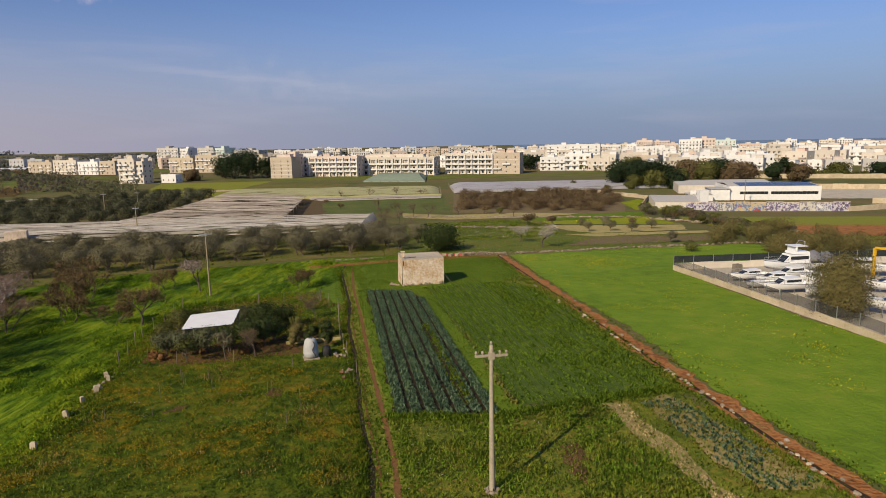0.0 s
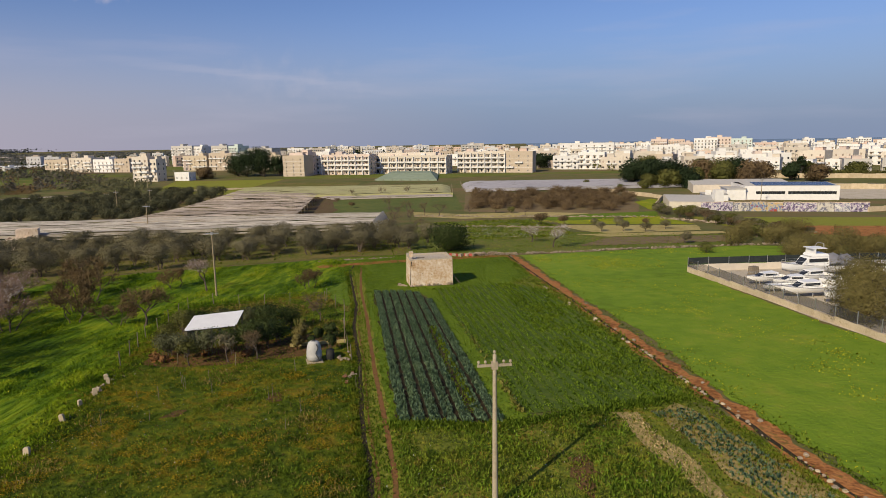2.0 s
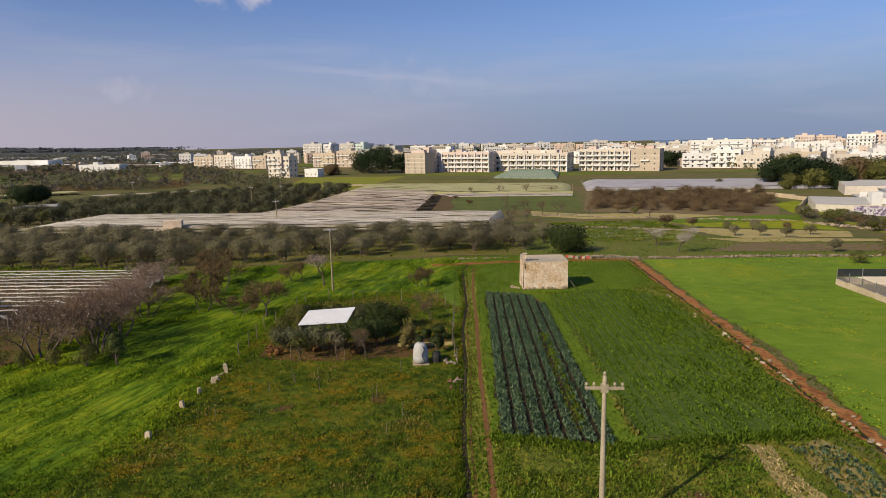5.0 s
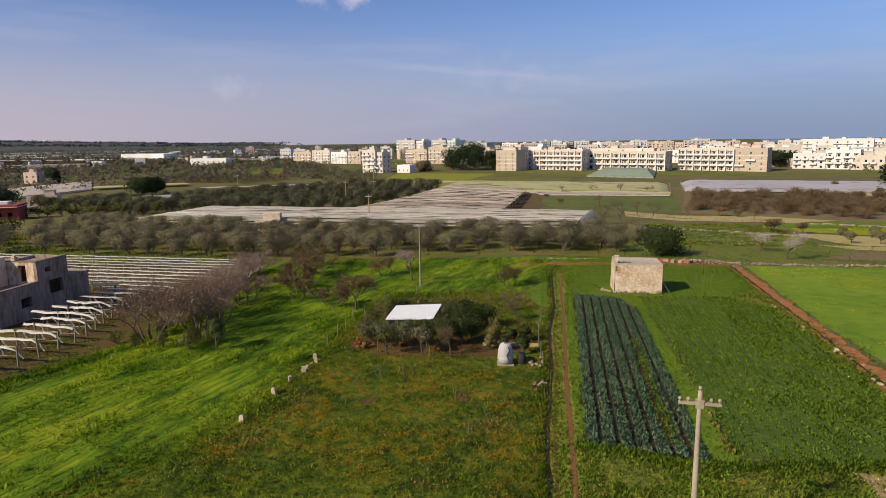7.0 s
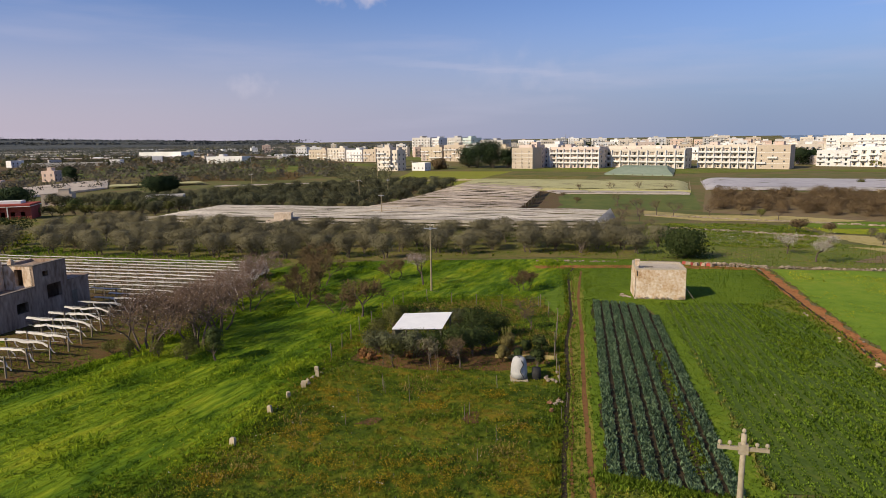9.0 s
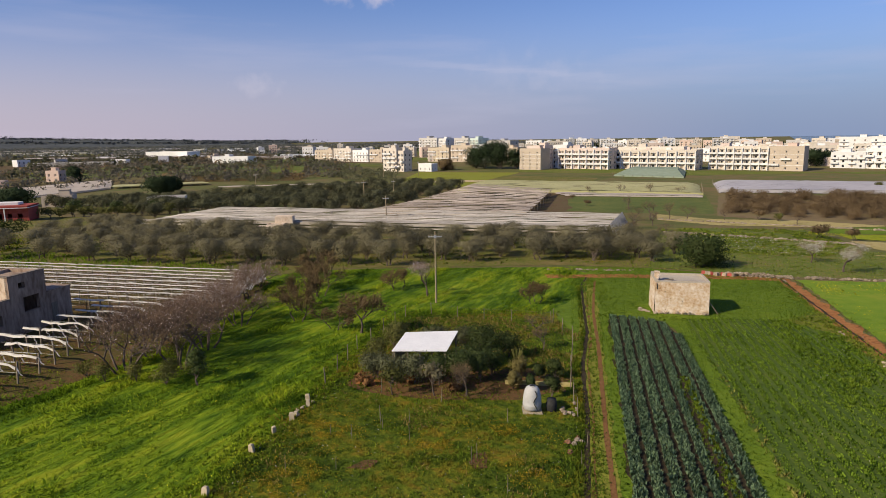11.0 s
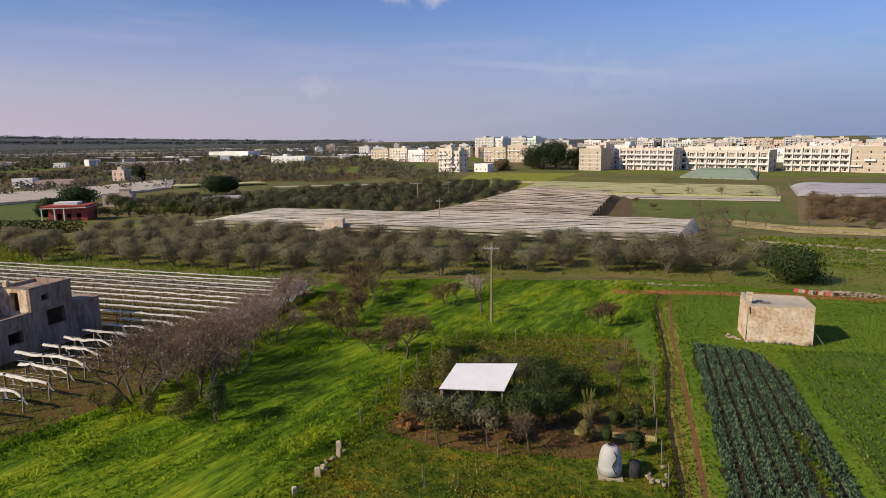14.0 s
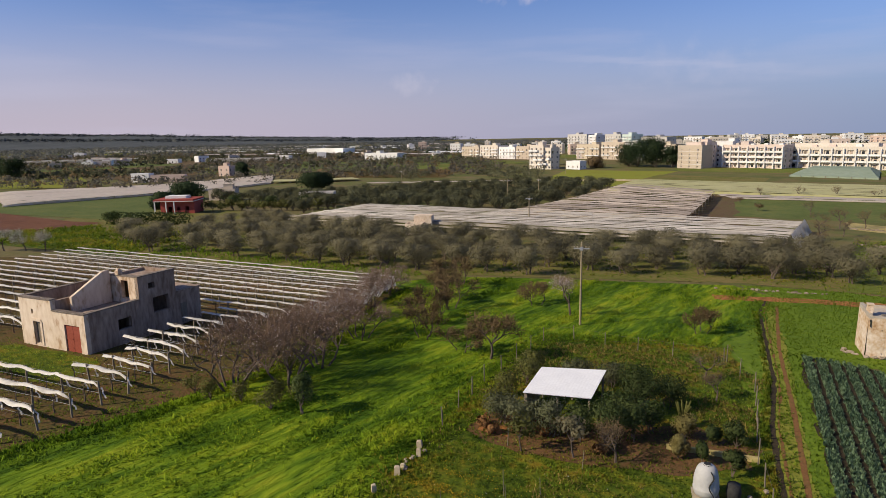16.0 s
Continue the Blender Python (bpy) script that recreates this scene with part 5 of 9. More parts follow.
def ruin():
    """Local x runs back along the front towards the west, local y away from the front."""
    rz = math.degrees(math.atan2(0.21, 0.978))
    e = thing("ruined_farmhouse", -74.9, 43.75, rz, "roofless grey stone farmhouse with red door and stair", "ruined house")
    W = 9.2
    mb = MB()
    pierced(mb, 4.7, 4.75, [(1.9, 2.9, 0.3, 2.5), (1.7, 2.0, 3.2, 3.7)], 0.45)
    part("front_wall", mb, M["ruin_pale"], e, "pale tuff wall with the sunlit tone in its colour")
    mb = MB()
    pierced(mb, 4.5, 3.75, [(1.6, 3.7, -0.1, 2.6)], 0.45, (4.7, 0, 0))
    part("front_wall", mb, M["ruin_pale"], e, "pale tuff wall with the sunlit tone in its colour")
    for x0, x1, z0, z1 in ((1.75, 3.05, 2.5, 2.75), (1.62, 1.9, 0.2, 2.5), (2.9, 3.18, 0.2, 2.5)):
        mb = MB()
        mb.box(x0, x1, -0.06, 0.1, z0, z1)
        part("window_surround", mb, M["ruin_pale"], e)
    mb = MB()
    mb.box(1.95, 2.85, 0.2, 0.26, 0.3, 2.5)
    part("shutter", mb, M["wood"], e)
    for k in range(2):
        mb = MB()
        x = 6.32 + k * 1.03
        mb.box(x, x + 1.0, 0.12, 0.2, 0, 2.55)
        for z in (0.3, 1.2, 2.2):
            mb.box(x + 0.08, x + 0.92, 0.09, 0.12, z, z + 0.12)
        part("door_leaf", mb, M["door_red"], e, "rusty red metal door leaf")
    # the flank's shade is also in its darker wall colour
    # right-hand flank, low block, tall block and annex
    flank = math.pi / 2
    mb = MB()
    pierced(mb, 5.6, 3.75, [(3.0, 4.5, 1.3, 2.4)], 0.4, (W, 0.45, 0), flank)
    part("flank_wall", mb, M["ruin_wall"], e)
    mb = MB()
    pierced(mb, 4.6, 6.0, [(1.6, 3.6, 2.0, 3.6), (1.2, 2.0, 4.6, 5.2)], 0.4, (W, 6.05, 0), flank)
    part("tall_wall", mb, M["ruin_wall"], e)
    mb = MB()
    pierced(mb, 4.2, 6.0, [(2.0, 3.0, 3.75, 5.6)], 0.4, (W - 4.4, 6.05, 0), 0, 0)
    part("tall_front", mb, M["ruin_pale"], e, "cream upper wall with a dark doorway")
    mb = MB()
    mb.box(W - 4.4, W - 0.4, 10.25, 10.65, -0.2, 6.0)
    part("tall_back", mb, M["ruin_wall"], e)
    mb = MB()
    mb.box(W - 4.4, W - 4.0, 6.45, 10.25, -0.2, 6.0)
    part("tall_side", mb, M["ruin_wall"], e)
    mb = MB()
    mb.box(W - 4.0, W - 0.4, 6.45, 10.25, 5.5, 5.7)
    part("roof", mb, M["ruin_wall"], e)
    mb = MB()
    mb.box(W - 4.0, W - 0.4, 0.45, 6.05, 3.1, 3.3)
    mb.box(0.4, W - 4.0, 0.45, 10.0, 3.0, 3.2)
    part("terrace", mb, M["ruin_wall"], e)
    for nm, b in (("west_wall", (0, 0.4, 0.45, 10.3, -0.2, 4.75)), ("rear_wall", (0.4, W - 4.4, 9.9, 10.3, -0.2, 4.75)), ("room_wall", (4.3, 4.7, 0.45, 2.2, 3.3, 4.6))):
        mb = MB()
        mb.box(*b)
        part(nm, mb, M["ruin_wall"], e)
    mb = MB()
    for k in range(10):
        mb.box(4.4, 5.2, 2.0 + 0.4 * k, 2.4 + 0.4 * k, 3.25, 3.6 + 0.26 * k)
    part("stair", mb, M["ruin_wall"], e)
    mb = MB()
    i = len(mb.v)
    prof = [(1.6, 3.2), (5.9, 3.2), (5.9, 6.6), (5.2, 6.6), (1.6, 4.75)]
    for x in (5.2, 5.5):
        mb.v += [(x, y, z) for y, z in prof]
    mb.f += [(0, 1, 2, 3, 4), (9, 8, 7, 6, 5)] + [(k, (k + 1) % 5, 5 + (k + 1) % 5, 5 + k) for k in range(5)]
    mb.m += [0] * 7
    part("stair_parapet", mb, M["ruin_pale"], e, "sloping pale stair parapet")
    mb = MB()
    mb.box(W - 3.2, W - 2.7, 6.1, 6.6, 6.0, 6.5)
    mb.box(W - 3.1, W - 2.8, 6.2, 6.5, 6.5, 6.7)
    part("chimney", mb, M["ruin_pale"], e)
    mb = MB()
    mb.box(W - 3.6, W - 0.1, 10.7, 14.0, -0.2, 3.4)
    mb.box(W - 3.7, W, 10.68, 14.1, 3.4, 3.55)
    part("annex", mb, M["ruin_wall"], e)
    mb = MB()
    mb.box(W - 0.1, W - 0.06, 11.2, 12.0, 0, 2.1)
    part("annex_door", mb, M["wood"], e)
    for x0, x1, y0, y1, z in ((-0.06, 4.76, -0.08, 0.5, 4.75), (4.76, 9.28, -0.08, 0.5, 3.75), (8.78, 9.28, 0.5, 6.0, 3.75), (8.76, 9.28, 6.0, 10.7, 6.0), (4.74, 8.76, 6.0, 6.5, 6.0), (-0.06, 0.46, 0.5, 10.34, 4.75), (0.46, 4.8, 9.86, 10.36, 4.75)):
        mb = MB()
        mb.box(x0, x1, y0, y1, z + 0.003, z + 0.1)
        part("wall_coping", mb, M["coping_dark"], e, "dark weathered coping")
    for k, (x, y, z) in enumerate(((4.6, 0.2, 4.8), (3.2, 0.2, 4.8), (8.9, 0.2, 3.8))):
        mb = MB()
        mb.stone((x, y, z), 0.16, random.Random(k))
        part("loose_stone", mb, M["stone"], e)


ruin()

# ---- houses ----
WIN = {}


def window_data(w, h, kind):
    """One shared mesh for each size: frame, pane or half-lowered shutter."""
    key = (round(w, 1), round(h, 1), kind)
    if key not in WIN:
        mb = MB()
        f, s = 0.08, {"open": 0.0, "half": 0.45, "shut": 0.98}[kind]
        side, over = (0.27 * w, 0.2 * h) if w > 2.2 else (f, f)
        zc = h - over - (h - f - over) * s if s else h / 2
        out = [(-w / 2, -0.04, 0), (w / 2, -0.04, 0), (w / 2, -0.04, zc), (w / 2, -0.04, h), (-w / 2, -0.04, h), (-w / 2, -0.04, zc)]
        inn = [(-w / 2 + side, -0.04, f), (w / 2 - side, -0.04, f), (w / 2 - side, -0.04, zc), (w / 2 - side, -0.04, h - over), (-w / 2 + side, -0.04, h - over), (-w / 2 + side, -0.04, zc)]
        mb.v = out + inn + [(x, 0.02, z) for x, _, z in inn]
        for k in range(6):
            j = (k + 1) % 6
            mb.f += [(k, j, 6 + j, 6 + k), (6 + k, 6 + j, 12 + j, 12 + k)]
            mb.m += [0, 0]
        mb.f += [(12, 13, 14, 17), (17, 14, 15, 16)]
        mb.m += [1, 2 if s else 1]
        WIN[key] = mb.data("window", [WALLS["cream"] if w > 2.2 else M["white_paint"], M["glass"], M["shutter"]])
    return WIN[key]


BAL = {}


def balcony_data(w, d, solid):
    key = (round(w, 1), round(d, 1), solid)
    if key not in BAL:
        mb = MB()
        mb.box(-w / 2, w / 2, -d, 0, -0.18, 0, 0)
        if solid:
            mb.box(-w / 2, w / 2, -d, -d + 0.12, 0, 0.95, 0)
            mb.box(-w / 2, -w / 2 + 0.12, -d + 0.12, 0, 0, 0.95, 0)
            mb.box(w / 2 - 0.12, w / 2, -d + 0.12, 0, 0, 0.95, 0)
        else:
            mb.box(-w / 2, w / 2, -d, -d + 0.05, 0.9, 0.98, 1)
            for i in range(int(w / 0.45) + 1):
                x = -w / 2 + 0.03 + i * (w - 0.06) / int(w / 0.45)
                mb.box(x - 0.02, x + 0.02, -d, -d + 0.04, 0, 0.9, 1)
        BAL[key] = mb.data("balcony", [WALLS["white"], M["shutter"]])
    return BAL[key]


def facade(e, mb, m, L, H, floors, bays, rng, ow=1.3, oh=1.6, recess=0.3, ground_h=0.4, shut=0.4, joined=False):
    """A storeyed wall with real openings, in the local frame m (x along, y inwards); hangs the windows in them."""
    fh = (H - 0.5) / floors
    bw = L / bays
    holes = []
    for f in range(floors):
        for b in range(bays):
            x0, z0 = b * bw + (bw - ow) / 2, f * fh + (fh - oh) * ground_h
            holes.append((x0, x0 + ow, z0, z0 + oh))
    xs = sorted({0.0, L, *[h[0] for h in holes], *[h[1] for h in holes]})
    def put(pts):
        mb.face([m @ Vector(p) for p in pts])
    zs = sorted({-1.0, H, *[h[2] for h in holes], *[h[3] for h in holes]})
    hs = {(round(h[0], 3), round(h[2], 3)) for h in holes}
    for xa, xb in zip(xs, xs[1:]):
        for za, zb in zip(zs, zs[1:]):
            if (round(xa, 3), round(za, 3)) in hs:
                put([(xa, 0, za), (xa, recess, za), (xa, recess, zb), (xa, 0, zb)])
                put([(xb, recess, za), (xb, 0, za), (xb, 0, zb), (xb, recess, zb)])
                put([(xa, 0, za), (xb, 0, za), (xb, recess, za), (xa, recess, za)])
                put([(xa, recess, zb), (xb, recess, zb), (xb, 0, zb), (xa, 0, zb)])
            else:
                put([(xa, 0, za), (xb, 0, za), (xb, 0, zb), (xa, 0, zb)])
    if joined:
        jm = MB()
        for h in holes:
            jm.face([m @ Vector(q) for q in ((h[0], recess - 0.03, h[2]), (h[1], recess - 0.03, h[2]), (h[1], recess - 0.03, h[3]), (h[0], recess - 0.03, h[3]))], 2 if ow > 1.8 else (0 if rng.random() < 0.4 else 1))
            if ow > 1.8:
                k = 0.24 * ow
                jm.face([m @ Vector(q) for q in ((h[0] + k, recess - 0.06, h[2]), (h[1] - k, recess - 0.06, h[2]), (h[1] - k, recess - 0.06, h[3] - 0.3), (h[0] + k, recess - 0.06, h[3] - 0.3))], 0 if rng.random() < 0.45 else 1)
        tagged(part("window_band", jm, [M["glass"], M["shutter"], WALLS["white"]], e), kind="stuff")
        return fh, bw
    for h in holes:
        kind = "shut" if rng.random() < shut * 0.6 else ("half" if rng.random() < 0.5 else "open")
        part("window", window_data(ow, oh, kind), None, e, m=m @ pose((h[0] + h[1]) / 2, recess - 0.05, h[2]))
    return fh, bw


def house(name, x, y, rz, W, D, H, floors, bays, wall, label, rng, balconies=0, recess=0.3, ow=1.3, oh=1.6, side_bays=2, roof_hut=True, group="", solid=True, trim=None, blank=(), joined=False):
    """A flat-roofed block: pierced walls, parapet, roof deck, balconies and a stair hut on top. x, y: its front left foot."""
    e = thing(name, x, y, rz, label, "apartment building" if floors > 2 else "house", group)
    mb = MB()
    fh, bw = 3, 3
    specs = [("front", Matrix.Identity(4), W, bays), ("right", pose(W, 0, 0, 0, 0, 90), D, side_bays), ("back", pose(W, D, 0, 0, 0, 180), W, bays), ("left", pose(0, D, 0, 0, 0, -90), D, side_bays)]
    for nm, m, L, b in specs:
        if nm == "back" or nm in blank or b == 0:
            mb.face([m @ Vector(p) for p in ((0, 0, -1), (L, 0, -1), (L, 0, H), (0, 0, H))])
        else:
            r = facade(e, mb, m, L, H, floors, b, rng, ow, oh, recess if nm == "front" else 0.25, joined=joined)
            if nm == "front":
                fh, bw = r
    for x0, x1, y0, y1 in ((0, W, 0, 0.2), (0, W, D - 0.2, D), (0, 0.2, 0.2, D - 0.2), (W - 0.2, W, 0.2, D - 0.2)):
        mb.box(x0, x1, y0, y1, H, H + 0.9)
    part("wall", mb, WALLS[wall], e)
    mb = MB()
    mb.face([(0.1, 0.1, H + 0.05), (W - 0.1, 0.1, H + 0.05), (W - 0.1, D - 0.1, H + 0.05), (0.1, D - 0.1, H + 0.05)])
    part("roof", mb, WALLS["grey"], e)
    if roof_hut:
        mb = MB()
        a = rng.uniform(0.15, 0.6) * W
        w = min(5.0, W * 0.35)
        mb.box(a, a + w, D * 0.35, D * 0.8, H + 0.05, H + 2.7)
        mb.box(a - 0.2, a + w + 0.2, D * 0.35 - 0.2, D * 0.8 + 0.2, H + 2.7, H + 2.9)
        part("stair_hut", mb, WALLS[trim or wall], e)
        if rng.random() < 0.7:
            mb = MB()
            q = rng.uniform(0.1, 0.9) * W
            mb.tube((q, D * 0.5, H), (q, D * 0.5, H + rng.uniform(3, 5)), 0.04, 0.03, 4)
            for j in range(4):
                mb.box(q - 0.5, q + 0.5, D * 0.5 - 0.02, D * 0.5 + 0.02, H + 2.4 + 0.25 * j, H + 2.44 + 0.25 * j)
            part("aerial", mb, M["steel"], e)
        if rng.random() < 0.5:
            mb = MB()
            q = rng.uniform(0.1, 0.8) * W
            mb.path([(q, D * 0.6, H + 0.05), (q, D * 0.6, H + 1.3)], [0.5, 0.5], 8)
            part("water_tank", mb, M["white_paint"], e)
    if joined and floors > 2:
        mb = MB()
        for f in range(1, floors):
            for b in range(bays):
                if rng.random() < 0.55:
                    mb.box((b + 0.06) * bw, (b + 0.94) * bw, -1.1, -0.01, f * fh - 0.1, f * fh + 0.75)
        if mb.v:
            tagged(part("balcony_band", mb, WALLS[trim or "white"], e), kind="stuff")
    for f in range(1, floors):
        for b in range(bays):
            if not joined and rng.random() < balconies:
                part("balcony", balcony_data(bw * 0.86, 1.3, solid), None, e, m=pose((b + 0.5) * bw, 0, f * fh))
    if floors > 2 and not joined and balconies > 0.9:
        for b in range(bays + 1):
            mb = MB()
            x0 = min(max(b * bw - 0.22, 0), W - 0.44)
            mb.box(x0, x0 + 0.44, -1.42, -0.07, -0.5, H - 0.2)
            part("pier", mb, WALLS["white"], e)
        for k in range(4):
            mb = MB()
            q = (0.12 + 0.22 * k + 0.1 * rng.random()) * W
            mb.box(q, q + 1.2 + 2.5 * rng.random(), D * 0.3, D * 0.3 + 2.5, H + 0.06, H + 1.3 + 1.2 * rng.random())
            part("roof_box", mb, WALLS[rng.choice(("white", "pink", "sand"))], e)
    if floors > 2 and not joined:
        for f in range(1, floors):
            mb = MB()
            mb.box(-0.05, W + 0.05, -0.06, 0.0, f * fh - 0.12, f * fh + 0.06)
            part("string_course", mb, WALLS["white"], e)
    return e


rng = random.Random(21)


def between(name, L, R, D, H, floors, bays, wall, label, **kw):
    """A house whose front runs from L to R."""
    return house(name, L[0], L[1], math.degrees(math.atan2(R[1] - L[1], R[0] - L[0])), math.hypot(R[0] - L[0], R[1] - L[1]), D, H, floors, bays, wall, label, rng, **kw)


G1 = "apartment houses along the fields"
between("apartment_house", (-220, 409), (-208, 406.2), 9, 15.4, 5, 3, "cream", "cream five-storey apartment house with balconies", balconies=0.6, group=G1, side_bays=4)
between("apartment_house", (-208, 407.6), (-202.5, 406.3), 9, 13.6, 4, 2, "cream", "cream stepped apartment house wing", balconies=0.5, group=G1)
between("white_cottage", (-194.5, 413), (-183.5, 410.6), 7, 4.6, 1, 3, "white", "small white flat-roofed cottage", roof_hut=False, ow=0.9, oh=1.2)
between("apartment_house", (-130, 441), (-114, 437), 13, 13.6, 5, 3, "sand", "ochre apartment house with a blank gable", group=G1, balconies=0.0, blank=("right",), trim="pink", side_bays=3, ow=0.9, oh=1.1)
between("apartment_house", (-127, 448), (-113, 444.5), 12, 15.2, 5, 3, "pink", "pinkish apartment house behind the gable", balconies=0.4, group=G1)
between("apartment_house", (-112, 461), (-101, 458), 12, 15.4, 5, 3, "white", "tall white narrow apartment house", balconies=0.3, group=G1)
between("apartment_house", (-106, 456), (-70, 447), 13, 13.3, 4, 7, "pink", "pink-white apartment house with many balconies", balconies=0.95, group=G1, recess=0.7, ow=2.9, oh=2.2)
between("apartment_house", (-69.5, 461), (-16, 447), 14, 11.8, 3, 9, "cream", "long cream colonnaded apartment block", balconies=1.0, group=G1, recess=0.9, ow=3.4, oh=2.6, roof_hut=False)
between("apartment_house", (-67, 466), (-24, 455), 8, 13.6, 4, 8, "cream", "set-back top storey of the cream block", balconies=0.2, group=G1, ow=1.6, oh=1.7, side_bays=1)
between("apartment_house", (-8.5, 459), (25, 450), 14, 13.8, 4, 7, "cream", "cream apartment house with columned balconies", balconies=1.0, group=G1, recess=0.8, ow=2.8, oh=2.3, trim="pink")
between("apartment_house", (25, 450), (43.4, 444.8), 14, 13.8, 4, 3, "sand", "sand-coloured apartment house end with blank wall", balconies=0.3, group=G1, blank=("right",), ow=0.9, oh=1.2, trim="salmon")
between("low_store", (52.5, 503), (72, 497), 12, 5.2, 1, 4, "pink", "low brick-coloured store with long roof", roof_hut=False)
between("villa", (62, 481), (80, 476), 12, 9.2, 3, 4, "white", "white villa with stepped terraces", balconies=0.7)
between("villa", (80, 477), (98, 471), 12, 11.5, 3, 4, "white", "white stepped villa with terraces", balconies=0.8, recess=1.0, ow=2.6, oh=2.2)
between("villa", (95, 470), (110, 466), 12, 8.2, 2, 4, "cream", "low cream villa beside trees", balconies=0.3)
between("white_cottage", (113, 352), (122, 350), 8, 5.0, 1, 3, "white", "white house among dark trees", roof_hut=False)
for L, R, H, fl, w in (((-386, 566), (-358, 556), 10.5, 3, "sand"), ((-356, 555), (-330, 546), 12.0, 4, "cream"), ((-328, 545), (-306, 537), 10.5, 3, "white"), ((-304, 536), (-288, 531), 11, 3, "sand"),
                       ((-255, 560), (-230, 552), 12, 4, "ochre"), ((-228, 552), (-205, 545), 14, 4, "sand"), ((-204, 545), (-188, 540), 13, 4, "white"), ((-186, 545), (-160, 537), 12, 4, "ochre")):
    between("apartment_house", L, R, 13, H, fl, max(3, int(math.hypot(R[0] - L[0], R[1] - L[1]) / 4.5)), w, "pale apartment house with balconies in a far row", balconies=0.7, group="far row of apartment houses", joined=True)
for L, R, H, fl, w in (((-349, 738), (-318, 724), 21, 6, "grey"), ((-316, 724), (-303, 716), 20, 6, "white"), ((-290, 710), (-268, 700), 20.5, 6, "grey"), ((-266, 699), (-253, 692), 20, 6, "mint"), ((-245, 700), (-215, 690), 17, 5, "grey")):
    between("tower_block", L, R, 16, H, fl, 6, w, "tall pale tower block behind the low houses", balconies=0.6, group="tower blocks", joined=True)
# the dense town towards the sea: streets of blocks that step back
rng = random.Random(33)
tones = ["white", "white", "white", "cream", "white", "sand", "pink", "cream", "white", "white", "cream", "cream", "grey", "white", "white", "salmon", "grey"]
for row, (dist, hmin, hmax, a0, a1) in enumerate(((455, 5, 8, 16, 38), (515, 7, 10.5, 9, 38), (590, 8, 12, -2, 39), (690, 9, 13, 3, 39), (800, 9, 14, -6, 39), (950, 10, 15, -14, 39), (1150, 11, 17, -16, 39))):
    a = a0
    while a < a1:
        W = rng.uniform(9, 19) * (1 + row * 0.1)
        da = math.degrees(W / dist)
        if rng.random() < 0.84:
            r = dist + rng.uniform(-38, 38)
            x, y = r * math.sin(radians(a)), r * math.cos(radians(a))
            H = rng.uniform(hmin, hmax) * (1.25 if rng.random() < 0.12 else 1)
            fl = max(2, int(H / 3.1))
            deep = rng.random() < 0.5
            house("town_house", x, y, -a + rng.uniform(-22, 22), W * 0.95, rng.uniform(9, 15), H, fl, max(2, int(W / rng.uniform(3.0, 5.2))), rng.choice(tones), "pale flat-roofed town block among others", rng,
                  balconies=(0.55 if rng.random() < 0.6 else 0.1) if row < 3 else 0.0, side_bays=rng.choice((0, 1, 2, 3)), ow=rng.uniform(1.9, 2.7) if deep else rng.uniform(0.9, 1.4), oh=2.0 if deep else rng.uniform(1.2, 1.9), recess=1.1 if deep else 0.25, group="town blocks",
                  solid=rng.random() < 0.5, joined=row > 0, trim=rng.choice(tones))
        a += da * rng.uniform(0.95, 1.25)
for L, R, H, fl, w, lab in (((240, 700), (262, 692), 20, 6, "white", "tall white tower block above the town"), ((254, 700), (276, 692), 21, 6, "pink", "tower block with reddish upper storeys"), ((296, 760), (322, 748), 19, 6, "mint", "pale green tower block above the town"), ((200, 720), (216, 714), 20, 6, "pink", "brownish tower block above the town"), ((96, 690), (150, 676), 17, 5, "white", "long white apartment block above the roofs")):
    between("tower_block", L, R, 16, H, fl, 7, w, lab, balconies=0.6, group="tower blocks", joined=True)
# thinner streets that reach out to the left of the blocks
for row, (dist, hmin, hmax, a0, a1) in enumerate(((650, 5, 9, -36, -17), (770, 6, 11, -34, -13), (920, 7, 12, -38, -12), (1120, 8, 13, -42, -12))):
    a = a0
    while a < a1:
        W = rng.uniform(9, 20)
        if rng.random() < 0.5:
            r = dist + rng.uniform(-50, 50)
            H = rng.uniform(hmin, hmax)
            house("town_house", r * math.sin(radians(a)), r * math.cos(radians(a)), -a + rng.uniform(-22, 22), W, rng.uniform(9, 14), H, max(2, int(H / 3.1)), max(2, int(W / 3.6)), rng.choice(tones), "pale flat-roofed block in thin outer streets", rng,
                  side_bays=rng.choice((0, 2)), ow=rng.uniform(1.0, 2.4), oh=1.7, recess=0.5, group="outer town blocks", joined=True, trim=rng.choice(tones))
        a += math.degrees(W / dist) * rng.uniform(1.0, 1.9)
# scattered houses on the plain
for k in range(40):
    a = rng.uniform(-68, -14)
    r = rng.uniform(520, 1500) if k > 12 else rng.uniform(480, 700)
    r = max(r, 760)
    x, y = r * math.sin(radians(a)), r * math.cos(radians(a))
    W = rng.uniform(8, 16)
    house("farm_house", x, y, -a + rng.uniform(-30, 30), W, 9, rng.uniform(3.2, 6), rng.choice((1, 1, 2)), 3, rng.choice(tones), "small pale farmhouse far out on the plain", rng, side_bays=0, joined=True, roof_hut=rng.random() < 0.4, group="houses on the plain")
between("white_store", (-700, 634), (-634, 640), 25, 8.0, 1, 6, "white", "long white store far on the plain", roof_hut=False, ow=2, oh=1)
between("white_villa", (-448, 486), (-408, 489), 14, 6.4, 2, 7, "white", "large white villa on the plain", balconies=0.5)


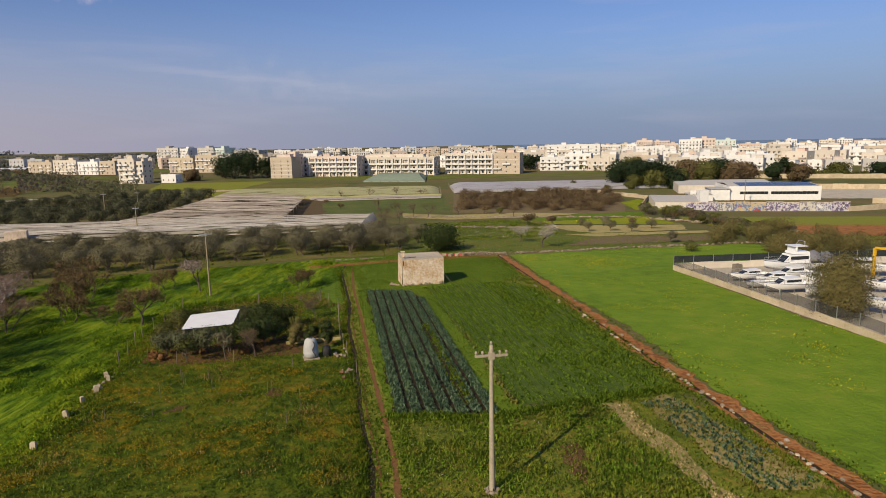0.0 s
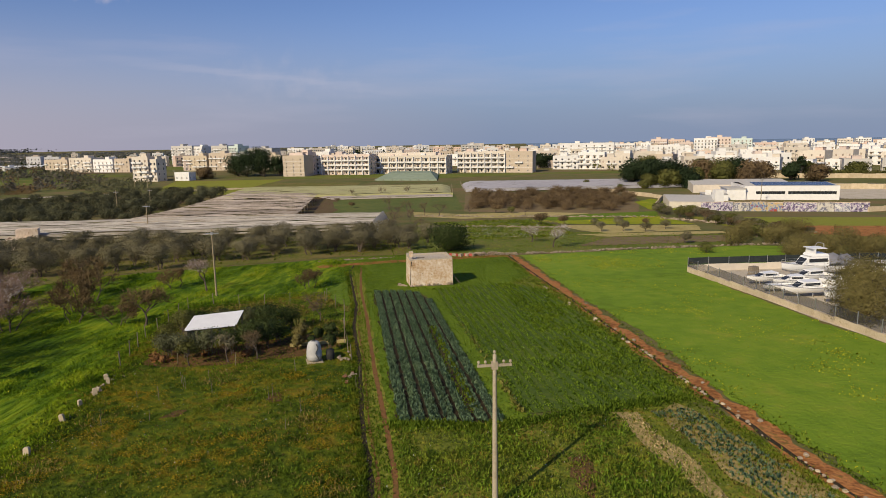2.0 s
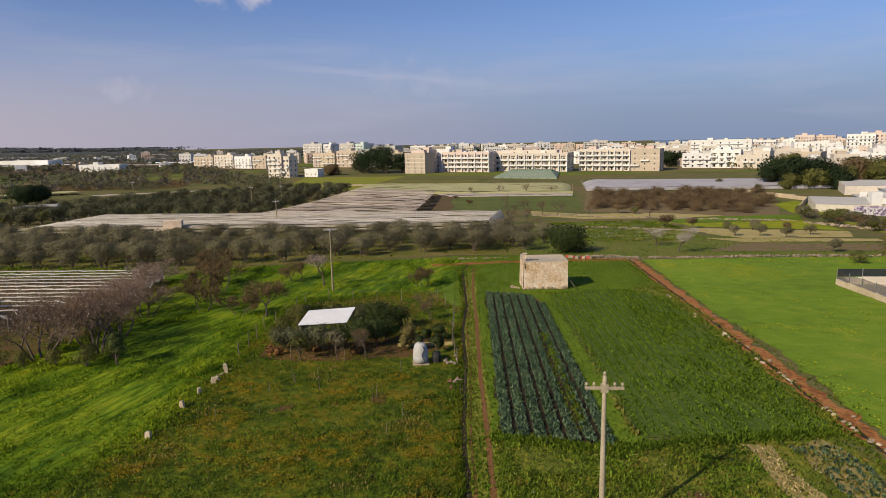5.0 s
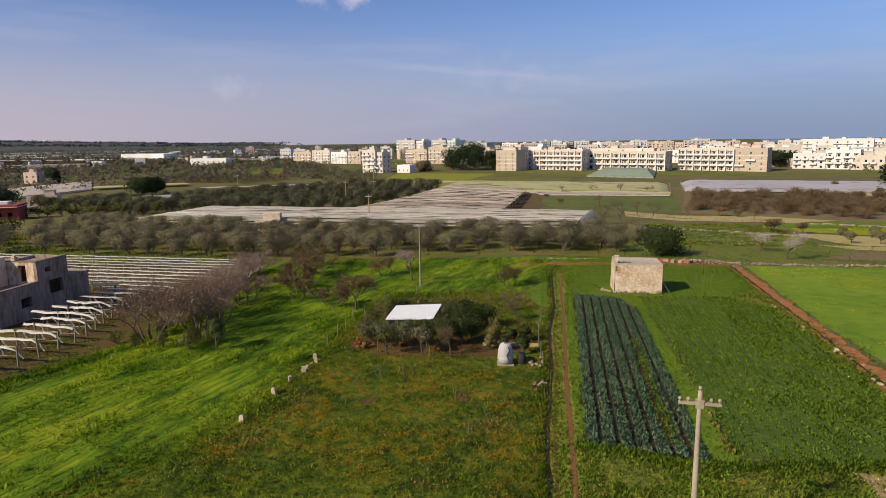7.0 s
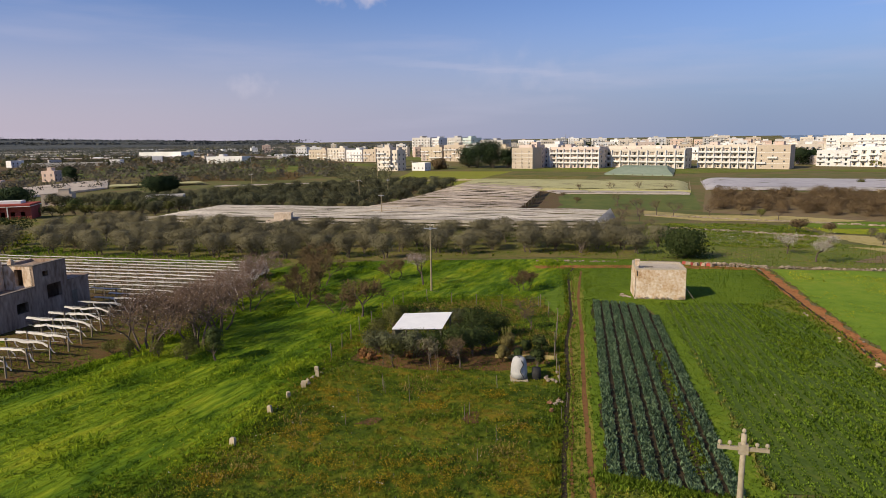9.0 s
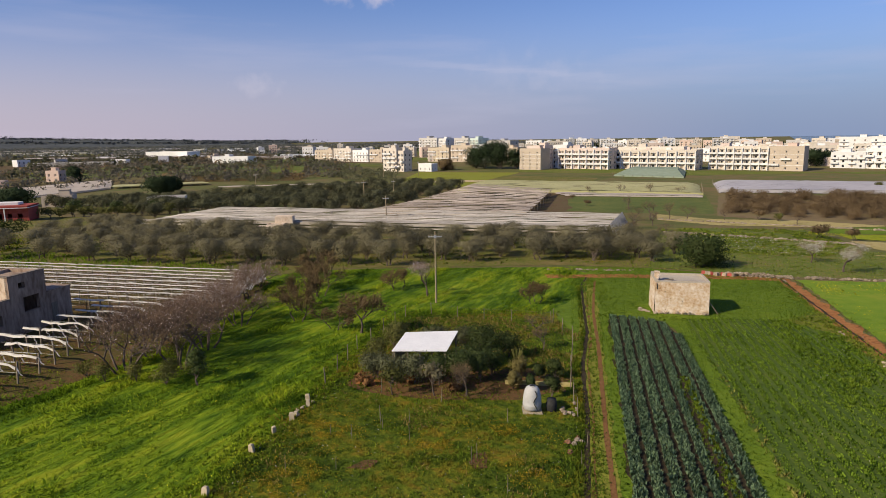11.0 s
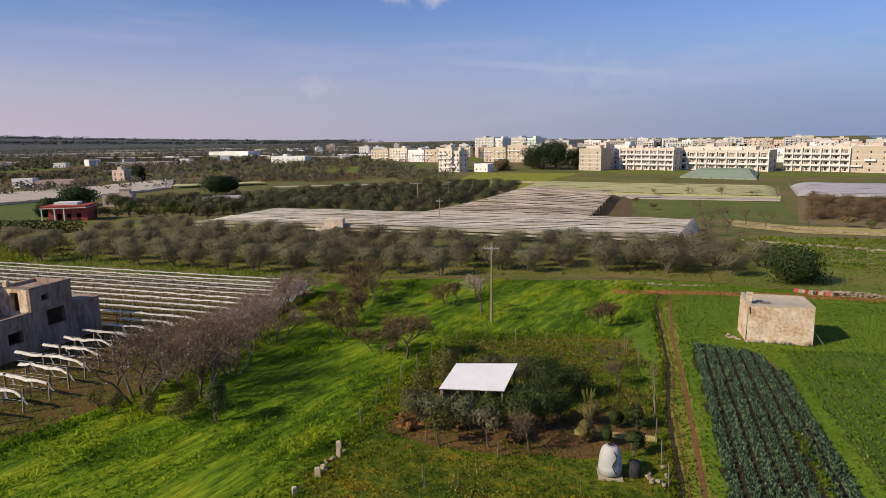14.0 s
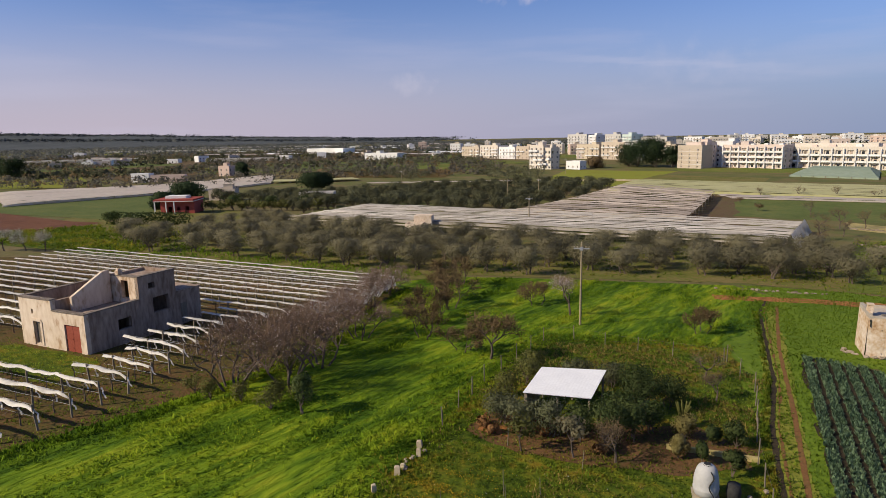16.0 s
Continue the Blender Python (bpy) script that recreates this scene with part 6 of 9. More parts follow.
def warehouse():
    e = thing("warehouse", 107.6, 253.8, -9.5, "white warehouse with ribbon windows and solar roof", "warehouse")
    mb = MB()
    pierced(mb, 33.5, 5.4, [(4, 14.5, 2.2, 3.3), (15.5, 32.5, 2.2, 3.3)], 0.4)
    mb.box(0, 0.4, 0.4, 24, -0.2, 5.4)
    mb.box(33.1, 33.5, 0.4, 24, -0.2, 5.4)
    mb.box(0.4, 33.1, 23.6, 24, -0.2, 5.4)
    part("wall", mb, WALLS["white"], e)
    mb = MB()
    mb.grid([[(0.2, 0.2, 5.4), (33.3, 0.2, 5.4)], [(0.2, 12, 6.1), (33.3, 12, 6.1)], [(0.2, 23.8, 5.4), (33.3, 23.8, 5.4)]])
    part("roof", mb, WALLS["grey"], e)
    for i in range(15):
        for j in range(4):
            mb = MB()
            x, y = 4 + i * 1.9, 0.9 + j * 2.7
            z = 5.5 + 0.06 * y
            mb.face([(x, y, z), (x + 1.8, y, z), (x + 1.8, y + 2.5, z + 0.15), (x, y + 2.5, z + 0.15)])
            part("solar_panel", mb, M["solar"], e)
    for x0, x1 in ((4, 14.5), (15.5, 32.5)):
        n = int((x1 - x0) / 1.4)
        for i in range(n):
            mb = MB()
            mb.box(x0 + (x1 - x0) * i / n + 0.06, x0 + (x1 - x0) * (i + 1) / n - 0.06, 0.15, 0.2, 2.2, 3.3)
            part("pane", mb, M["glass"], e)
    mb = MB()
    mb.box(-7, 0, -1.5, 10, -0.2, 4.4)
    mb.box(-16, -7, -5, 3, -0.2, 2.6)
    mb.box(-15.6, -13.4, -5.4, -5.0, -0.2, 4.2)
    part("side_hall", mb, WALLS["white"], e)
    mb = MB()
    mb.box(-7.4, 0.3, -1.9, 10.4, 4.4, 4.58)
    mb.box(-16.5, -7.4, -5.4, 3.4, 2.6, 2.75)
    part("side_roof", mb, WALLS["grey"], e)


warehouse()


def shed_roof(name, pts, h, label):
    cx, cy = pts[0]
    e = thing(name, cx, cy, 0, label, "shed")
    mb = MB()
    top = [(x - cx, y - cy, h + (0.7 if i > 1 else 0)) for i, (x, y) in enumerate(pts)]
    mb.face(top)
    part("roof", mb, WALLS["grey"], e)
    mb = MB()
    mb.grid([[(a, b, -0.3) for a, b, _ in top], [(a, b, c - 0.02) for a, b, c in top]], 0, True)
    part("wall", mb, WALLS["cream"], e)


shed_roof("long_shed", [(70, 226), (84, 222), (90, 242), (74, 247)], 2.4, "long shed with a pale grey roof")
shed_roof("long_shed", [(98, 284), (138, 278), (146, 306), (104, 311)], 3.6, "broad hall with a pale grey roof")
mb = MB()
mb.box(0, 3, 0, 3, -0.2, 6.0)
tagged(part("white_turret", mb, WALLS["white"], m=pose(86.5, 228, ground(86.5, 228))), "small white masonry turret beside sheds", "turret")
# painted boundary wall
e = thing("painted_wall", 77, 214.8, math.degrees(math.atan2(-8.6, 49.4)), "long boundary wall covered in spray paint", "wall")
for k in range(10):
    mb = MB()
    mb.box(k * 5.02, k * 5.02 + 4.9, 0, 0.25, -0.3, 2.9 + 0.1 * (k % 2))
    part("panel", mb, M["graff_b"] if k in (3, 4) else (M["graff_c"] if k in (2, 7) else M["graff_a"]), e)
    mb = MB()
    mb.box(k * 5.02 - 0.05, k * 5.02 + 4.95, -0.05, 0.3, 2.9 + 0.1 * (k % 2), 3.08 + 0.1 * (k % 2))
    part("coping", mb, M["ruin_pale"], e)
for L, H, lab in ((((126, 206), (150, 214), (215, 196)), 1.6, "pale tuff boundary wall"), (((60, 300), (78, 262), (66, 230)), 1.4, "tuff wall beside the lane"), (((140, 300), (190, 290), (260, 262)), 2.2, "long tuff garden wall"),
                  (((150, 232), (215, 218)), 2.0, "pale tuff garden wall"), (((-160, 318), (-118, 338)), 0.8, "low pale field wall"), (((118, 385), (175, 366), (250, 345)), 2.4, "tuff rampart wall below town")):
    e = thing("tuff_wall", L[0][0], L[0][1], 0, lab, "wall")
    z0 = ground(*L[0])
    for a, b in zip(L, L[1:]):
        n = max(1, int(math.hypot(b[0] - a[0], b[1] - a[1]) / 6))
        for i in range(n):
            p, q = lerp(a, b, i / n), lerp(a, b, (i + 1) / n)
            mb = MB()
            mb.box(0, math.hypot(q[0] - p[0], q[1] - p[1]) - 0.04, 0, 0.4, -0.3, H + 0.12 * ((i * 7) % 3), 0, math.atan2(q[1] - p[1], q[0] - p[0]), (p[0] - L[0][0], p[1] - L[0][1], ground(*p) - z0))
            part("panel", mb, M["block"], e)
# small farm buildings on the left
e = thing("field_store", -99.4, 131.2, 28, "roofless tuff field store among olives", "hut")
for nm, b in (("wall", (0, 4.0, 0, 0.3, -0.2, 2.6)), ("wall", (3.7, 4.0, 0.3, 3.6, -0.2, 2.6)), ("wall", (0, 0.3, 0.3, 3.6, -0.2, 2.6)), ("wall", (0.3, 3.7, 3.3, 3.6, -0.2, 2.6)), ("upper_room", (1.4, 5.6, 3.64, 7.2, -0.2, 4.0))):
    mb = MB()
    mb.box(*b)
    part(nm, mb, M["ruin_pale"], e)
e = thing("red_house", -193.3, 125.5, 38, "red single-storey house with white trim", "house")
e.matrix_basis = e.matrix_basis @ Matrix.Diagonal((0.8, 0.8, 0.85, 1))
mb = MB()
pierced(mb, 13, 4.4, [(3.0, 4.5, 0, 2.4), (6.2, 7.6, 1.0, 2.4), (9.5, 11, 1.0, 2.4)], 0.35)
mb.box(0, 0.35, 0.35, 10, -0.2, 4.4)
mb.box(12.65, 13, 0.35, 10, -0.2, 4.4)
mb.box(0.35, 12.65, 9.65, 10, -0.2, 4.4)
part("wall", mb, M["brickred"], e)
mb = MB()
mb.box(-2.0, 13.3, -1.6, 10.3, 4.4, 5.1)
part("roof_edge", mb, M["brickred"], e)
for b in ((-2.05, 13.35, -1.65, 10.35, 4.3, 4.5), (1, 9, 3, 8, 5.12, 6.0)):
    mb = MB()
    mb.box(*b)
    part("white_trim", mb, WALLS["white"], e)
for x in (-1.8, 2.5, 5.6):
    mb = MB()
    mb.box(x, x + 0.35, -1.5, -1.15, -0.2, 4.3)
    part("porch_pillar", mb, WALLS["white"], e)
between("yellow_house", (-230, 166.5), (-222, 173), 6, 3.4, 1, 3, "sand", "small sand-coloured farmhouse on the plain", roof_hut=True)
between("grey_house", (-190, 178), (-180, 186), 7, 3.2, 1, 3, "grey", "low grey farm store building", roof_hut=False)
between("orange_house", (-396, 284), (-388, 287), 8, 6.2, 2, 2, "salmon", "orange two-storey farmhouse on the plain", roof_hut=True)
between("red_store", (-387, 229.5), (-372, 243), 7, 3.4, 1, 5, "salmon", "long reddish farm store", roof_hut=False)
between("white_barn", (-398, 223), (-388, 229), 6, 4.6, 1, 2, "white", "white farm building by the covered strip", roof_hut=False)

# ---- trees and shrubs ----
def crown_points(lobes, n, rng, fill=0.45):
    """Leaf places spread over the outer part of a set of lobes (x, y, z, rx, rz)."""
    out = []
    w = np.array([l[3] ** 2 for l in lobes])
    for l, k in zip(lobes, rng.multinomial(n, w / w.sum())):
        d = rng.normal(size=(k, 3))
        d /= np.linalg.norm(d, axis=1, keepdims=True)
        r = fill + (1.08 - fill) * rng.random(k) ** 0.5
        out.append(np.array(l[:3]) + d * r[:, None] * np.array([l[3], l[3], l[4]]))
    return np.concatenate(out)


def lobes_for(w, h, z0, n, rng, flat=0.75):
    """n lobes inside a crown w wide, from z0 up to h."""
    res = []
    for k in range(n):
        a, r = rng.random() * 6.28, (w / 2) * 0.62 * math.sqrt(rng.random())
        z = z0 + (h - z0) * (0.3 + 0.45 * rng.random()) + (h - z0) * 0.15 * (1 - r / (w / 2))
        s = w * (0.2 + 0.13 * rng.random())
        res.append((math.cos(a) * r, math.sin(a) * r, z, s, min(s * flat, (h - z) if h - z > 0.3 else 0.3)))
    return res


def leafy_tree(name, h, w, trunk_h, leaf, n, size, seed, label, category="tree", group="", lobes=8, stems=1, trunk_r=None, flat=0.75, fill=0.45, drop=0.0):
    """A tree with a forked, tapering trunk that reaches into a ragged crown; stands at the origin."""
    rng = np.random.default_rng(seed)
    e = tagged(new(name), label, category, group)
    L = lobes_for(w, h, trunk_h - drop, lobes, rng, flat)
    mb = MB()
    r0 = trunk_r or 0.035 * h
    for s in range(stems):
        o = Vector((0.25 * w * (rng.random() - 0.5) * (stems > 1), 0.25 * w * (rng.random() - 0.5) * (stems > 1), -0.1))
        fork = o + Vector(((rng.random() - 0.5) * 0.12 * h, (rng.random() - 0.5) * 0.12 * h, trunk_h + 0.1))
        knee = (o + fork) / 2 + Vector(((rng.random() - 0.5) * 0.08 * h, (rng.random() - 0.5) * 0.08 * h, 0))
        mb.path([o, knee, fork], [r0 * 1.25, r0 * 0.9, r0 * 0.75], 7)
        for l in L[s::stems]:
            t = Vector(l[:3])
            mid = fork.lerp(t, 0.55) + Vector((0, 0, -0.06 * h))
            mb.path([fork, mid, t], [r0 * 0.55, r0 * 0.32, r0 * 0.1], 4)
    part("trunk", mb, M["bark"], e)
    mid = crown_points(L, n, rng, fill)
    LC = np.array([l[:3] for l in L])
    own = LC[((mid[:, None] - LC[None]) ** 2).sum(2).argmin(1)]
    out = (mid - own) / (0.2 * w) + 0.8 * (mid - np.array([0, 0, (trunk_h + h) * 0.4])) / (0.5 * w) + rng.normal(size=mid.shape) * 0.2
    v, f = shingles(mid, out, size, rng)
    part("crown", fast_mesh("crown", v, f, leaf, nrm=np.repeat(out, 4, 0)), None, e)
    return e


def bare_tree(name, h, w, seed, label, twigs=900, bloom=0, bloom_mat=None, category="tree", group="", low=0.22, leaf=None, stems=1, thick=1.0):
    """A leafless tree: limbs that fork four times and end in fine twigs, with blossom if it has any."""
    rng = random.Random(seed)
    e = tagged(new(name), label, category, group)
    skins = []
    ends = []

    def grow(p, d, length, r, depth):
        q = p + d * length
        k = p.lerp(q, 0.5) + Vector((rng.uniform(-1, 1), rng.uniform(-1, 1), rng.uniform(-0.5, 0.8))) * length * 0.1
        skins[-1].path([p, k, q], [r, r * 0.85, r * 0.68], 5 if depth < 2 else 3)
        if depth >= 4:
            ends.append((q, d))
            return
        for j in range(3 if depth < 3 else 2):
            nd = (d * 0.75 + Vector((rng.uniform(-1, 1) * w / h * 1.1, rng.uniform(-1, 1) * w / h * 1.1, rng.uniform(-0.1, 0.75)))).normalized()
            grow(q, nd, length * rng.uniform(0.62, 0.85), r * 0.6, depth + 1)
        if depth >= 2:
            ends.append((q, d))

    for s in range(stems):
        skins.append(MB())
        a = 6.283 * s / stems + rng.uniform(-0.4, 0.4)
        out = 0.5 if stems > 1 else 0.0
        grow(Vector((math.cos(a) * out * 0.5, math.sin(a) * out * 0.5, -0.1)), Vector((rng.uniform(-0.15, 0.15) + out * math.cos(a), rng.uniform(-0.15, 0.15) + out * math.sin(a), 1)).normalized(), h * low, (0.021 if stems == 1 else 0.011) * h, 0 if stems == 1 else 1)
    top = max(q.z for q, d in ends)
    sc = h / top
    for mb in skins:
        mb.v = [(x * sc, y * sc, z * sc) for x, y, z in mb.v]
        part("trunk" if stems == 1 else "stem", mb, M["bark"], e)
    g = np.random.default_rng(seed)
    idx = g.integers(0, len(ends), twigs)
    P = np.array([ends[i][0] for i in idx]) * sc + g.normal(size=(twigs, 3)) * h * 0.06
    A = np.array([ends[i][1] for i in idx]) + g.normal(size=(twigs, 3)) * 0.6
    A /= np.linalg.norm(A, axis=1, keepdims=True)
    B = np.cross(A, g.normal(size=(twigs, 3)))
    B /= np.linalg.norm(B, axis=1, keepdims=True)
    v, f = leaves(P, A, B, h * (0.06 + 0.09 * g.random(twigs)), (0.018 + 0.016 * g.random(twigs)) * thick)
    tagged(part("branchwork", fast_mesh("branchwork", v, f, leaf or M["twig"]), None, e), kind="stuff")
    if bloom:
        idx = g.integers(0, len(ends), bloom)
        P = np.array([ends[i][0] for i in idx]) * sc + g.normal(size=(bloom, 3)) * h * 0.055
        v, f = cloud(P, 0.11, g, 0.8)
        part("blossom", fast_mesh("blossom", v, f, bloom_mat), None, e)
    return e


def stand(ob, x, y, rz=0.0, s=1.0, sz=None, first=False):
    """Places a tree, or a copy of it, on the ground."""
    m = pose(x, y, ground(x, y), 0, 0, rz)
    if first:
        ob.scale = (s, s, sz or s)
        ob.matrix_basis = m @ Matrix.Diagonal((s, s, sz or s, 1))
        return ob
    ob.scale = (1, 1, 1)
    c = copy_thing(ob, m)
    c.matrix_basis = m @ Matrix.Diagonal((s, s, sz or s, 1))
    return c


def plant_all(kinds, places, rng, smin=0.85, smax=1.15):
    """Sets the kinds out over the places; the first of each kind stands there itself."""
    used = set()
    todo = []
    for i, (x, y) in enumerate(places):
        k = i if i < len(kinds) else rng.randrange(len(kinds))
        todo.append((k, x, y, rng.uniform(0, 360), rng.uniform(smin, smax)))
    for k, x, y, rz, s in reversed(todo):
        if todo.index((k, x, y, rz, s)) < len(kinds):
            stand(kinds[k], x, y, rz, s, first=True)
        else:
            stand(kinds[k], x, y, rz, s)


def orchard(poly, step, jitter, rng, ang=12.6, keep=0.92):
    """Planting places on a turned grid within an outline."""
    c, s = math.cos(radians(ang)), math.sin(radians(ang))
    cx, cy = sum(p[0] for p in poly) / len(poly), sum(p[1] for p in poly) / len(poly)
    res = []
    for i in range(-40, 41):
        for j in range(-40, 41):
            x = cx + (i * c - j * s) * step + rng.uniform(-jitter, jitter)
            y = cy + (i * s + j * c) * step + rng.uniform(-jitter, jitter)
            if inside(poly, np.array([x]), np.array([y]))[0] and rng.random() < keep:
                res.append((x, y))
    return res


rng = random.Random(77)
olives = [leafy_tree("olive_tree", 3.9, 5.9, 0.7, M["olive"], 2700, 0.22, 300 + k, "grey-green olive tree with a forked trunk", "olive tree", "olive grove", 13, 2, 0.13, 0.85, 0.3) for k in range(6)]
GROVE_IN = [(-150, 114), (-128, 91), (-116, 84), (-88, 92), (-66, 97), (-45, 110), (-25, 121), (-15, 124), (-17, 150), (-24, 154), (-64, 138), (-92, 131), (-138, 125), (-150, 128)]
places = orchard(GROVE_IN, 5.9, 1.3, rng) + [(-15.5, 131.1), (-11.6, 127.6), (-18.1, 140.3), (-9.7, 138.9), (-14.7, 148.4), (-19.5, 131.7), (-134.2, 86.6), (-126.4, 86.2), (-141.5, 88.4), (-122.0, 82.4), (-133, 92), (-140, 95), (-147, 92)]
places = [p for p in places if not (-103.5 < p[0] < -91.5 and 126.5 < p[1] < 141)]
plant_all(olives, places, rng, 0.8, 1.2)
dark_olives = [leafy_tree("olive_tree", 4.2, 6.2, 0.4, M["far_grove_leaf"], 1100, 0.37, 320 + k, "dark olive tree in a dense far grove", "olive tree", "far olive grove", 12, 2, 0.15, 0.85, 0.3) for k in range(4)]
FAR_GROVE = [(-228, 166), (-190, 160), (-160, 152), (-153, 172), (-104, 184), (-113, 290), (-140, 316), (-196, 262), (-205, 214)]
plant_all(dark_olives, orchard(FAR_GROVE, 7.2, 1.8, rng, 20, 0.9), rng, 0.85, 1.25)
row = [(-190 + 1.9 * k + rng.uniform(-0.5, 0.5), 138 + 2.0 * k + rng.uniform(-1.5, 1.5)) for k in range(14)]
plant_all([leafy_tree("hedge_tree", 3.4, 4.5, 0.6, M["mid_leaf"], 420, 0.45, 345 + k, "dense dark hedge tree by the red house", "tree", "hedge trees", 8, 2) for k in range(2)], row, rng)

# fruit trees on the lawn and along the vineyard
stand(bare_tree("fruit_tree", 3.9, 3.9, 5, "leafless fruit tree with spreading dark limbs", 2600, category="fruit tree", group="bare fruit trees", leaf=M["bush_twig"], thick=1.8), -35.7, 67.2, 40, first=True)
for x, y, h, w, s in ((-39.0, 67.7, 3.0, 3.2, 6), (-44.6, 68.8, 3.9, 2.8, 7), (-47.5, 73.5, 4.3, 3.4, 8), (-49.8, 80.5, 4.6, 3.8, 9), (-53.5, 84, 4.2, 3.6, 10), (-22.7, 87.8, 2.8, 2.4, 11), (-42.5, 88.5, 3.0, 3.0, 12), (-57, 92, 4.5, 4, 13)):
    stand(bare_tree("fruit_tree", h * 0.85, w * 0.8, s, "small leafless russet fruit tree in grass", 2600, category="fruit tree", group="bare fruit trees", leaf=M["bush_twig"], low=0.18, stems=3, thick=2.2), x, y, 33 * s, first=True)
for x, y, h, w, s, b in ((-47.9, 48.4, 5.6, 5.8, 21, 900), (-44.6, 51.4, 5.9, 6.2, 22, 700), (-50.0, 53.0, 5.2, 5.5, 23, 900), (-46.5, 56.5, 5.0, 5.2, 24, 700), (-51.0, 59.0, 4.7, 5.0, 25, 1000),
                         (-53.0, 64.5, 4.2, 4.6, 26, 1000), (-56.0, 70.0, 3.9, 4.4, 27, 1000), (-58.5, 76.0, 3.8, 4.2, 28, 1000), (-61.5, 81.5, 3.6, 4.0, 29, 900), (-49.6, 64.8, 3.6, 3.2, 30, 200)):
    stand(bare_tree("almond_tree", h * 0.98, w * 1.0, s, "bare almond tree with first pale pink blossom", 3400, int(b * (0.45 if y < 58 else 1.3)), M["blossom"], "almond tree", "almond row by the vineyard", 0.2, None, 5), x, y, 47 * s, first=True)
stand(bare_tree("almond_tree", 4.6, 3.6, 31, "pale blossoming almond beside a power pole", 700, 900, M["blossom"], "almond tree"), -36.8, 86.3, 10, first=True)
stand(leafy_tree("evergreen_shrub", 3.2, 2.2, 0.5, M["dark_leaf"], 1500, 0.17, 41, "dark evergreen shrub at the foot of almonds", "shrub"), -39.9, 48.6, 0, first=True)
for x, y, s in ((-42.3, 47.8, 0.8), (-45.2, 47.3, 0.7), (-47.5, 46.2, 0.7), (-50, 46.4, 0.6), (-41.6, 50.2, 0.8), (-43.2, 49.2, 0.75), (-48.6, 50.4, 0.7), (-47.0, 53.6, 0.8), (-49.2, 57, 0.7), (-51.8, 61.6, 0.6)):
    stand(leafy_tree("undergrowth_shrub", 2.2, 3.0, 0.1, M["mid_leaf"], 900, 0.18, 42 + int(s * 10), "low green undergrowth shrub", "shrub", "undergrowth"), x, y, 0, s, first=True)

# behind the hut and towards the town
stand(leafy_tree("holm_oak", 5.6, 9.2, 0.15, M["dark_leaf"], 6500, 0.34, 51, "broad dark evergreen oak behind the hut", "tree", lobes=30, trunk_r=0.25, fill=0.3, drop=2.2), -3.9, 126.0, 0, first=True)
stand(leafy_tree("weeping_tree", 7.3, 7.0, 0.1, M["willow_leaf"], 34000, 0.16, 52, "bushy olive-brown tree by the yard wall", "tree", lobes=44, trunk_r=0.22, flat=1.3, fill=0.3, drop=2.6), 41.6, 67.6, 0, first=True)
stand(leafy_tree("umbrella_pine", 9.6, 16.2, 1.6, M["pine_leaf"], 9000, 0.7, 53, "dark round umbrella pine on the plain", "pine tree", lobes=26, trunk_r=0.4, flat=0.6), -228.6, 221, 0, first=True)
k = 0
for x, y, h, w, leaf in ((-166, 450, 16, 17, "dark_leaf"), (-157, 446, 20, 23, "dark_leaf"), (-143, 443, 19, 21, "dark_leaf"), (-150, 452, 21, 22, "dark_leaf"), (-134, 445, 16, 15, "dark_leaf"), 
                      (55, 499, 12, 14, "dark_leaf"), (82, 327, 14, 14, "dark_leaf"), (90, 322, 16.5, 15, "dark_leaf"), (98, 325, 15, 15, "dark_leaf"), (105, 320, 12, 13, "dark_leaf"), (96, 312, 9, 12, "mid_leaf"), (86, 312, 7, 10, "mid_leaf"), (106, 308, 7, 10, "dark_leaf"), (114, 330, 9, 9, "mid_leaf"),
                      (123, 345, 12, 16, "brown_leaf"), (131, 342, 13, 16, "mid_leaf"), (139, 345, 13, 16, "dark_leaf"), (147, 340, 12, 16, "brown_leaf"), (128, 335, 8, 12, "mid_leaf"), (142, 333, 8, 12, "brown_leaf"), (180, 338, 9, 12, "brown_leaf"), (158, 352, 10, 14, "brown_leaf"), (170, 346, 10, 10, "dark_leaf"), (112, 400, 10, 12, "dark_leaf"),
                      (120, 440, 11, 14, "mid_leaf"), (150, 420, 9, 12, "mid_leaf"), (196, 385, 8, 16, "mid_leaf"), (222, 378, 8, 14, "mid_leaf"), (245, 372, 8, 14, "dark_leaf"), (63, 505, 11, 12, "dark_leaf"),
                      (-215, 420, 6, 8, "brown_leaf"), (-180, 428, 8, 12, "brown_leaf"), (-225, 455, 10, 9, "dark_leaf"), (-175, 470, 9, 12, "brown_leaf"),
                      (-512, 188, 20, 18, "dark_leaf"), (-500, 196, 17, 16, "dark_leaf"), (-378, 290, 10, 9, "dark_leaf"), (-372, 286, 9, 9, "dark_leaf"), (-243, 166, 7, 15, "dark_leaf"), (-206, 134, 6, 9, "dark_leaf")):
    k += 1
    stand(leafy_tree("town_tree", h, w, h * 0.02, M["pine_leaf" if leaf == "dark_leaf" else leaf], 3800, 0.9, 60 + k, {"dark_leaf": "tall dark evergreen standing among far buildings", "mid_leaf": "olive-green tree standing among far buildings", "brown_leaf": "brownish broad tree standing among far buildings"}[leaf], "tree", "trees at the edge of fields and town", 20, trunk_r=0.3, fill=0.3, drop=h * 0.3), x, y, 0, first=True)
scrub = [leafy_tree("scrub_tree", 4.2, 6.2, 0.1, M["willow_leaf"], 4200, 0.22, 90 + k, "dense olive-green scrub tree behind the yard", "tree", "scrub by the yard", 18, 2, fill=0.3, drop=1.5) for k in range(3)]
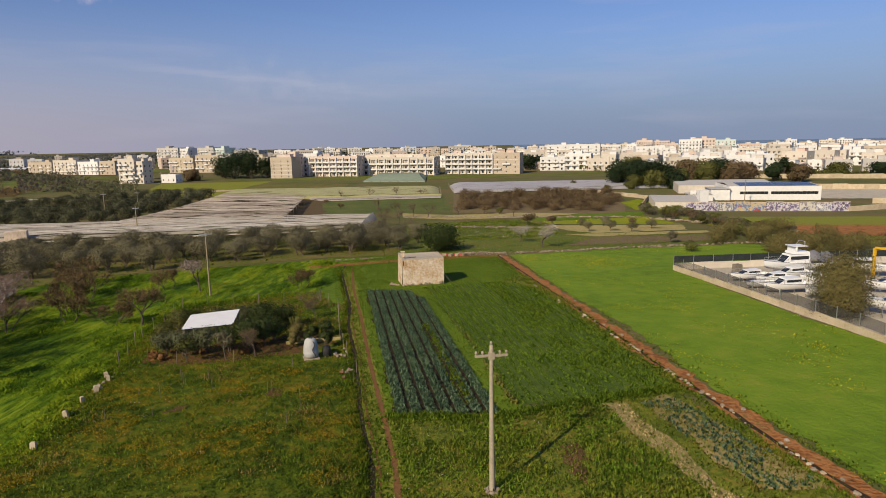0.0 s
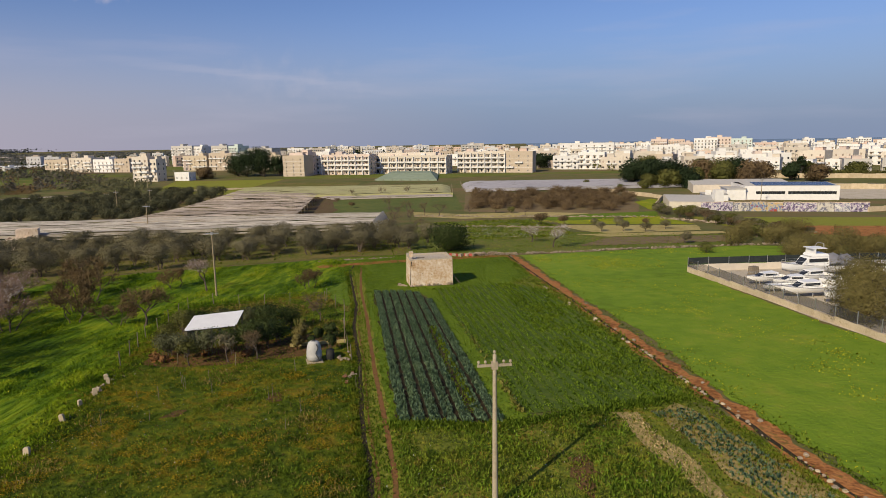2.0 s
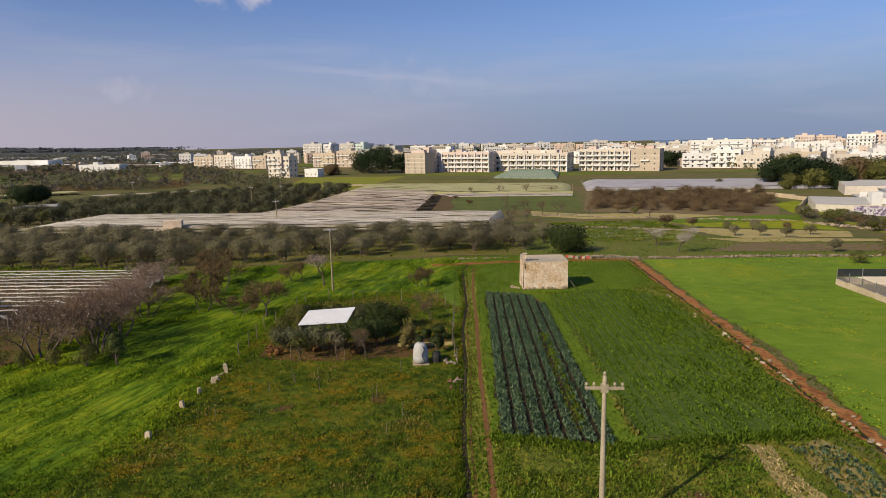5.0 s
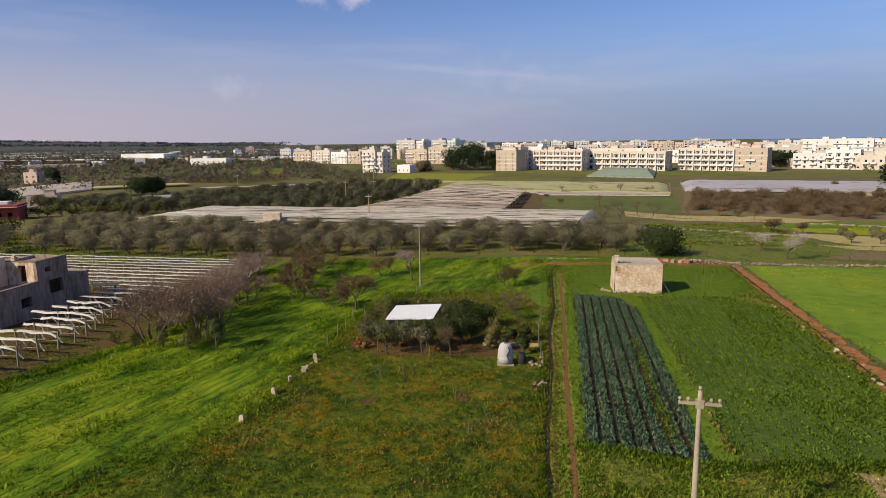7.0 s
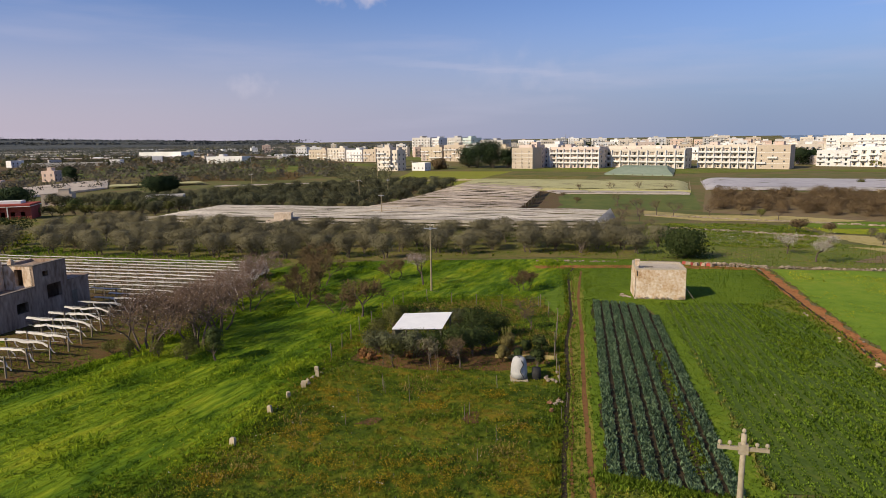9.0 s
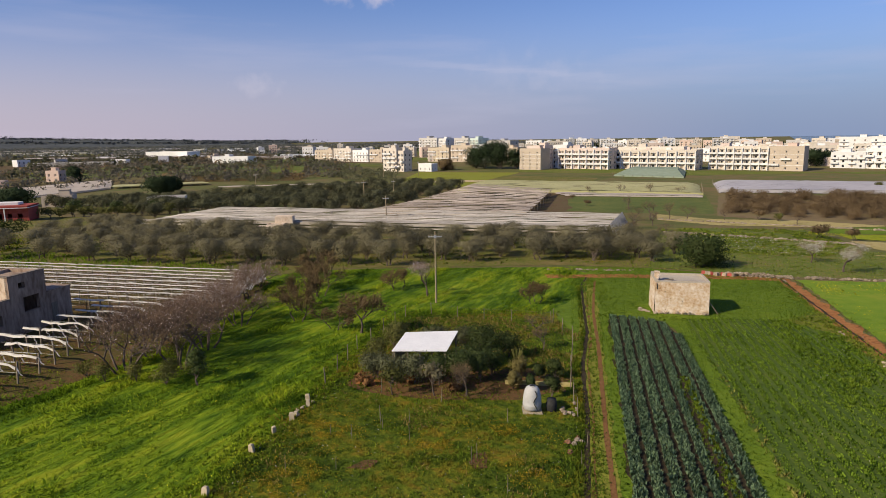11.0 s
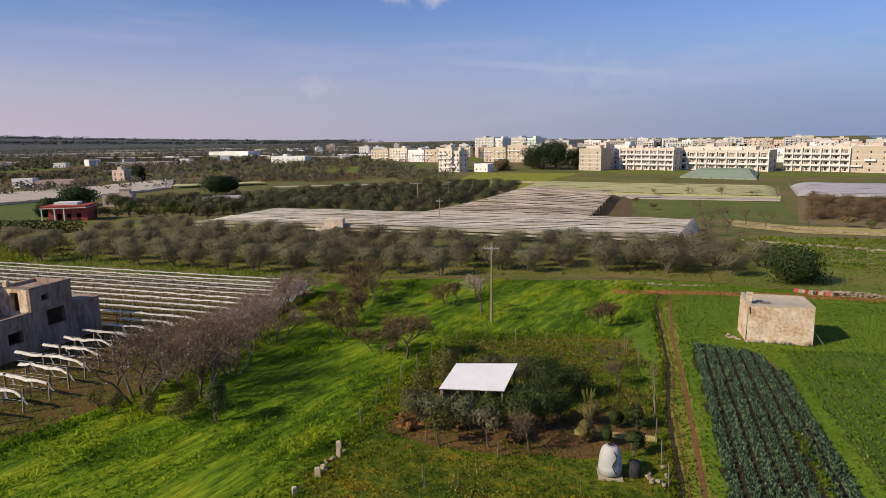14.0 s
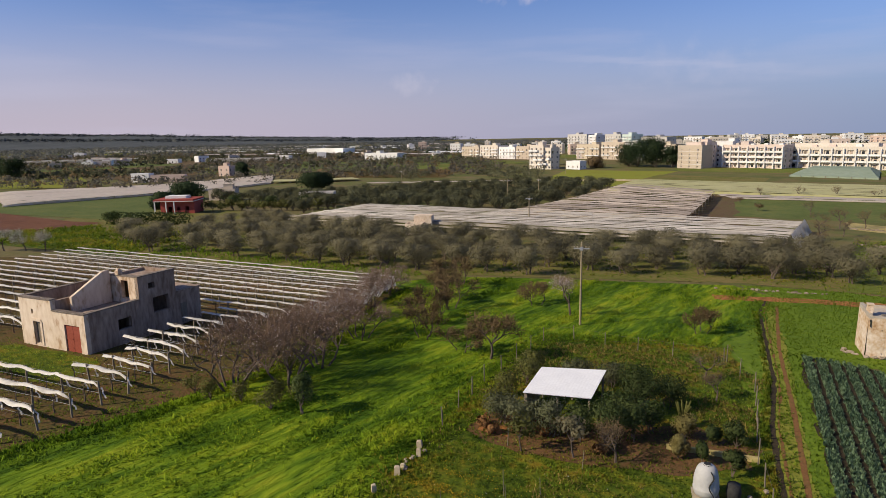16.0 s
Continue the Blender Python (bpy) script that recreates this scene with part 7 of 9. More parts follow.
plant_all(scrub, [(57, 112), (63, 113), (69, 111), (77, 113), (84, 110), (90, 119), (95, 111), (102, 112), (60, 118), (65, 121), (70, 116), (75, 119), (80, 114), (86, 118), (92, 113), (99, 117), (62, 132), (67, 138), (58, 138), (54, 131), (74, 128), (106, 112), (72, 142), (64, 148), (112, 118)], rng, 0.8, 1.15)
stand(leafy_tree("round_bush", 2.2, 3.4, 0.1, M["mid_leaf"], 900, 0.22, 95, "single round brown bush in the green", "bush"), 44.4, 119.6, 0, first=True)
stand(bare_tree("almond_tree", 4.6, 6.8, 96, "pale blossoming almond behind the stone wall", 900, 1500, M["whitefl"], "almond tree"), 17.1, 129.4, 0, first=True)
for x, y, sd in ((-140.7, 68.4, 191), (-137.5, 70.6, 192), (-144, 66, 193)):
    stand(bare_tree("almond_tree", 4.0, 5.4, sd, "white blossoming almond beside the vineyard crop", 800, 1700, M["whitefl"], "almond tree", "almonds beside the crop"), x, y, sd, first=True)
stand(bare_tree("almond_tree", 3.6, 5.6, 97, "pale blossoming almond behind the stone wall", 900, 1200, M["whitefl"], "almond tree"), 13.5, 138, 0, first=True)
plant_all([leafy_tree("young_olive", 2.6, 3.0, 0.7, M["olive"], 900, 0.22, 98, "small grey olive on a dry terrace", "olive tree", "olives on the terrace", 8, 1, 0.08)], [(32.6, 158.4), (38.3, 158.9), (43.0, 156.7), (49.7, 162.9), (45, 133.5)], rng, 0.85, 1.2)
thicket = [leafy_tree("thicket_bush", 3.4, 5.6, 0.1, M["brown_leaf"], 2300, 0.22, 110 + k, "dense reddish-brown leafless bush", "bush", "bushes on the brown plot", 16, 3, 0.06, 0.8, 0.25, 1.3) for k in range(3)]
plant_all(thicket, orchard([(0, 232), (52, 216), (64, 250), (70, 290), (2, 290)], 6.2, 2.2, rng, 8, 0.85), rng, 0.8, 1.25)
bare = [bare_tree("roadside_tree", 4.2, 4.8, 120 + k, "bare pale-twigged tree beside the terraces", 800, category="tree", group="bare trees by the terraces", leaf=M["brown_leaf"]) for k in range(3)]
plant_all(bare, [(-24, 200), (-20, 206), (-15, 210), (-10, 207), (-18, 190), (-22, 180), (-12, 160), (-30, 235), (-52, 282), (-40, 286), (-28, 288), (-16, 289), (-20, 160), (0, 212), (18, 206)], rng, 0.8, 1.2)
lane = [leafy_tree("lane_shrub", 2.6, 3.6, 0.2, M[m_], 520, 0.32, 130 + k, "shaggy shrub along a field lane", "shrub", "shrubs along the lane", 7, 2) for k, m_ in enumerate(("mid_leaf", "brown_leaf", "olive"))]
plant_all(lane, [(a + rng.uniform(-1.5, 1.5) + (c - a) * t / 5, b + rng.uniform(-2, 2) + (d - b) * t / 5) for (a, b), (c, d) in zip(((63, 217), (66.6, 203), (70.5, 195.6), (70.3, 176.5), (68, 155.6)), ((66.6, 203), (70.5, 195.6), (70.3, 176.5), (68, 155.6), (63.6, 139.4))) for t in range(5)] + [(60 + 0.62 * k + rng.uniform(-2, 2), 206 - 2.9 * k + rng.uniform(-3, 3)) for k in range(22)] + [(20 + 7 * k + rng.uniform(-2, 2), 176 - 1.4 * k) for k in range(5)] +
          [(9, 216), (14, 214), (-45, 240), (-55, 262), (62, 262), (66, 280), (70, 300), (74, 320), (60, 330)], rng, 0.7, 1.3)
# hedge and garden of the red house
g = np.random.default_rng(8)
n = 2600
u = g.random(n)
hx, hy = -174.4 + 16.8 * u + g.normal(size=n) * 0.6, 100.1 + 13.2 * u + g.normal(size=n) * 0.6
v, f = cloud(np.stack([hx, hy, ground_np(hx, hy) + 3.3 * g.random(n)], 1), 0.5, g)
tagged(new("clipped_hedge", fast_mesh("clipped_hedge", v, f, M["dark_leaf"])), "tall clipped dark hedge before the red house", "hedge")
plant_all([leafy_tree("garden_tree", 3.6, 5.5, 0.4, M["dark_leaf"], 500, 0.45, 140, "dark rounded garden tree", "tree", "garden trees of the red house")], [(-179, 103), (-182, 105), (-200, 138), (-206, 146), (-192, 150), (-185, 160), (-178, 170), (-172, 176)], rng, 0.8, 1.4)


# masts on the skyline, the tiered conifer, and the cottage with its hedge trees
for x, y, h in ((-121.8, 579.3, 23.0), (-117.8, 577.4, 21.0)):
    e = thing("antenna_mast", x, y, 0, "tall thin steel antenna mast above the roofs", "antenna mast", "antenna masts")
    mb = MB()
    mb.tube((0, 0, -0.3), (0, 0, h), 0.32, 0.16, 6)
    part("pole", mb, [M["steel"]], e, smooth=True)
    for z in (h - 1.2, h - 3.2, h - 5.4):
        mb = MB()
        mb.box(-0.9, 0.9, -0.09, 0.09, z, z + 0.18)
        part("crossbar", mb, [M["steel"]], e)
stand(leafy_tree("tiered_conifer", 13.0, 5.4, 1.2, M["pine_leaf"], 3200, 0.5, 171, "tall narrow dark conifer with tiered branches", "conifer", lobes=18, trunk_r=0.25, flat=0.5, fill=0.3), 190.9, 376.8, 0, first=True)
between("white_cottage", (203.5, 394.4), (212.2, 391.5), 7, 4.5, 1, 3, "white", "small white house below the town blocks", roof_hut=False)
low = [leafy_tree("hedge_tree", 4.2, 6.4, 0.1, M["mid_leaf"], 1300, 0.5, 172 + k, "low dark green tree in a field hedge", "tree", "trees in the field hedge", 12, fill=0.3, drop=1.5) for k in range(2)]
plant_all(low, [(203.6 + 4.4 * k + rng.uniform(-1, 1), 373 - 1.08 * k + rng.uniform(-1, 1)) for k in range(7)], rng, 0.8, 1.15)

# ---- the wooded plain and the hills ----
def woods(name, poly, n, hmin, hmax, leaf, seed, label, per=20, size=1.4):
    """Many small clumps of foliage, too far off to count."""
    g = np.random.default_rng(seed)
    px, py = np.array(poly).T
    x = px.min() + (px.max() - px.min()) * g.random(n * 3)
    y = py.min() + (py.max() - py.min()) * g.random(n * 3)
    k = inside(poly, x, y)
    k &= np.array([noise.noise((a * 0.006, b * 0.006, seed)) > -0.2 for a, b in zip(x, y)])
    x, y = x[k][:n], y[k][:n]
    r = hmin + (hmax - hmin) * g.random(len(x)) ** 1.6
    P = np.repeat(np.stack([x, y, ground_np(x, y) + r * 0.42], 1), per, 0)
    d = g.normal(size=P.shape)
    d /= np.linalg.norm(d, axis=1, keepdims=True)
    P = P + d * np.repeat(r, per)[:, None] * np.array([0.6, 0.6, 0.45])
    v, f = shingles(P, d, size * np.repeat(r, per) / 4.0, g, 0.7)
    return tagged(new(name, fast_mesh(name, v, f, leaf, nrm=np.repeat(d + g.normal(size=d.shape) * 0.3, 4, 0))), label, "woods", "", "stuff")


rng = random.Random(58)
for k in range(46):
    a, r = radians(rng.uniform(-70, -17)), 360 * 4.2 ** rng.random()
    x, y = r * math.sin(a), r * math.cos(a)
    if y < 330 and x > -420 or x > -300 and y < 620:
        continue
    p, q, t = rng.uniform(0.05, 0.13) * r, rng.uniform(0.05, 0.15) * r, rng.uniform(-0.3, 0.3) - a
    ring = [(x + u * p * math.cos(t) - w * q * math.sin(t), y + u * p * math.sin(t) + w * q * math.cos(t)) for u, w in ((-1, -1), (1, -1.1), (0.9, 1), (-1.1, 0.9))]
    nm, lab = rng.choice((("brown_wedge", "dark fallow field on the plain"), ("green_field", "green field on the plain"), ("veg_field", "dark green vegetable field on the plain"), ("vine_ground", "brown ploughed field on the plain"), ("olive_field", "olive-green field on the plain"), ("brown_field", "dry field on the plain")))
    field("far_field", ring, M[nm], 0.12 + 0.02 * (k % 5), step=90, rim=0, label=lab)


def hedge_lines():
    """Rows of dark trees along the far field edges."""
    g = np.random.default_rng(66)
    P = []
    for k in range(70):
        a, r = np.radians(g.uniform(-70, -20)), 420 * 4.0 ** g.random()
        L, t = g.uniform(0.08, 0.3) * r, g.uniform(-0.35, 0.35) - a
        u = (np.arange(0, L, 4.0 + r / 250) - L / 2)
        P.append(np.stack([r * np.sin(a) + u * np.cos(t), r * np.cos(a) + u * np.sin(t)], 1))
    P = np.concatenate(P)
    P = P[(P[:, 0] < -330) & (P[:, 1] > 150) & ((P[:, 1] > 330) | (P[:, 0] < -440))] + 0.0
    h = 2.0 + 5.0 * g.random(len(P)) ** 2
    per = 22
    C = np.repeat(np.concatenate([P, (ground_np(P[:, 0], P[:, 1]) + h * 0.45)[:, None]], 1), per, 0)
    d = g.normal(size=C.shape)
    d /= np.linalg.norm(d, axis=1, keepdims=True)
    hh = np.repeat(h, per)[:, None]
    v, f = shingles(C + d * hh * np.array([0.7, 0.7, 0.45]), d, hh[:, 0] * 0.5, g, 0.7)
    tagged(new("field_hedges", fast_mesh("field_hedges", v, f, M["far_grove_leaf"], nrm=np.repeat(d, 4, 0))), "dark hedges between far fields", "hedge", "", "stuff")


hedge_lines()
PLAIN = [(-330, 170), (-420, 130), (-900, 160), (-1300, 330), (-900, 900), (-420, 640), (-240, 420), (-210, 330), (-290, 300)]
woods("far_orchards", PLAIN, 3200, 2.5, 6, M["hazed_plain_leaf"], 1, "mixed orchards and scrub on the plain", 34, 1.15)
woods("far_orchards", PLAIN, 700, 2.5, 6, M["brown_leaf"], 2, "bare brown orchards on the plain", 34, 1.1)
woods("far_olives", [(-230, 300), (-175, 330), (-200, 400), (-240, 405), (-330, 500), (-420, 480), (-330, 330)], 500, 2.5, 5, M["far_grove_leaf"], 3, "grey olive orchards before the town", 40, 0.8)
woods("far_woods", [(-900, 170), (-2600, 300), (-2500, 1900), (-900, 2600), (-250, 2300), (-330, 780), (-700, 700), (-900, 500)], 7000, 4, 10, M["hazed_far_leaf"], 4, "distant dark woods on the plain", 14, 1.6)
woods("town_woods", [(-520, 640), (-240, 700), (300, 760), (620, 900), (500, 1200), (-300, 1250), (-700, 1000)], 260, 5, 12, M["pine_leaf"], 5, "dark treetops among far roofs", 20, 1.6)
woods("house_gardens", [(-390, 548), (-300, 522), (-190, 520), (-160, 530), (-170, 545), (-300, 545), (-380, 575)], 110, 2.0, 5, M["hazed_plain_leaf"], 7, "dark gardens before the far houses", 20, 1.3)
woods("town_gardens", [(120, 380), (330, 340), (420, 520), (200, 640), (60, 560)], 240, 2.5, 6, M["mid_leaf"], 6, "green gardens between town blocks", 26, 1.3)
mb, rows = MB(), []
for r, f in ((2900, 0.0), (3500, 0.55), (4100, 0.95), (4500, 1.0)):
    row = []
    for i in range(61):
        az = -82 + i * 0.75
        t = (az + 82) / 45
        e = max(0.0, 1.05 - 1.2 * t) + 0.07 * noise.noise((az * 0.25, 1, 2)) + 0.04 * noise.noise((az * 0.9, 4, 2))
        row.append((r * math.sin(radians(az)), r * math.cos(radians(az)), -6 + f * (24 + max(0.0, e) * 4500 * math.pi / 180) * min(1, i / 4)))
    rows.append(row)
mb.grid(rows)
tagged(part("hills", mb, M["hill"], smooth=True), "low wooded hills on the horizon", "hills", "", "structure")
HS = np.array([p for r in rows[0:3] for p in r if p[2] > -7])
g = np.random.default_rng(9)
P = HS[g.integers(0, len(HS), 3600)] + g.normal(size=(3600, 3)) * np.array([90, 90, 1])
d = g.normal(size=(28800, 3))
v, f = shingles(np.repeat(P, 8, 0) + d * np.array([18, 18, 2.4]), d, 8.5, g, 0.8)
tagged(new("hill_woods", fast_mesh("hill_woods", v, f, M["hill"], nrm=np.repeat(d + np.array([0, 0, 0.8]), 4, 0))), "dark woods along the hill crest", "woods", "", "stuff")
for k in range(26):
    a, r = rng.uniform(-66, -30), rng.uniform(650, 1900)
    x, y = r * math.sin(radians(a)), r * math.cos(radians(a))
    L, D = rng.uniform(40, 120), rng.uniform(8, 22)
    s = 1 if k % 2 else -1
    canopy("plastic_tunnel", (x - L / 2, y), (x + L / 2, y + 8 * s), (x + L / 2, y + D + 8 * s), (x - L / 2, y + D), 1, 3.2, M["net_pink"] if k % 3 else M["tin"], "pale plastic-covered strip far on the plain", 20 + k, 0.0, 0.8, posts=False, category="tunnel")

for A_, B_, C_, D_ in (((-874, 315), (-763, 415), (-790, 440), (-910, 335)), ((-1500, 640), (-1250, 800), (-1290, 840), (-1560, 680)), ((-1300, 800), (-1000, 950), (-1020, 985), (-1330, 840)), ((-880, 700), (-740, 790), (-755, 815), (-900, 722)), ((-1750, 1050), (-1350, 1330), (-1370, 1380), (-1800, 1100)), ((-620, 420), (-540, 465), (-550, 480), (-632, 432))):
    canopy("plastic_tunnel", A_, B_, C_, D_, 3, 3.0, M["end_net"], "long white greenhouse strip far on the plain", 61, 0.1, 0.6, posts=False, category="tunnel", skirt=1)
# ---- the fenced garden with its lean-to ----
def lean_to():
    e = thing("garden_shed", -25.0, 60.5, 0, "open garden shed under a white corrugated roof", "shed")
    h = 2.3
    SW, SE, NE, NW = (-1.65, -3.4), (2.7, -1.75), (1.6, 3.55), (-2.75, 1.45)
    mb, rows = MB(), []
    n = 40
    for j in range(5):
        rows.append([(*lerp(lerp(SW, SE, i / n), lerp(NW, NE, i / n), j / 4), h - 0.06 + 0.03 * j + (0.006 if i % 2 else 0.0)) for i in range(n + 1)])
    mb.grid(rows)
    mb.grid([[(x, y, z - 0.03) for x, y, z in r] for r in rows])
    part("roof", mb, M["tin"], e, "white corrugated roof sheets")
    for u in (0.04, 0.5, 0.96):
        for v in (0.05, 0.95):
            x, y = lerp(lerp(SW, SE, u), lerp(NW, NE, u), v)
            mb = MB()
            mb.box(x - 0.06, x + 0.06, y - 0.06, y + 0.06, -0.2, h - 0.15)
            part("post", mb, M["wood"], e)
    for v in (0.05, 0.95):
        a, b = lerp(SW, NW, v), lerp(SE, NE, v)
        mb = MB()
        mb.tube((a[0], a[1], h - 0.18), (b[0], b[1], h - 0.18), 0.06, 0.06, 6)
        part("beam", mb, M["wood"], e)
    mb = MB()
    slab(mb, lerp(SW, NW, 0.1), lerp(SW, NW, 0.9), None, 0, 1.9, 0.06)
    part("side_boarding", mb, M["wood"], e)


lean_to()
field("garden_soil", [(-29, 53.4), (-29.5, 57), (-22, 60), (-16.5, 63.2), (-12.3, 61.8), (-12.4, 58.8), (-16, 55.6), (-20.5, 53.6), (-25.5, 52.6)], M["garden_earth"], 0.035, label="reddish bare soil under garden shrubs")
field("russet_patch", [(-28.4, 53.6), (-26, 54.2), (-26.8, 55.6), (-28.8, 55)], M["red_soil"], 0.05, label="patch of reddish bare earth")
rng = random.Random(91)
GS = "shrubs in the garden"
for k, (x, y, h, w, leaf, n, lab) in enumerate((
        (-27.4, 55.7, 2.5, 2.6, "grey_shrub", 742, "dense grey-green garden shrub"),
        (-25.7, 55.2, 2.8, 2.5, "grey_shrub", 705, "dense grey-green garden shrub"),
        (-24.0, 56.0, 2.6, 2.4, "grey_shrub", 651, "dense grey-green garden shrub"),
        (-22.2, 56.6, 2.7, 2.6, "dark_leaf", 750, "dense dark evergreen garden shrub"),
        (-20.4, 57.0, 2.9, 2.5, "dark_leaf", 709, "dense dark evergreen garden shrub"),
        (-19.5, 58.8, 2.6, 2.4, "dark_leaf", 651, "dense dark evergreen garden shrub"),
        (-18.9, 60.6, 2.3, 2.2, "dark_leaf", 551, "dense dark evergreen garden shrub"),
        (-28.9, 57.6, 2.1, 2.3, "mid_leaf", 586, "loose green shrub in the garden"),
        (-29.9, 60.2, 1.9, 2.2, "mid_leaf", 535, "loose green shrub in the garden"),
        (-20.9, 60.6, 2.7, 2.6, "dark_leaf", 750, "dense dark evergreen garden shrub"),
        (-20.5, 63.2, 3.1, 3.2, "dark_leaf", 1096, "dense dark evergreen garden shrub"),
        (-19.2, 65.6, 2.6, 2.8, "dark_leaf", 848, "dense dark evergreen garden shrub"),
        (-21.9, 66.6, 2.6, 2.8, "dark_leaf", 848, "dense dark evergreen garden shrub"),
        (-29.9, 63.6, 2.1, 2.4, "mid_leaf", 631, "loose green shrub in the garden"),
        (-30.8, 66.4, 2.3, 2.2, "mid_leaf", 551, "loose green shrub in the garden"),
        (-26.7, 66.4, 1.9, 2.8, "grey_shrub", 820, "dense grey-green garden shrub"),
        (-24.2, 67.2, 1.9, 2.6, "grey_shrub", 718, "dense grey-green garden shrub"))):
    stand(leafy_tree("garden_shrub", h * (0.86 + 0.26 * rng.random()), w * 1.05, 0.45, M[leaf], int(n * 2.7), 0.15, 500 + k, lab, "shrub", GS, 22, 3, 0.05, 1.1, 0.12, 0.3), x, y, 0, first=True)
stand(leafy_tree("young_olive", 2.9, 2.1, 1.1, M["olive"], 420, 0.24, 530, "young grey olive tree at the garden edge", "olive tree", "young garden trees", 7, 1, 0.06), -21.4, 54.2, 0, first=True)
stand(leafy_tree("young_olive", 2.5, 1.9, 1.0, M["mid_leaf"], 320, 0.24, 531, "young tree with a slim pale trunk", "tree", "young garden trees", 6, 1, 0.05), -24.4, 53.0, 0, first=True)
stand(bare_tree("young_fruit_tree", 2.6, 2.4, 532, "bare young fruit tree at the garden edge", 900, category="fruit tree", group="young garden trees", leaf=M["brown_leaf"]), -19.1, 55.1, 0, first=True)
stand(bare_tree("young_fruit_tree", 2.3, 2.2, 533, "bare young fruit tree behind the shed", 700, category="fruit tree", group="young garden trees", leaf=M["brown_leaf"]), -16.6, 69.0, 0, first=True)
stand(bare_tree("young_fruit_tree", 2.2, 2.6, 534, "bare thin fruit tree in dry grass", 380, category="fruit tree", group="young garden trees", leaf=M["brown_leaf"]), -18.5, 73.5, 0, first=True)
for k, (x, y, h, w) in enumerate(((-16.6, 60.9, 1.9, 1.7), (-15.0, 61.2, 1.3, 1.1), (-13.7, 61.7, 1.7, 1.6), (-16.2, 58.0, 1.5, 1.2), (-14.9, 58.2, 1.3, 1.1), (-12.9, 57.4, 1.6, 1.5))):
    stand(leafy_tree("conifer_bush", h, w, 0.1, M["dark_leaf"] if k % 3 else M["willow_leaf"], 2600, 0.12, 540 + k, "small clipped conifer in the garden", "conifer", "small garden conifers", 6, 1, 0.06, 1.3, 0.3), x, y, 0, first=True)
for k, (x, y, w) in enumerate(((-28.3, 54.6, 1.7), (-24.2, 55.8, 1.4), (-20.2, 55.6, 1.5), (-27.2, 54.0, 1.2))):
    stand(leafy_tree("dry_bush", 0.7, w * 0.8, 0.05, M["rust_leaf"], 240, 0.2, 550 + k, "rust-coloured dry low bush", "bush", "dry bushes", 5, 1, 0.04), x, y, 0, first=True)
# a cactus-like clump
e = thing("prickly_clump", -17.3, 62.6, 0, "pale upright cactus clump in the garden", "cactus")
for k in range(9):
    mb = MB()
    a = k * 0.7
    mb.path([(0, 0, 0), (0.15 * math.cos(a), 0.15 * math.sin(a), 0.7), (0.5 * math.cos(a), 0.5 * math.sin(a), 1.7 + 0.3 * rng.random())], [0.06, 0.08, 0.04], 5)
    part("stem", mb, M["mid_leaf"], e)


def water_tank():
    e = thing("water_tank", -13.7, 54.35, 20, "grey plastic water tank with a black hose", "water tank")
    mb, rows = MB(), []
    prof = [(r * 0.94, 0.12 + (z - 0.12) * 0.92) for r, z in ((0.0, 0.12), (0.46, 0.14), (0.62, 0.24), (0.70, 0.42), (0.73, 0.62), (0.735, 0.66), (0.715, 0.70), (0.71, 1.0), (0.68, 1.3), (0.625, 1.58), (0.56, 1.80), (0.47, 1.96), (0.34, 2.05), (0.22, 2.07), (0.21, 2.13), (0.0, 2.13))]
    for r, z in prof:
        rows.append([(r * math.cos(a * math.pi / 12), r * math.sin(a * math.pi / 12), z) for a in range(24)])
    mb.grid(rows, 0, True)
    part("body", mb, M["tank"], e, smooth=True)
    mb = MB()
    mb.path([(0, 0, 1.9), (0, 0, 1.97)], [0.22, 0.19], 14)
    part("lid", mb, M["rubber"], e)
    mb = MB()
    pts = [Vector((0.1 * math.cos(t * 1.3), -0.2 * t, 1.93 - 0.02 * t)) for t in range(2)]
    pts += [Vector((0.18 + 0.12 * math.sin(t * 0.9), -0.5 - 0.045 * t, 1.68 - 0.14 * t)) for t in range(10)]
    mb.path(pts, [0.035] * len(pts), 5)
    part("hose", mb, M["rubber"], e)
    mb = MB()
    mb.box(-0.7, 0.7, -0.7, 0.7, -0.1, 0.12)
    part("plinth", mb, M["concrete"], e)


water_tank()
for k, (x, y, rz) in enumerate(((-16.3, 59.1, 18), (-14.4, 59.7, 18), (-13.0, 60.1, 14))):
    mb = MB()
    mb.box(-0.95, 0.95, -0.12, 0.12, 0, 0.34)
    tagged(part("tuff_kerb", mb, M["pale_field"], m=pose(x, y, ground(x, y), 0, 0, rz)), "pale yellow tuff kerb block", "kerb", "garden kerb blocks")
# black drum shape added in place of the dark bush and shadow here
e = thing("storage_barrel", -12.4, 54.9, 0, "dark barrel shape standing in for a shadowy bush by the tank", "barrel")
mb = MB()
mb.path([(0, 0, 0), (0, 0, 0.45), (0, 0, 0.95)], [0.34, 0.4, 0.34], 14)
part("body", mb, M["rubber"], e, smooth=True)
for k in range(16):
    mb = MB()
    mb.stone((0, 0, 0.1), 0.08 + 0.1 * rng.random(), rng)
    x, y = -11.2 + rng.gauss(0, 0.28), 55.1 + rng.gauss(0, 0.5)
    tagged(part("rubble_stone", mb, M["stone"], m=pose(x, y, ground(x, y) + 0.12 * rng.random() * (k % 3))), "pale limestone lump in a heap", "stone", "rubble heap by the garden")
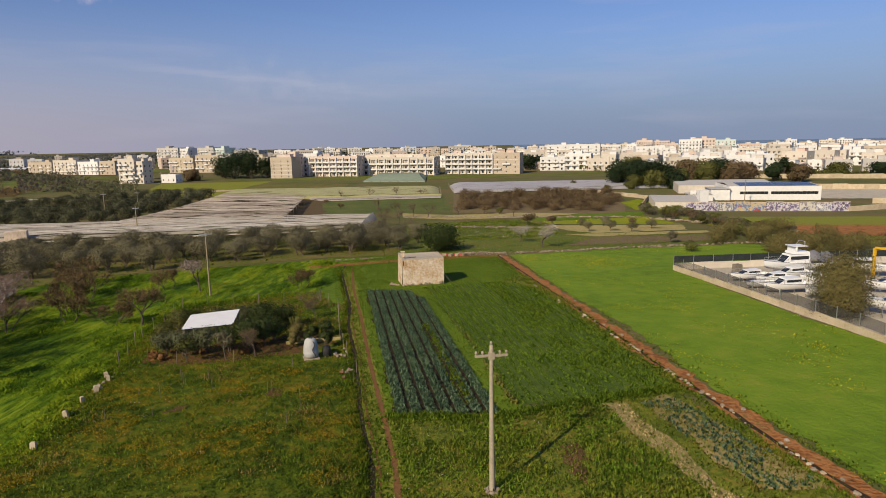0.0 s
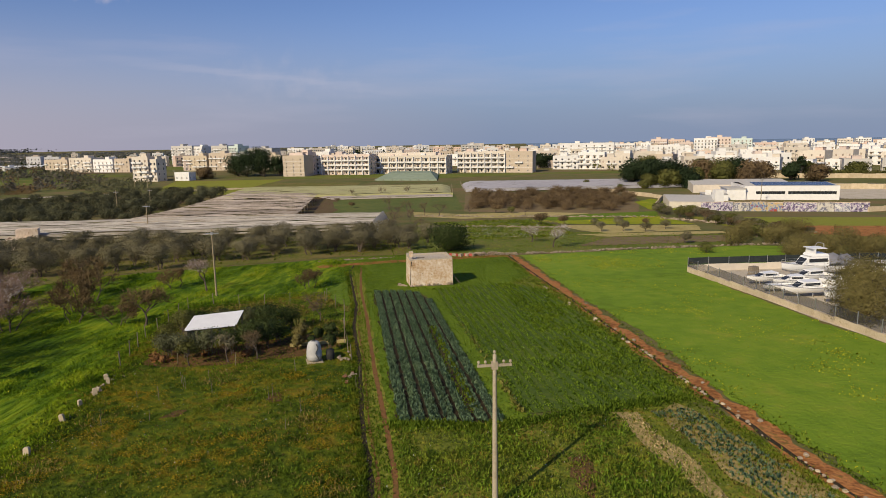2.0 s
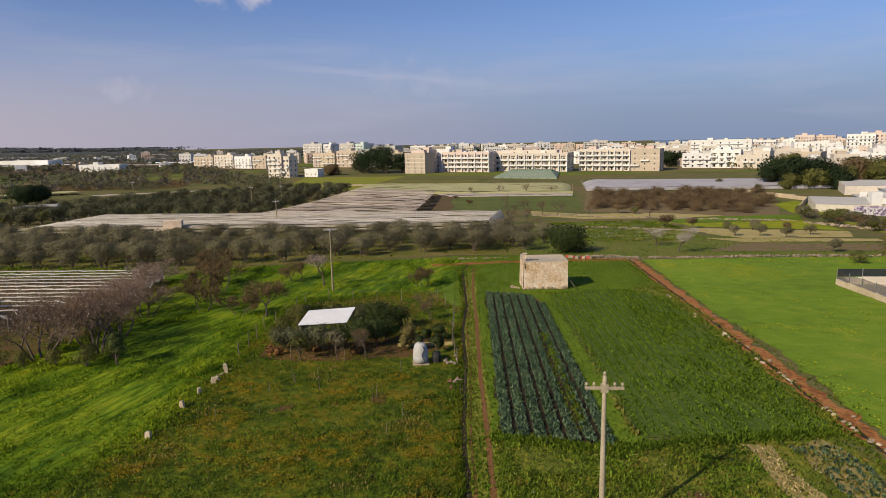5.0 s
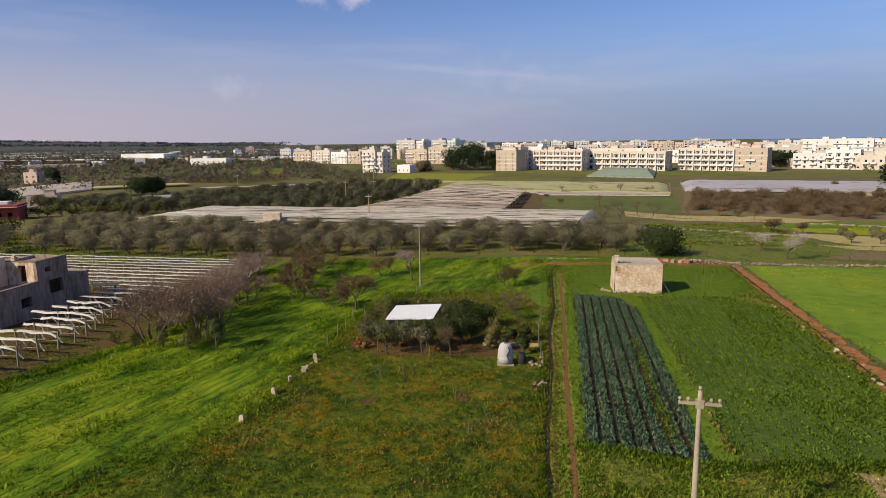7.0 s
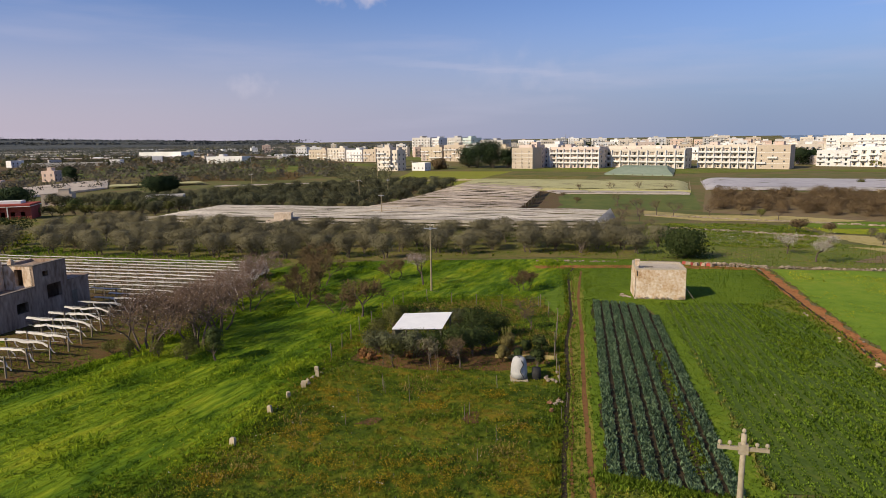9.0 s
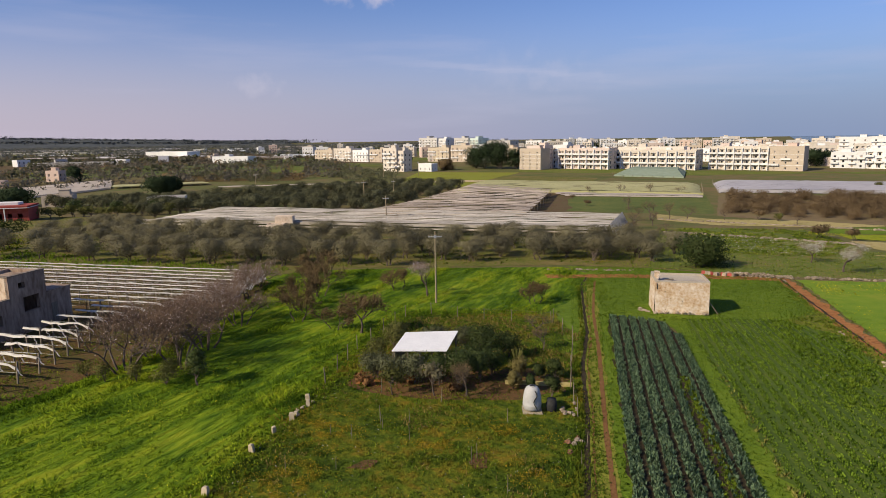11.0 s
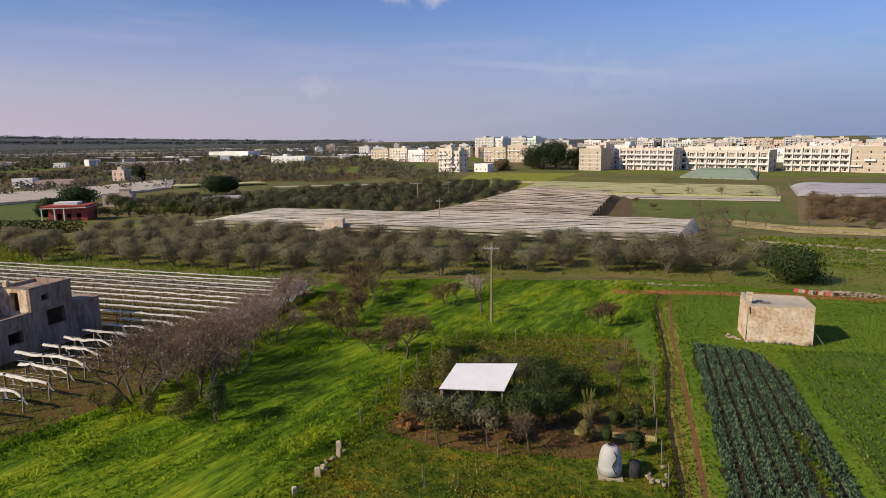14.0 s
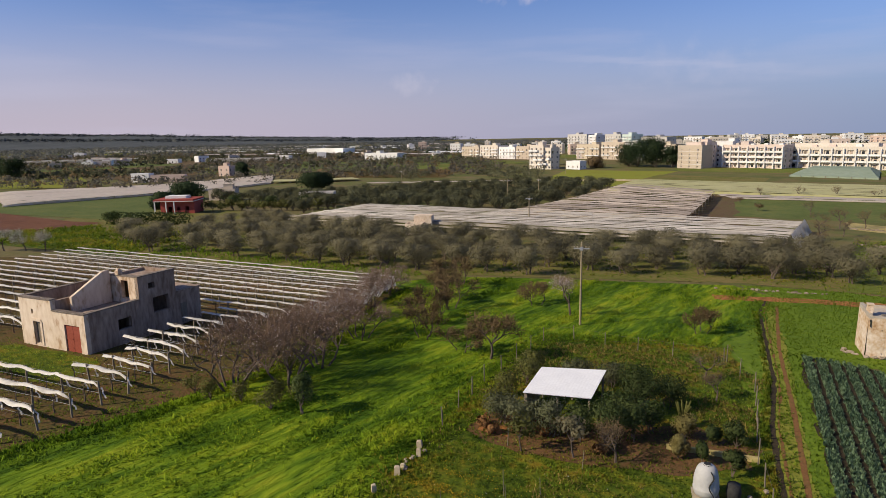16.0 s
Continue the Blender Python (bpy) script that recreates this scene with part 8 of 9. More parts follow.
for k in range(6):
    mb = MB()
    mb.stone((0, 0, 0.1), 0.16 + 0.12 * rng.random(), rng)
    x, y = -9.6 + rng.gauss(0, 0.3), 50.4 + rng.gauss(0, 0.6)
    tagged(part("rubble_stone", mb, M["terracotta"] if k % 2 else M["stone"], m=pose(x, y, ground(x, y))), "broken block lying in weeds", "stone", "rubble heap by the garden")


def fence(name, line, gap, h, label, wires=True, r=0.045):
    e = thing(name, line[0][0], line[0][1], 0, label, "fence")
    z0 = ground(*line[0])
    pts = []
    for a, b in zip(line, line[1:]):
        n = max(1, round(math.hypot(b[0] - a[0], b[1] - a[1]) / gap))
        pts += [lerp(a, b, i / n) for i in range(n)]
    pts.append(line[-1])
    tops = []
    for x, y in pts:
        mb = MB()
        p = (x - line[0][0], y - line[0][1], ground(x, y) - z0)
        q = (p[0] + rng.uniform(-0.06, 0.06), p[1] + rng.uniform(-0.06, 0.06), p[2] + h * rng.uniform(0.88, 1.05))
        mb.tube((p[0], p[1], p[2] - 0.1), q, r, r * 0.85, 6)
        part("post", mb, M["wood"], e)
        tops.append((p, q))
    if wires:
        for f in (0.9,):
            mb = MB()
            for (p, q), (s, t) in zip(tops, tops[1:]):
                mb.tube(Vector(p).lerp(Vector(q), f), Vector(s).lerp(Vector(t), f), 0.005, 0.005, 3, cap=False)
            part("wire", mb, M["wood"], e)


fence("garden_fence", [(-10.4, 54.5), (-12.1, 60), (-14.7, 73), (-18.2, 79.2)], 3.2, 1.7, "wire fence on wooden posts by the track")
fence("garden_fence", [(-18.4, 79.2), (-22.6, 77.9), (-32.2, 77.4), (-34.4, 75), (-33, 62), (-30.6, 53)], 3.0, 1.5, "wire fence on thin posts round the garden")
fence("garden_fence", [(-8.9, 50), (-20.4, 53.2), (-30.6, 53)], 5.0, 1.2, "thin stakes along the garden edge", False, 0.025)
for k in range(14):
    x, y = rng.uniform(-27, -8), rng.uniform(38, 52)
    mb = MB()
    mb.tube((0, 0, -0.1), (rng.uniform(-0.05, 0.05), 0, rng.uniform(0.7, 1.2)), 0.02, 0.015, 5)
    tagged(part("garden_stake", mb, M["wood"], m=pose(x, y, ground(x, y))), "thin grey stake in the meadow", "stake", "stakes in the meadow")

# ---- the boatyard ----
def yard_wall(line, low, high, label, wall_mat, mesh_mat):
    e = thing("yard_wall", line[0][0], line[0][1], 0, label, "wall")
    z0 = ground(*line[0])
    for a, b in zip(line, line[1:]):
        n = max(1, round(math.hypot(b[0] - a[0], b[1] - a[1]) / 3.0))
        for i in range(n):
            p, q = lerp(a, b, i / n), lerp(a, b, (i + 1) / n)
            L, rz = math.hypot(q[0] - p[0], q[1] - p[1]), math.atan2(q[1] - p[1], q[0] - p[0])
            at = (p[0] - line[0][0], p[1] - line[0][1], ground(*p) - z0)
            mb = MB()
            mb.box(0, L - 0.015, -0.15, 0.15, -0.6, low + 0.05 * ((i * 5) % 3), 0, rz, at)
            part("wall_panel", mb, wall_mat, e)
            mb = MB()
            mb.box(0.05, L - 0.05, -0.012, 0.012, low + 0.12, high, 0, rz, at)
            part("mesh_panel", mb, mesh_mat, e)
            mb = MB()
            mb.box(-0.04, 0.04, -0.04, 0.04, low - 0.2, high + 0.1, 0, rz, at)
            part("post", mb, M["steel"], e)


yard_wall([(34.05, 99.4), (36.1, 84), (37.9, 70), (39.5, 57.4), (43, 34), (45, 18)], 0.75, 2.0, "low pale yard wall with grey mesh fence", M["block"], M["mesh_fence"])
yard_wall([(34.15, 99.75), (44, 101.0), (56, 102.5), (80, 104), (118, 106)], 1.0, 2.15, "pale yard wall topped with dark shade net", WALLS["cream"], M["mesh_dark"])


def boat(x, y, rz, L, beam, free, label, cabin=0, canopy_on=False, lift=0.6, rails=True):
    """A motor boat on stands; its bow points along local -x."""
    e = thing("motor_boat", x, y, rz, label, "boat", "boats in the yard")
    st = 14
    rows = []
    for i in range(st + 1):
        t = i / st
        half = beam / 2 * (math.sin(min(1.0, t * 1.9) * math.pi / 2) ** 0.8) * (1 - 0.08 * max(0, t - 0.7) / 0.3)
        half = max(half, 0.03)
        sheer = lift + free + 0.35 * free * (1 - t) ** 2
        keel = lift + 0.55 * free * max(0, 1 - t * 4) ** 1.5
        X = -L / 2 + L * t - 0.35 * free * (1 - min(1, t * 4))
        chine = keel + (sheer - keel) * 0.4
        rows.append([(X, -half, sheer), (X + 0.06, -half * 0.86, chine), (X + 0.1, 0, keel), (X + 0.06, half * 0.86, chine), (X, half, sheer)])
    mb = MB()
    mb.grid(rows)
    mb.face(rows[-1][::-1])
    part("hull", mb, M["white_paint"], e, "glossy white hull", smooth=True)
    mb = MB()
    mb.grid([[(r[0][0], r[0][1] * 0.97, r[0][2] - 0.05), (r[4][0], r[4][1] * 0.97, r[4][2] - 0.05)] for r in rows[:10]])
    part("foredeck", mb, M["white_paint"], e)
    mb = MB()
    mb.grid([[(r[0][0], r[0][1] * 0.9, lift + free * 0.5), (r[4][0], r[4][1] * 0.9, lift + free * 0.5)] for r in rows[8:]])
    part("cockpit_floor", mb, M["yard"], e)
    mb = MB()
    for s in (0, 4):
        mb.path([Vector(r[s]) + Vector((0, 0, 0.02)) for r in rows], [0.04] * len(rows), 4)
    part("rubbing_strake", mb, M["canvas"], e)
    z = lift + free
    if cabin:
        mb = MB()
        w = beam * 0.36
        c0, c1 = -L * 0.18, L * 0.2
        prof = [[(c0 - 0.7, -w * 0.7, z), (c0 - 0.7, w * 0.7, z)], [(c0 + 0.35, -w * 0.85, z + cabin), (c0 + 0.35, w * 0.85, z + cabin)], [(c1, -w * 0.9, z + cabin + 0.1), (c1, w * 0.9, z + cabin + 0.1)], [(c1 + 0.1, -w, z - 0.2), (c1 + 0.1, w, z - 0.2)]]
        mb.grid(prof)
        for s in (0, 1):
            pts = [r[s] for r in prof]
            mb.face(pts if s else pts[::-1])
        house_ = part("cabin", mb, M["white_paint"], e)
        mb = MB()
        mb.face([(c0 - 0.62, -w * 0.6, z + 0.18), (c0 - 0.62, w * 0.6, z + 0.18), (c0 + 0.16, w * 0.7, z + cabin * 0.86), (c0 + 0.16, -w * 0.7, z + cabin * 0.86)])
        part("windscreen", mb, M["glass"], house_)
        for s in (-1, 1):
            mb = MB()
            mb.box(c0 + 0.3, c1 - 0.2, s * w * 0.93 - 0.02, s * w * 0.93 + 0.02, z + cabin * 0.45, z + cabin * 0.85)
            part("side_window", mb, M["glass"], house_)
    if cabin > 1.2:
        mb = MB()
        mb.box(-L * 0.1, L * 0.2, -beam * 0.34, beam * 0.34, z + cabin + 0.1, z + cabin + 0.45, top=0.9)
        mb.box(-L * 0.06, -L * 0.03, -beam * 0.3, beam * 0.3, z + cabin + 0.45, z + cabin + 1.2)
        mb.box(-L * 0.1, L * 0.16, -beam * 0.32, beam * 0.32, z + cabin + 1.2, z + cabin + 1.28)
        part("flybridge", mb, M["white_paint"], e)
        mb = MB()
        mb.path([(L * 0.1, -beam * 0.3, z + cabin + 1.28), (L * 0.12, -beam * 0.2, z + cabin + 1.9), (L * 0.12, beam * 0.2, z + cabin + 1.9), (L * 0.1, beam * 0.3, z + cabin + 1.28)], [0.05] * 4, 5)
        part("radar_arch", mb, M["steel"], e)
    if canopy_on:
        mb = MB()
        mb.grid([[(L * 0.2, -beam * 0.45, z + 0.3), (L * 0.2, 0, z + 1.5), (L * 0.2, beam * 0.45, z + 0.3)], [(L * 0.36, -beam * 0.45, z + 0.4), (L * 0.36, 0, z + 1.7), (L * 0.36, beam * 0.45, z + 0.4)], [(L * 0.52, -beam * 0.4, z + 0.2), (L * 0.52, 0, z + 1.0), (L * 0.52, beam * 0.4, z + 0.2)]])
        part("cover", mb, M["canvas"], e, smooth=True)
    if rails:
        for s in (0, 4):
            mb = MB()
            pts = [Vector(r[s]) + Vector((0.05, 0, 0.5)) for r in rows[0:9]]
            mb.path(pts, [0.018] * len(pts), 4)
            rail = part("bow_rail", mb, M["steel"], e)
            for r in rows[0:9:4]:
                mb = MB()
                mb.tube(r[s], Vector(r[s]) + Vector((0.05, 0, 0.5)), 0.014, 0.014, 4)
                part("stanchion", mb, M["steel"], rail)
    for i in (3, 7, 11):
        for s in (-1, 1):
            mb = MB()
            r = rows[i]
            mb.tube((r[2][0], s * beam * 0.38, 0), (r[1][0], s * abs(r[1][1]) * 0.9, r[1][2]), 0.05, 0.05, 5)
            part("stand", mb, M["steel"], e)


boat(49.3, 92.6, 8, 8.6, 3.2, 1.2, "large white cabin cruiser on stands", 1.25, True, 0.9)
boat(41.4, 89.0, 12, 5.8, 2.1, 0.75, "small white open motor boat", 0.55, False, 0.35)
boat(43.6, 86.2, 5, 5.2, 2.0, 0.75, "small white motor boat with cabin", 0.6, False, 0.35)
boat(42.5, 80.6, 10, 6.6, 2.4, 0.85, "white motor boat with low cabin", 0.75, False, 0.4)
boat(45.8, 76.8, 6, 6.4, 2.3, 0.85, "white open fishing boat with rails", 0.5, False, 0.4)
boat(58.6, 92.0, -20, 7.2, 2.6, 1.0, "white motor yacht with dark windows", 0.9, False, 0.7)
boat(64.0, 90.0, -10, 7.5, 2.6, 1.0, "white motor yacht beside the crane", 0.9, True, 0.7)
boat(47.8, 67.0, -28, 7.0, 2.4, 1.0, "white hull with a dark waterline", 0.6, False, 0.6)
boat(55.0, 79.0, -15, 6.8, 2.4, 0.95, "white motor boat on steel stands", 0.7, False, 0.5)
boat(47.2, 88.6, 14, 6.2, 2.2, 0.85, "white motor boat beside the cruiser", 0.7, False, 0.5)
boat(49.5, 84.4, -12, 6.0, 2.2, 0.85, "white motor boat with grey cover", 0.6, True, 0.45)
boat(40.6, 83.8, 16, 4.6, 1.8, 0.65, "small white dinghy by the fence", 0, False, 0.25)
boat(53.5, 95.5, 4, 6.6, 2.4, 0.95, "white cabin boat by the rear wall", 0.9, True, 0.6)
boat(70.5, 93.0, -6, 7.4, 2.6, 1.0, "white motor yacht by the rear wall", 1.0, False, 0.7)
e = thing("boat_hoist", 60.5, 88.0, 20, "yellow steel boat hoist", "hoist")
for x in (-1.6, 1.6):
    for y in (-1.5, 1.5):
        mb = MB()
        mb.box(x - 0.16, x + 0.16, y - 0.16, y + 0.16, 0.3, 4.2)
        part("leg", mb, M["crane"], e)
        mb = MB()
        mb.tube((x - 0.1, y, 0.35), (x + 0.1, y, 0.35), 0.35, 0.35, 12)
        part("wheel", mb, M["rubber"], e)
for y in (-1.5, 1.5):
    mb = MB()
    mb.box(-1.8, 1.8, y - 0.15, y + 0.15, 4.2, 4.5)
    part("beam", mb, M["crane"], e)
mb = MB()
mb.box(-1.75, -1.45, -1.4, 1.4, 4.5, 4.75)
part("crossbeam", mb, M["crane"], e)
e = thing("wood_stack", 43.8, 95.2, 0, "stack of old timber in the yard", "timber stack")
for k in range(7):
    mb = MB()
    mb.box(-0.8, 0.8, -0.1, 0.1, 0, 0.16, 0, rng.uniform(-0.4, 0.4), (0, (k % 3) * 0.3, 0.17 * (k // 3)))
    part("plank", mb, M["wood"], e)
mb = MB()
mb.box(-0.6, 0.6, -0.5, 0.5, 0, 1.4, top=0.9)
tagged(part("crate", mb, M["wood"], m=pose(42.3, 95.4, ground(42.3, 95.4) + 0.05, 0, 0, 20)), "brown wooden crate in the yard", "crate")

# ---- crops, weeds and flowers ----
def stuff(name, v, f, material, label, category, tilt=0.45):
    return tagged(new(name, fast_mesh(name, v, f, material, nrm=upward(v, 4, tilt))), label, category, "", "stuff")


g = np.random.default_rng(1234)
# cabbages in nine rows; the last rows are shorter and a weedy gap breaks the middle
D = np.array([8.35, -44.6]) / np.hypot(8.35, 44.6)
rowsP, gapP = [], []
for k in range(7):
    top = (0.0, 0.0, 0.0, 0.0, 0.3, 1.2, 5.5)[k]
    for j in range(4):
        s = np.arange(top, 44.8, 0.24) + 0.06 * j
        p = np.array([-12.55 + 1.06 * k + 0.18 * (j - 1.5), 85.0]) + s[:, None] * D + g.normal(size=(len(s), 2)) * 0.035
        hole = ((k == 5 and j < 3) | (k == 4 and j == 3)) & (s > 19) & (s < 43) & (g.random(len(s)) < 0.88)
        gapP.append(p[hole])
        rowsP.append(p[~hole & (g.random(len(p)) > 0.04)])
P, gapP = np.concatenate(rowsP), np.concatenate(gapP)
P = np.concatenate([P, ground_np(P[:, 0], P[:, 1])[:, None] + 0.05], 1)
order = np.argsort(P[:, 1])
near = np.zeros(len(P), bool)
near[order[:300]] = True
kinds = []
for k in range(8):
    v, f = rosettes(np.zeros((1, 3)), np.array([1.0]), 15, 0.26, 0.11, (0, 46), g)
    kinds.append(fast_mesh("cabbage", v, f, M["cabbage"], nrm=upward(v, 4, 0.45)))
plot = bpy.data.objects["cabbage_plot"]
for q in P[near]:
    part("cabbage", kinds[int(g.integers(0, 8))], None, plot, m=pose(q[0], q[1], q[2], 0, 0, g.random() * 360) @ Matrix.Scale(0.85 + 0.45 * g.random(), 4))
P = P[~near]
v, f = rosettes(P, 0.85 + 0.4 * g.random(len(P)), 12, 0.26, 0.115, (0, 46), g)
stuff("cabbage_rows", v, f, M["cabbage"], "rows of grey-green cabbages on dark soil", "cabbages")
P = np.repeat(gapP, 3, 0) + g.normal(size=(len(gapP) * 3, 2)) * 0.12
P = np.concatenate([P, ground_np(P[:, 0], P[:, 1])[:, None] + 0.03], 1)
v, f = rosettes(P, 0.5 + 0.5 * g.random(len(P)), 6, 0.24, 0.06, (10, 80), g)
stuff("gap_weeds", v, f, M["blade_strip"], "yellowish weeds in a gap of the cabbage rows", "weeds")
# broad beans
P = []
for k in range(-3, 22):
    for j in (-0.16, 0.0, 0.16):
        o = np.array([-5.6 + 0.88 * k + j, 91.0])
        s = np.arange(0, 50, 0.24)
        P.append(o + s[:, None] * D + g.normal(size=(len(s), 2)) * 0.06)
P = np.concatenate(P)
P = P[inside(BEANS, P[:, 0], P[:, 1])]
P = P[g.random(len(P)) < 0.92]
P = np.concatenate([P, ground_np(P[:, 0], P[:, 1])[:, None] + 0.02], 1)
sz = (0.55 + 0.5 * g.random(len(P))) * (1.0 + 0.5 * np.array([noise.noise((a * 0.25, b * 0.25, 3)) for a, b, _ in P]))
v, f = rosettes(P, sz, 8, 0.2, 0.085, (10, 70), g, 0.07)
stuff("bean_rows", v, f, M["bean"], "dense dark green broad bean plants", "beans")
Q = patchy(scatter([(3.4, 89.8), (5.4, 91), (10.2, 86), (12.6, 72), (14.6, 58), (16, 46), (10.2, 44), (8.2, 58), (6.2, 72)], 8, g), 0.3, -0.12, 5.0)
v, f = rosettes(Q, 0.7 + 0.7 * g.random(len(Q)), 8, 0.26, 0.075, (10, 78), g)
stuff("bean_weeds", v, f, M["blade_strip"], "lighter weeds among the bean rows", "weeds")
P = patchy(scatter(BEANS, 0.5, g), 0.25, 0.1, 3.0)
v, f = cloud(P + np.array([0, 0, 0.26]), 0.08, g, 0.8)
stuff("bean_flowers", v, f, M["whitefl"], "tiny pale bean flowers", "flowers")
# weedy meadow
P = scatter([(-30, 24), (-27, 36), (-30.3, 51), (-33, 62), (-35, 76), (-19, 84), (-13, 66), (-8.6, 53), (-5.6, 36), (-4.4, 24)], 22, g)
P = P[g.random(len(P)) < np.where(P[:, 1] < 55, 1.0, 0.6)]
sz = 0.5 + 0.9 * g.random(len(P)) ** 2 + 0.5 * np.array([max(0, noise.noise((a * 0.3, b * 0.3, 2))) for a, b, _ in P])
v, f = rosettes(P, sz, 5, 0.16, 0.055, (15, 84), g, 0.14)
stuff("meadow_weeds", v, f, M["blade_meadow"], "tangled green weeds of the meadow", "weeds")
for mat_, cut, sd, lab in (("blade_meadow", 0.02, 51.0, "shaggy green clumps in the meadow"), ("blade_mid", 0.1, 62.0, "fresh green clumps in the meadow"), ("dry_blade", 0.2, 73.0, "withered olive clumps in the meadow")):
    R = patchy(scatter([(-27, 28), (-26.5, 36), (-29.6, 50), (-20.4, 53), (-9.4, 50), (-6, 36), (-4.8, 28)], 1.5, g), 0.22, cut, sd)
    v, f = rosettes(R, 0.5 + 0.8 * g.random(len(R)), 34, 0.2, 0.06, (15, 86), g, 0.3)
    stuff("meadow_clumps", v, f, M[mat_], lab, "weeds", 0.7)
Q = P[g.random(len(P)) < 0.05]
v, f = rosettes(patchy(Q, 0.12, 0.05, 9.0), np.full(len(patchy(Q, 0.12, 0.05, 9.0)), 0.9), 5, 0.34, 0.05, (15, 70), g)
stuff("dry_stalks", v, f, M["dry_blade"], "dry straw stalks among weeds", "stalks")
PLOT = [(-3.6, 22), (-3.0, 30), (-4.8, 40.3), (2, 40.2), (9, 43), (11, 38), (12.4, 33), (13, 22)]
P = scatter([(-3.8, 22), (-3.2, 30), (-5, 40.3), (2, 40.2), (9, 43), (16, 45), (18.2, 40), (20.4, 28), (21, 22)], 20, g)
sz = 0.6 + 0.8 * g.random(len(P)) ** 2 + 0.6 * np.array([max(0, noise.noise((a * 0.35, b * 0.35, 7))) for a, b, _ in P])
v, f = rosettes(P, sz, 6, 0.16, 0.055, (15, 84), g, 0.16)
stuff("plot_weeds", v, f, M["blade"], "tall bright weeds on the front plot", "weeds")
for nm, mat_, per, cut, sd, tall, lab in (("tall_weeds", "blade", 2.6, -0.05, 17.0, 1.0, "clumps of taller bright weeds"), ("dark_weeds", "bean", 2.4, -0.02, 4.0, 1.0, "dark leafy weeds on the front plot"), ("brown_weeds", "dry_blade", 1.6, 0.2, 29.0, 0.7, "withered brown weed clumps")):
    P = patchy(scatter(PLOT, per, g), 0.28, cut, sd)
    v, f = rosettes(P, (0.6 + 0.8 * g.random(len(P))) * tall, 44, 0.22, 0.065, (15, 86), g, 0.3)
    stuff(nm, v, f, M[mat_], lab, "weeds", 0.7)
A = np.array([(-30.5, 20), (-27, 36), (-30.3, 51), (-33, 62), (-35, 76), (-20, 84.5)])
t = g.random(6000) * (len(A) - 1.001)
i = t.astype(int)
Q = A[i] + (A[i + 1] - A[i]) * (t - i)[:, None] + g.normal(size=(6000, 2)) * 1.1
for part_, leaf_ in ((Q[:3000], "blade_lush"), (Q[3000:], "blade_meadow")):
    P = np.concatenate([part_, ground_np(part_[:, 0], part_[:, 1])[:, None]], 1)
    v, f = rosettes(P, 0.5 + 0.8 * g.random(len(P)), 6, 0.24, 0.06, (15, 84), g)
    stuff("seam_grass", v, f, M[leaf_], "ragged grass where lawn and meadow meet", "grass")
P = patchy(scatter([(-32, 60), (-33.5, 75), (-20, 82), (-14.5, 76), (-12.5, 62), (-19, 66)], 9, g), 0.15, -0.25, 12.0)
v, f = rosettes(P, 0.6 + 0.7 * g.random(len(P)), 6, 0.3, 0.06, (15, 80), g)
stuff("dry_growth", v, f, M["dry_blade"], "dry olive-brown growth behind the shed", "weeds")
P = scatter([(-32, 60), (-33.5, 75), (-20, 82), (-14.5, 76), (-12.5, 62), (-19, 66)], 7, g)
v, f = rosettes(P, 0.5 + 0.7 * g.random(len(P)), 6, 0.26, 0.06, (15, 80), g)
stuff("garden_weeds", v, f, M["blade_mid"], "green weeds behind the shed", "weeds")
P = scatter([(-50.8, 30), (-49.2, 42), (-49.7, 58), (-55.6, 72), (-61.6, 86), (-60.2, 86), (-54.2, 72), (-48.4, 58), (-47.8, 42), (-49.4, 30)], 22, g)
v, f = rosettes(P, 0.6 + 0.9 * g.random(len(P)), 6, 0.3, 0.07, (10, 78), g)
stuff("seam_grass", v, f, M["blade_lush"], "ragged grass along the vineyard headland", "grass")
A = np.array([(-5.2, 40.6), (2, 40.3), (9.2, 43.2), (16, 45.6)])
t = g.random(2600) * 2.999
i = t.astype(int)
Q = A[i] + (A[i + 1] - A[i]) * (t - i)[:, None] + g.normal(size=(2600, 2)) * np.array([0.3, 0.35])
P = np.concatenate([Q, ground_np(Q[:, 0], Q[:, 1])[:, None] + 0.03], 1)
v, f = rosettes(P, 0.6 + 0.8 * g.random(len(P)), 6, 0.24, 0.06, (10, 78), g)
stuff("seam_grass", v, f, M["blade_mid"], "ragged grass at the foot of the crop plots", "grass")
P = scatter([(-53, 22), (-51.5, 36), (-51, 45), (-42, 48), (-30, 46), (-28, 36), (-30, 22)], 12, g)
P = patchy(P, 0.2, 0.0, 21.0)
v, f = rosettes(P, 0.6 + 0.6 * g.random(len(P)), 5, 0.2, 0.06, (15, 85), g)
stuff("dark_grass", v, f, M["blade_lush"], "darker grass tufts in the lawn", "grass")
P = scatter(YARD, 16, g)
v, f = rosettes(P, 0.5 + 0.6 * g.random(len(P)), 5, 0.22, 0.06, (15, 80), g, 0.15)
stuff("yard_grass", v, f, M["blade"], "rough grass before the ruined house", "grass")
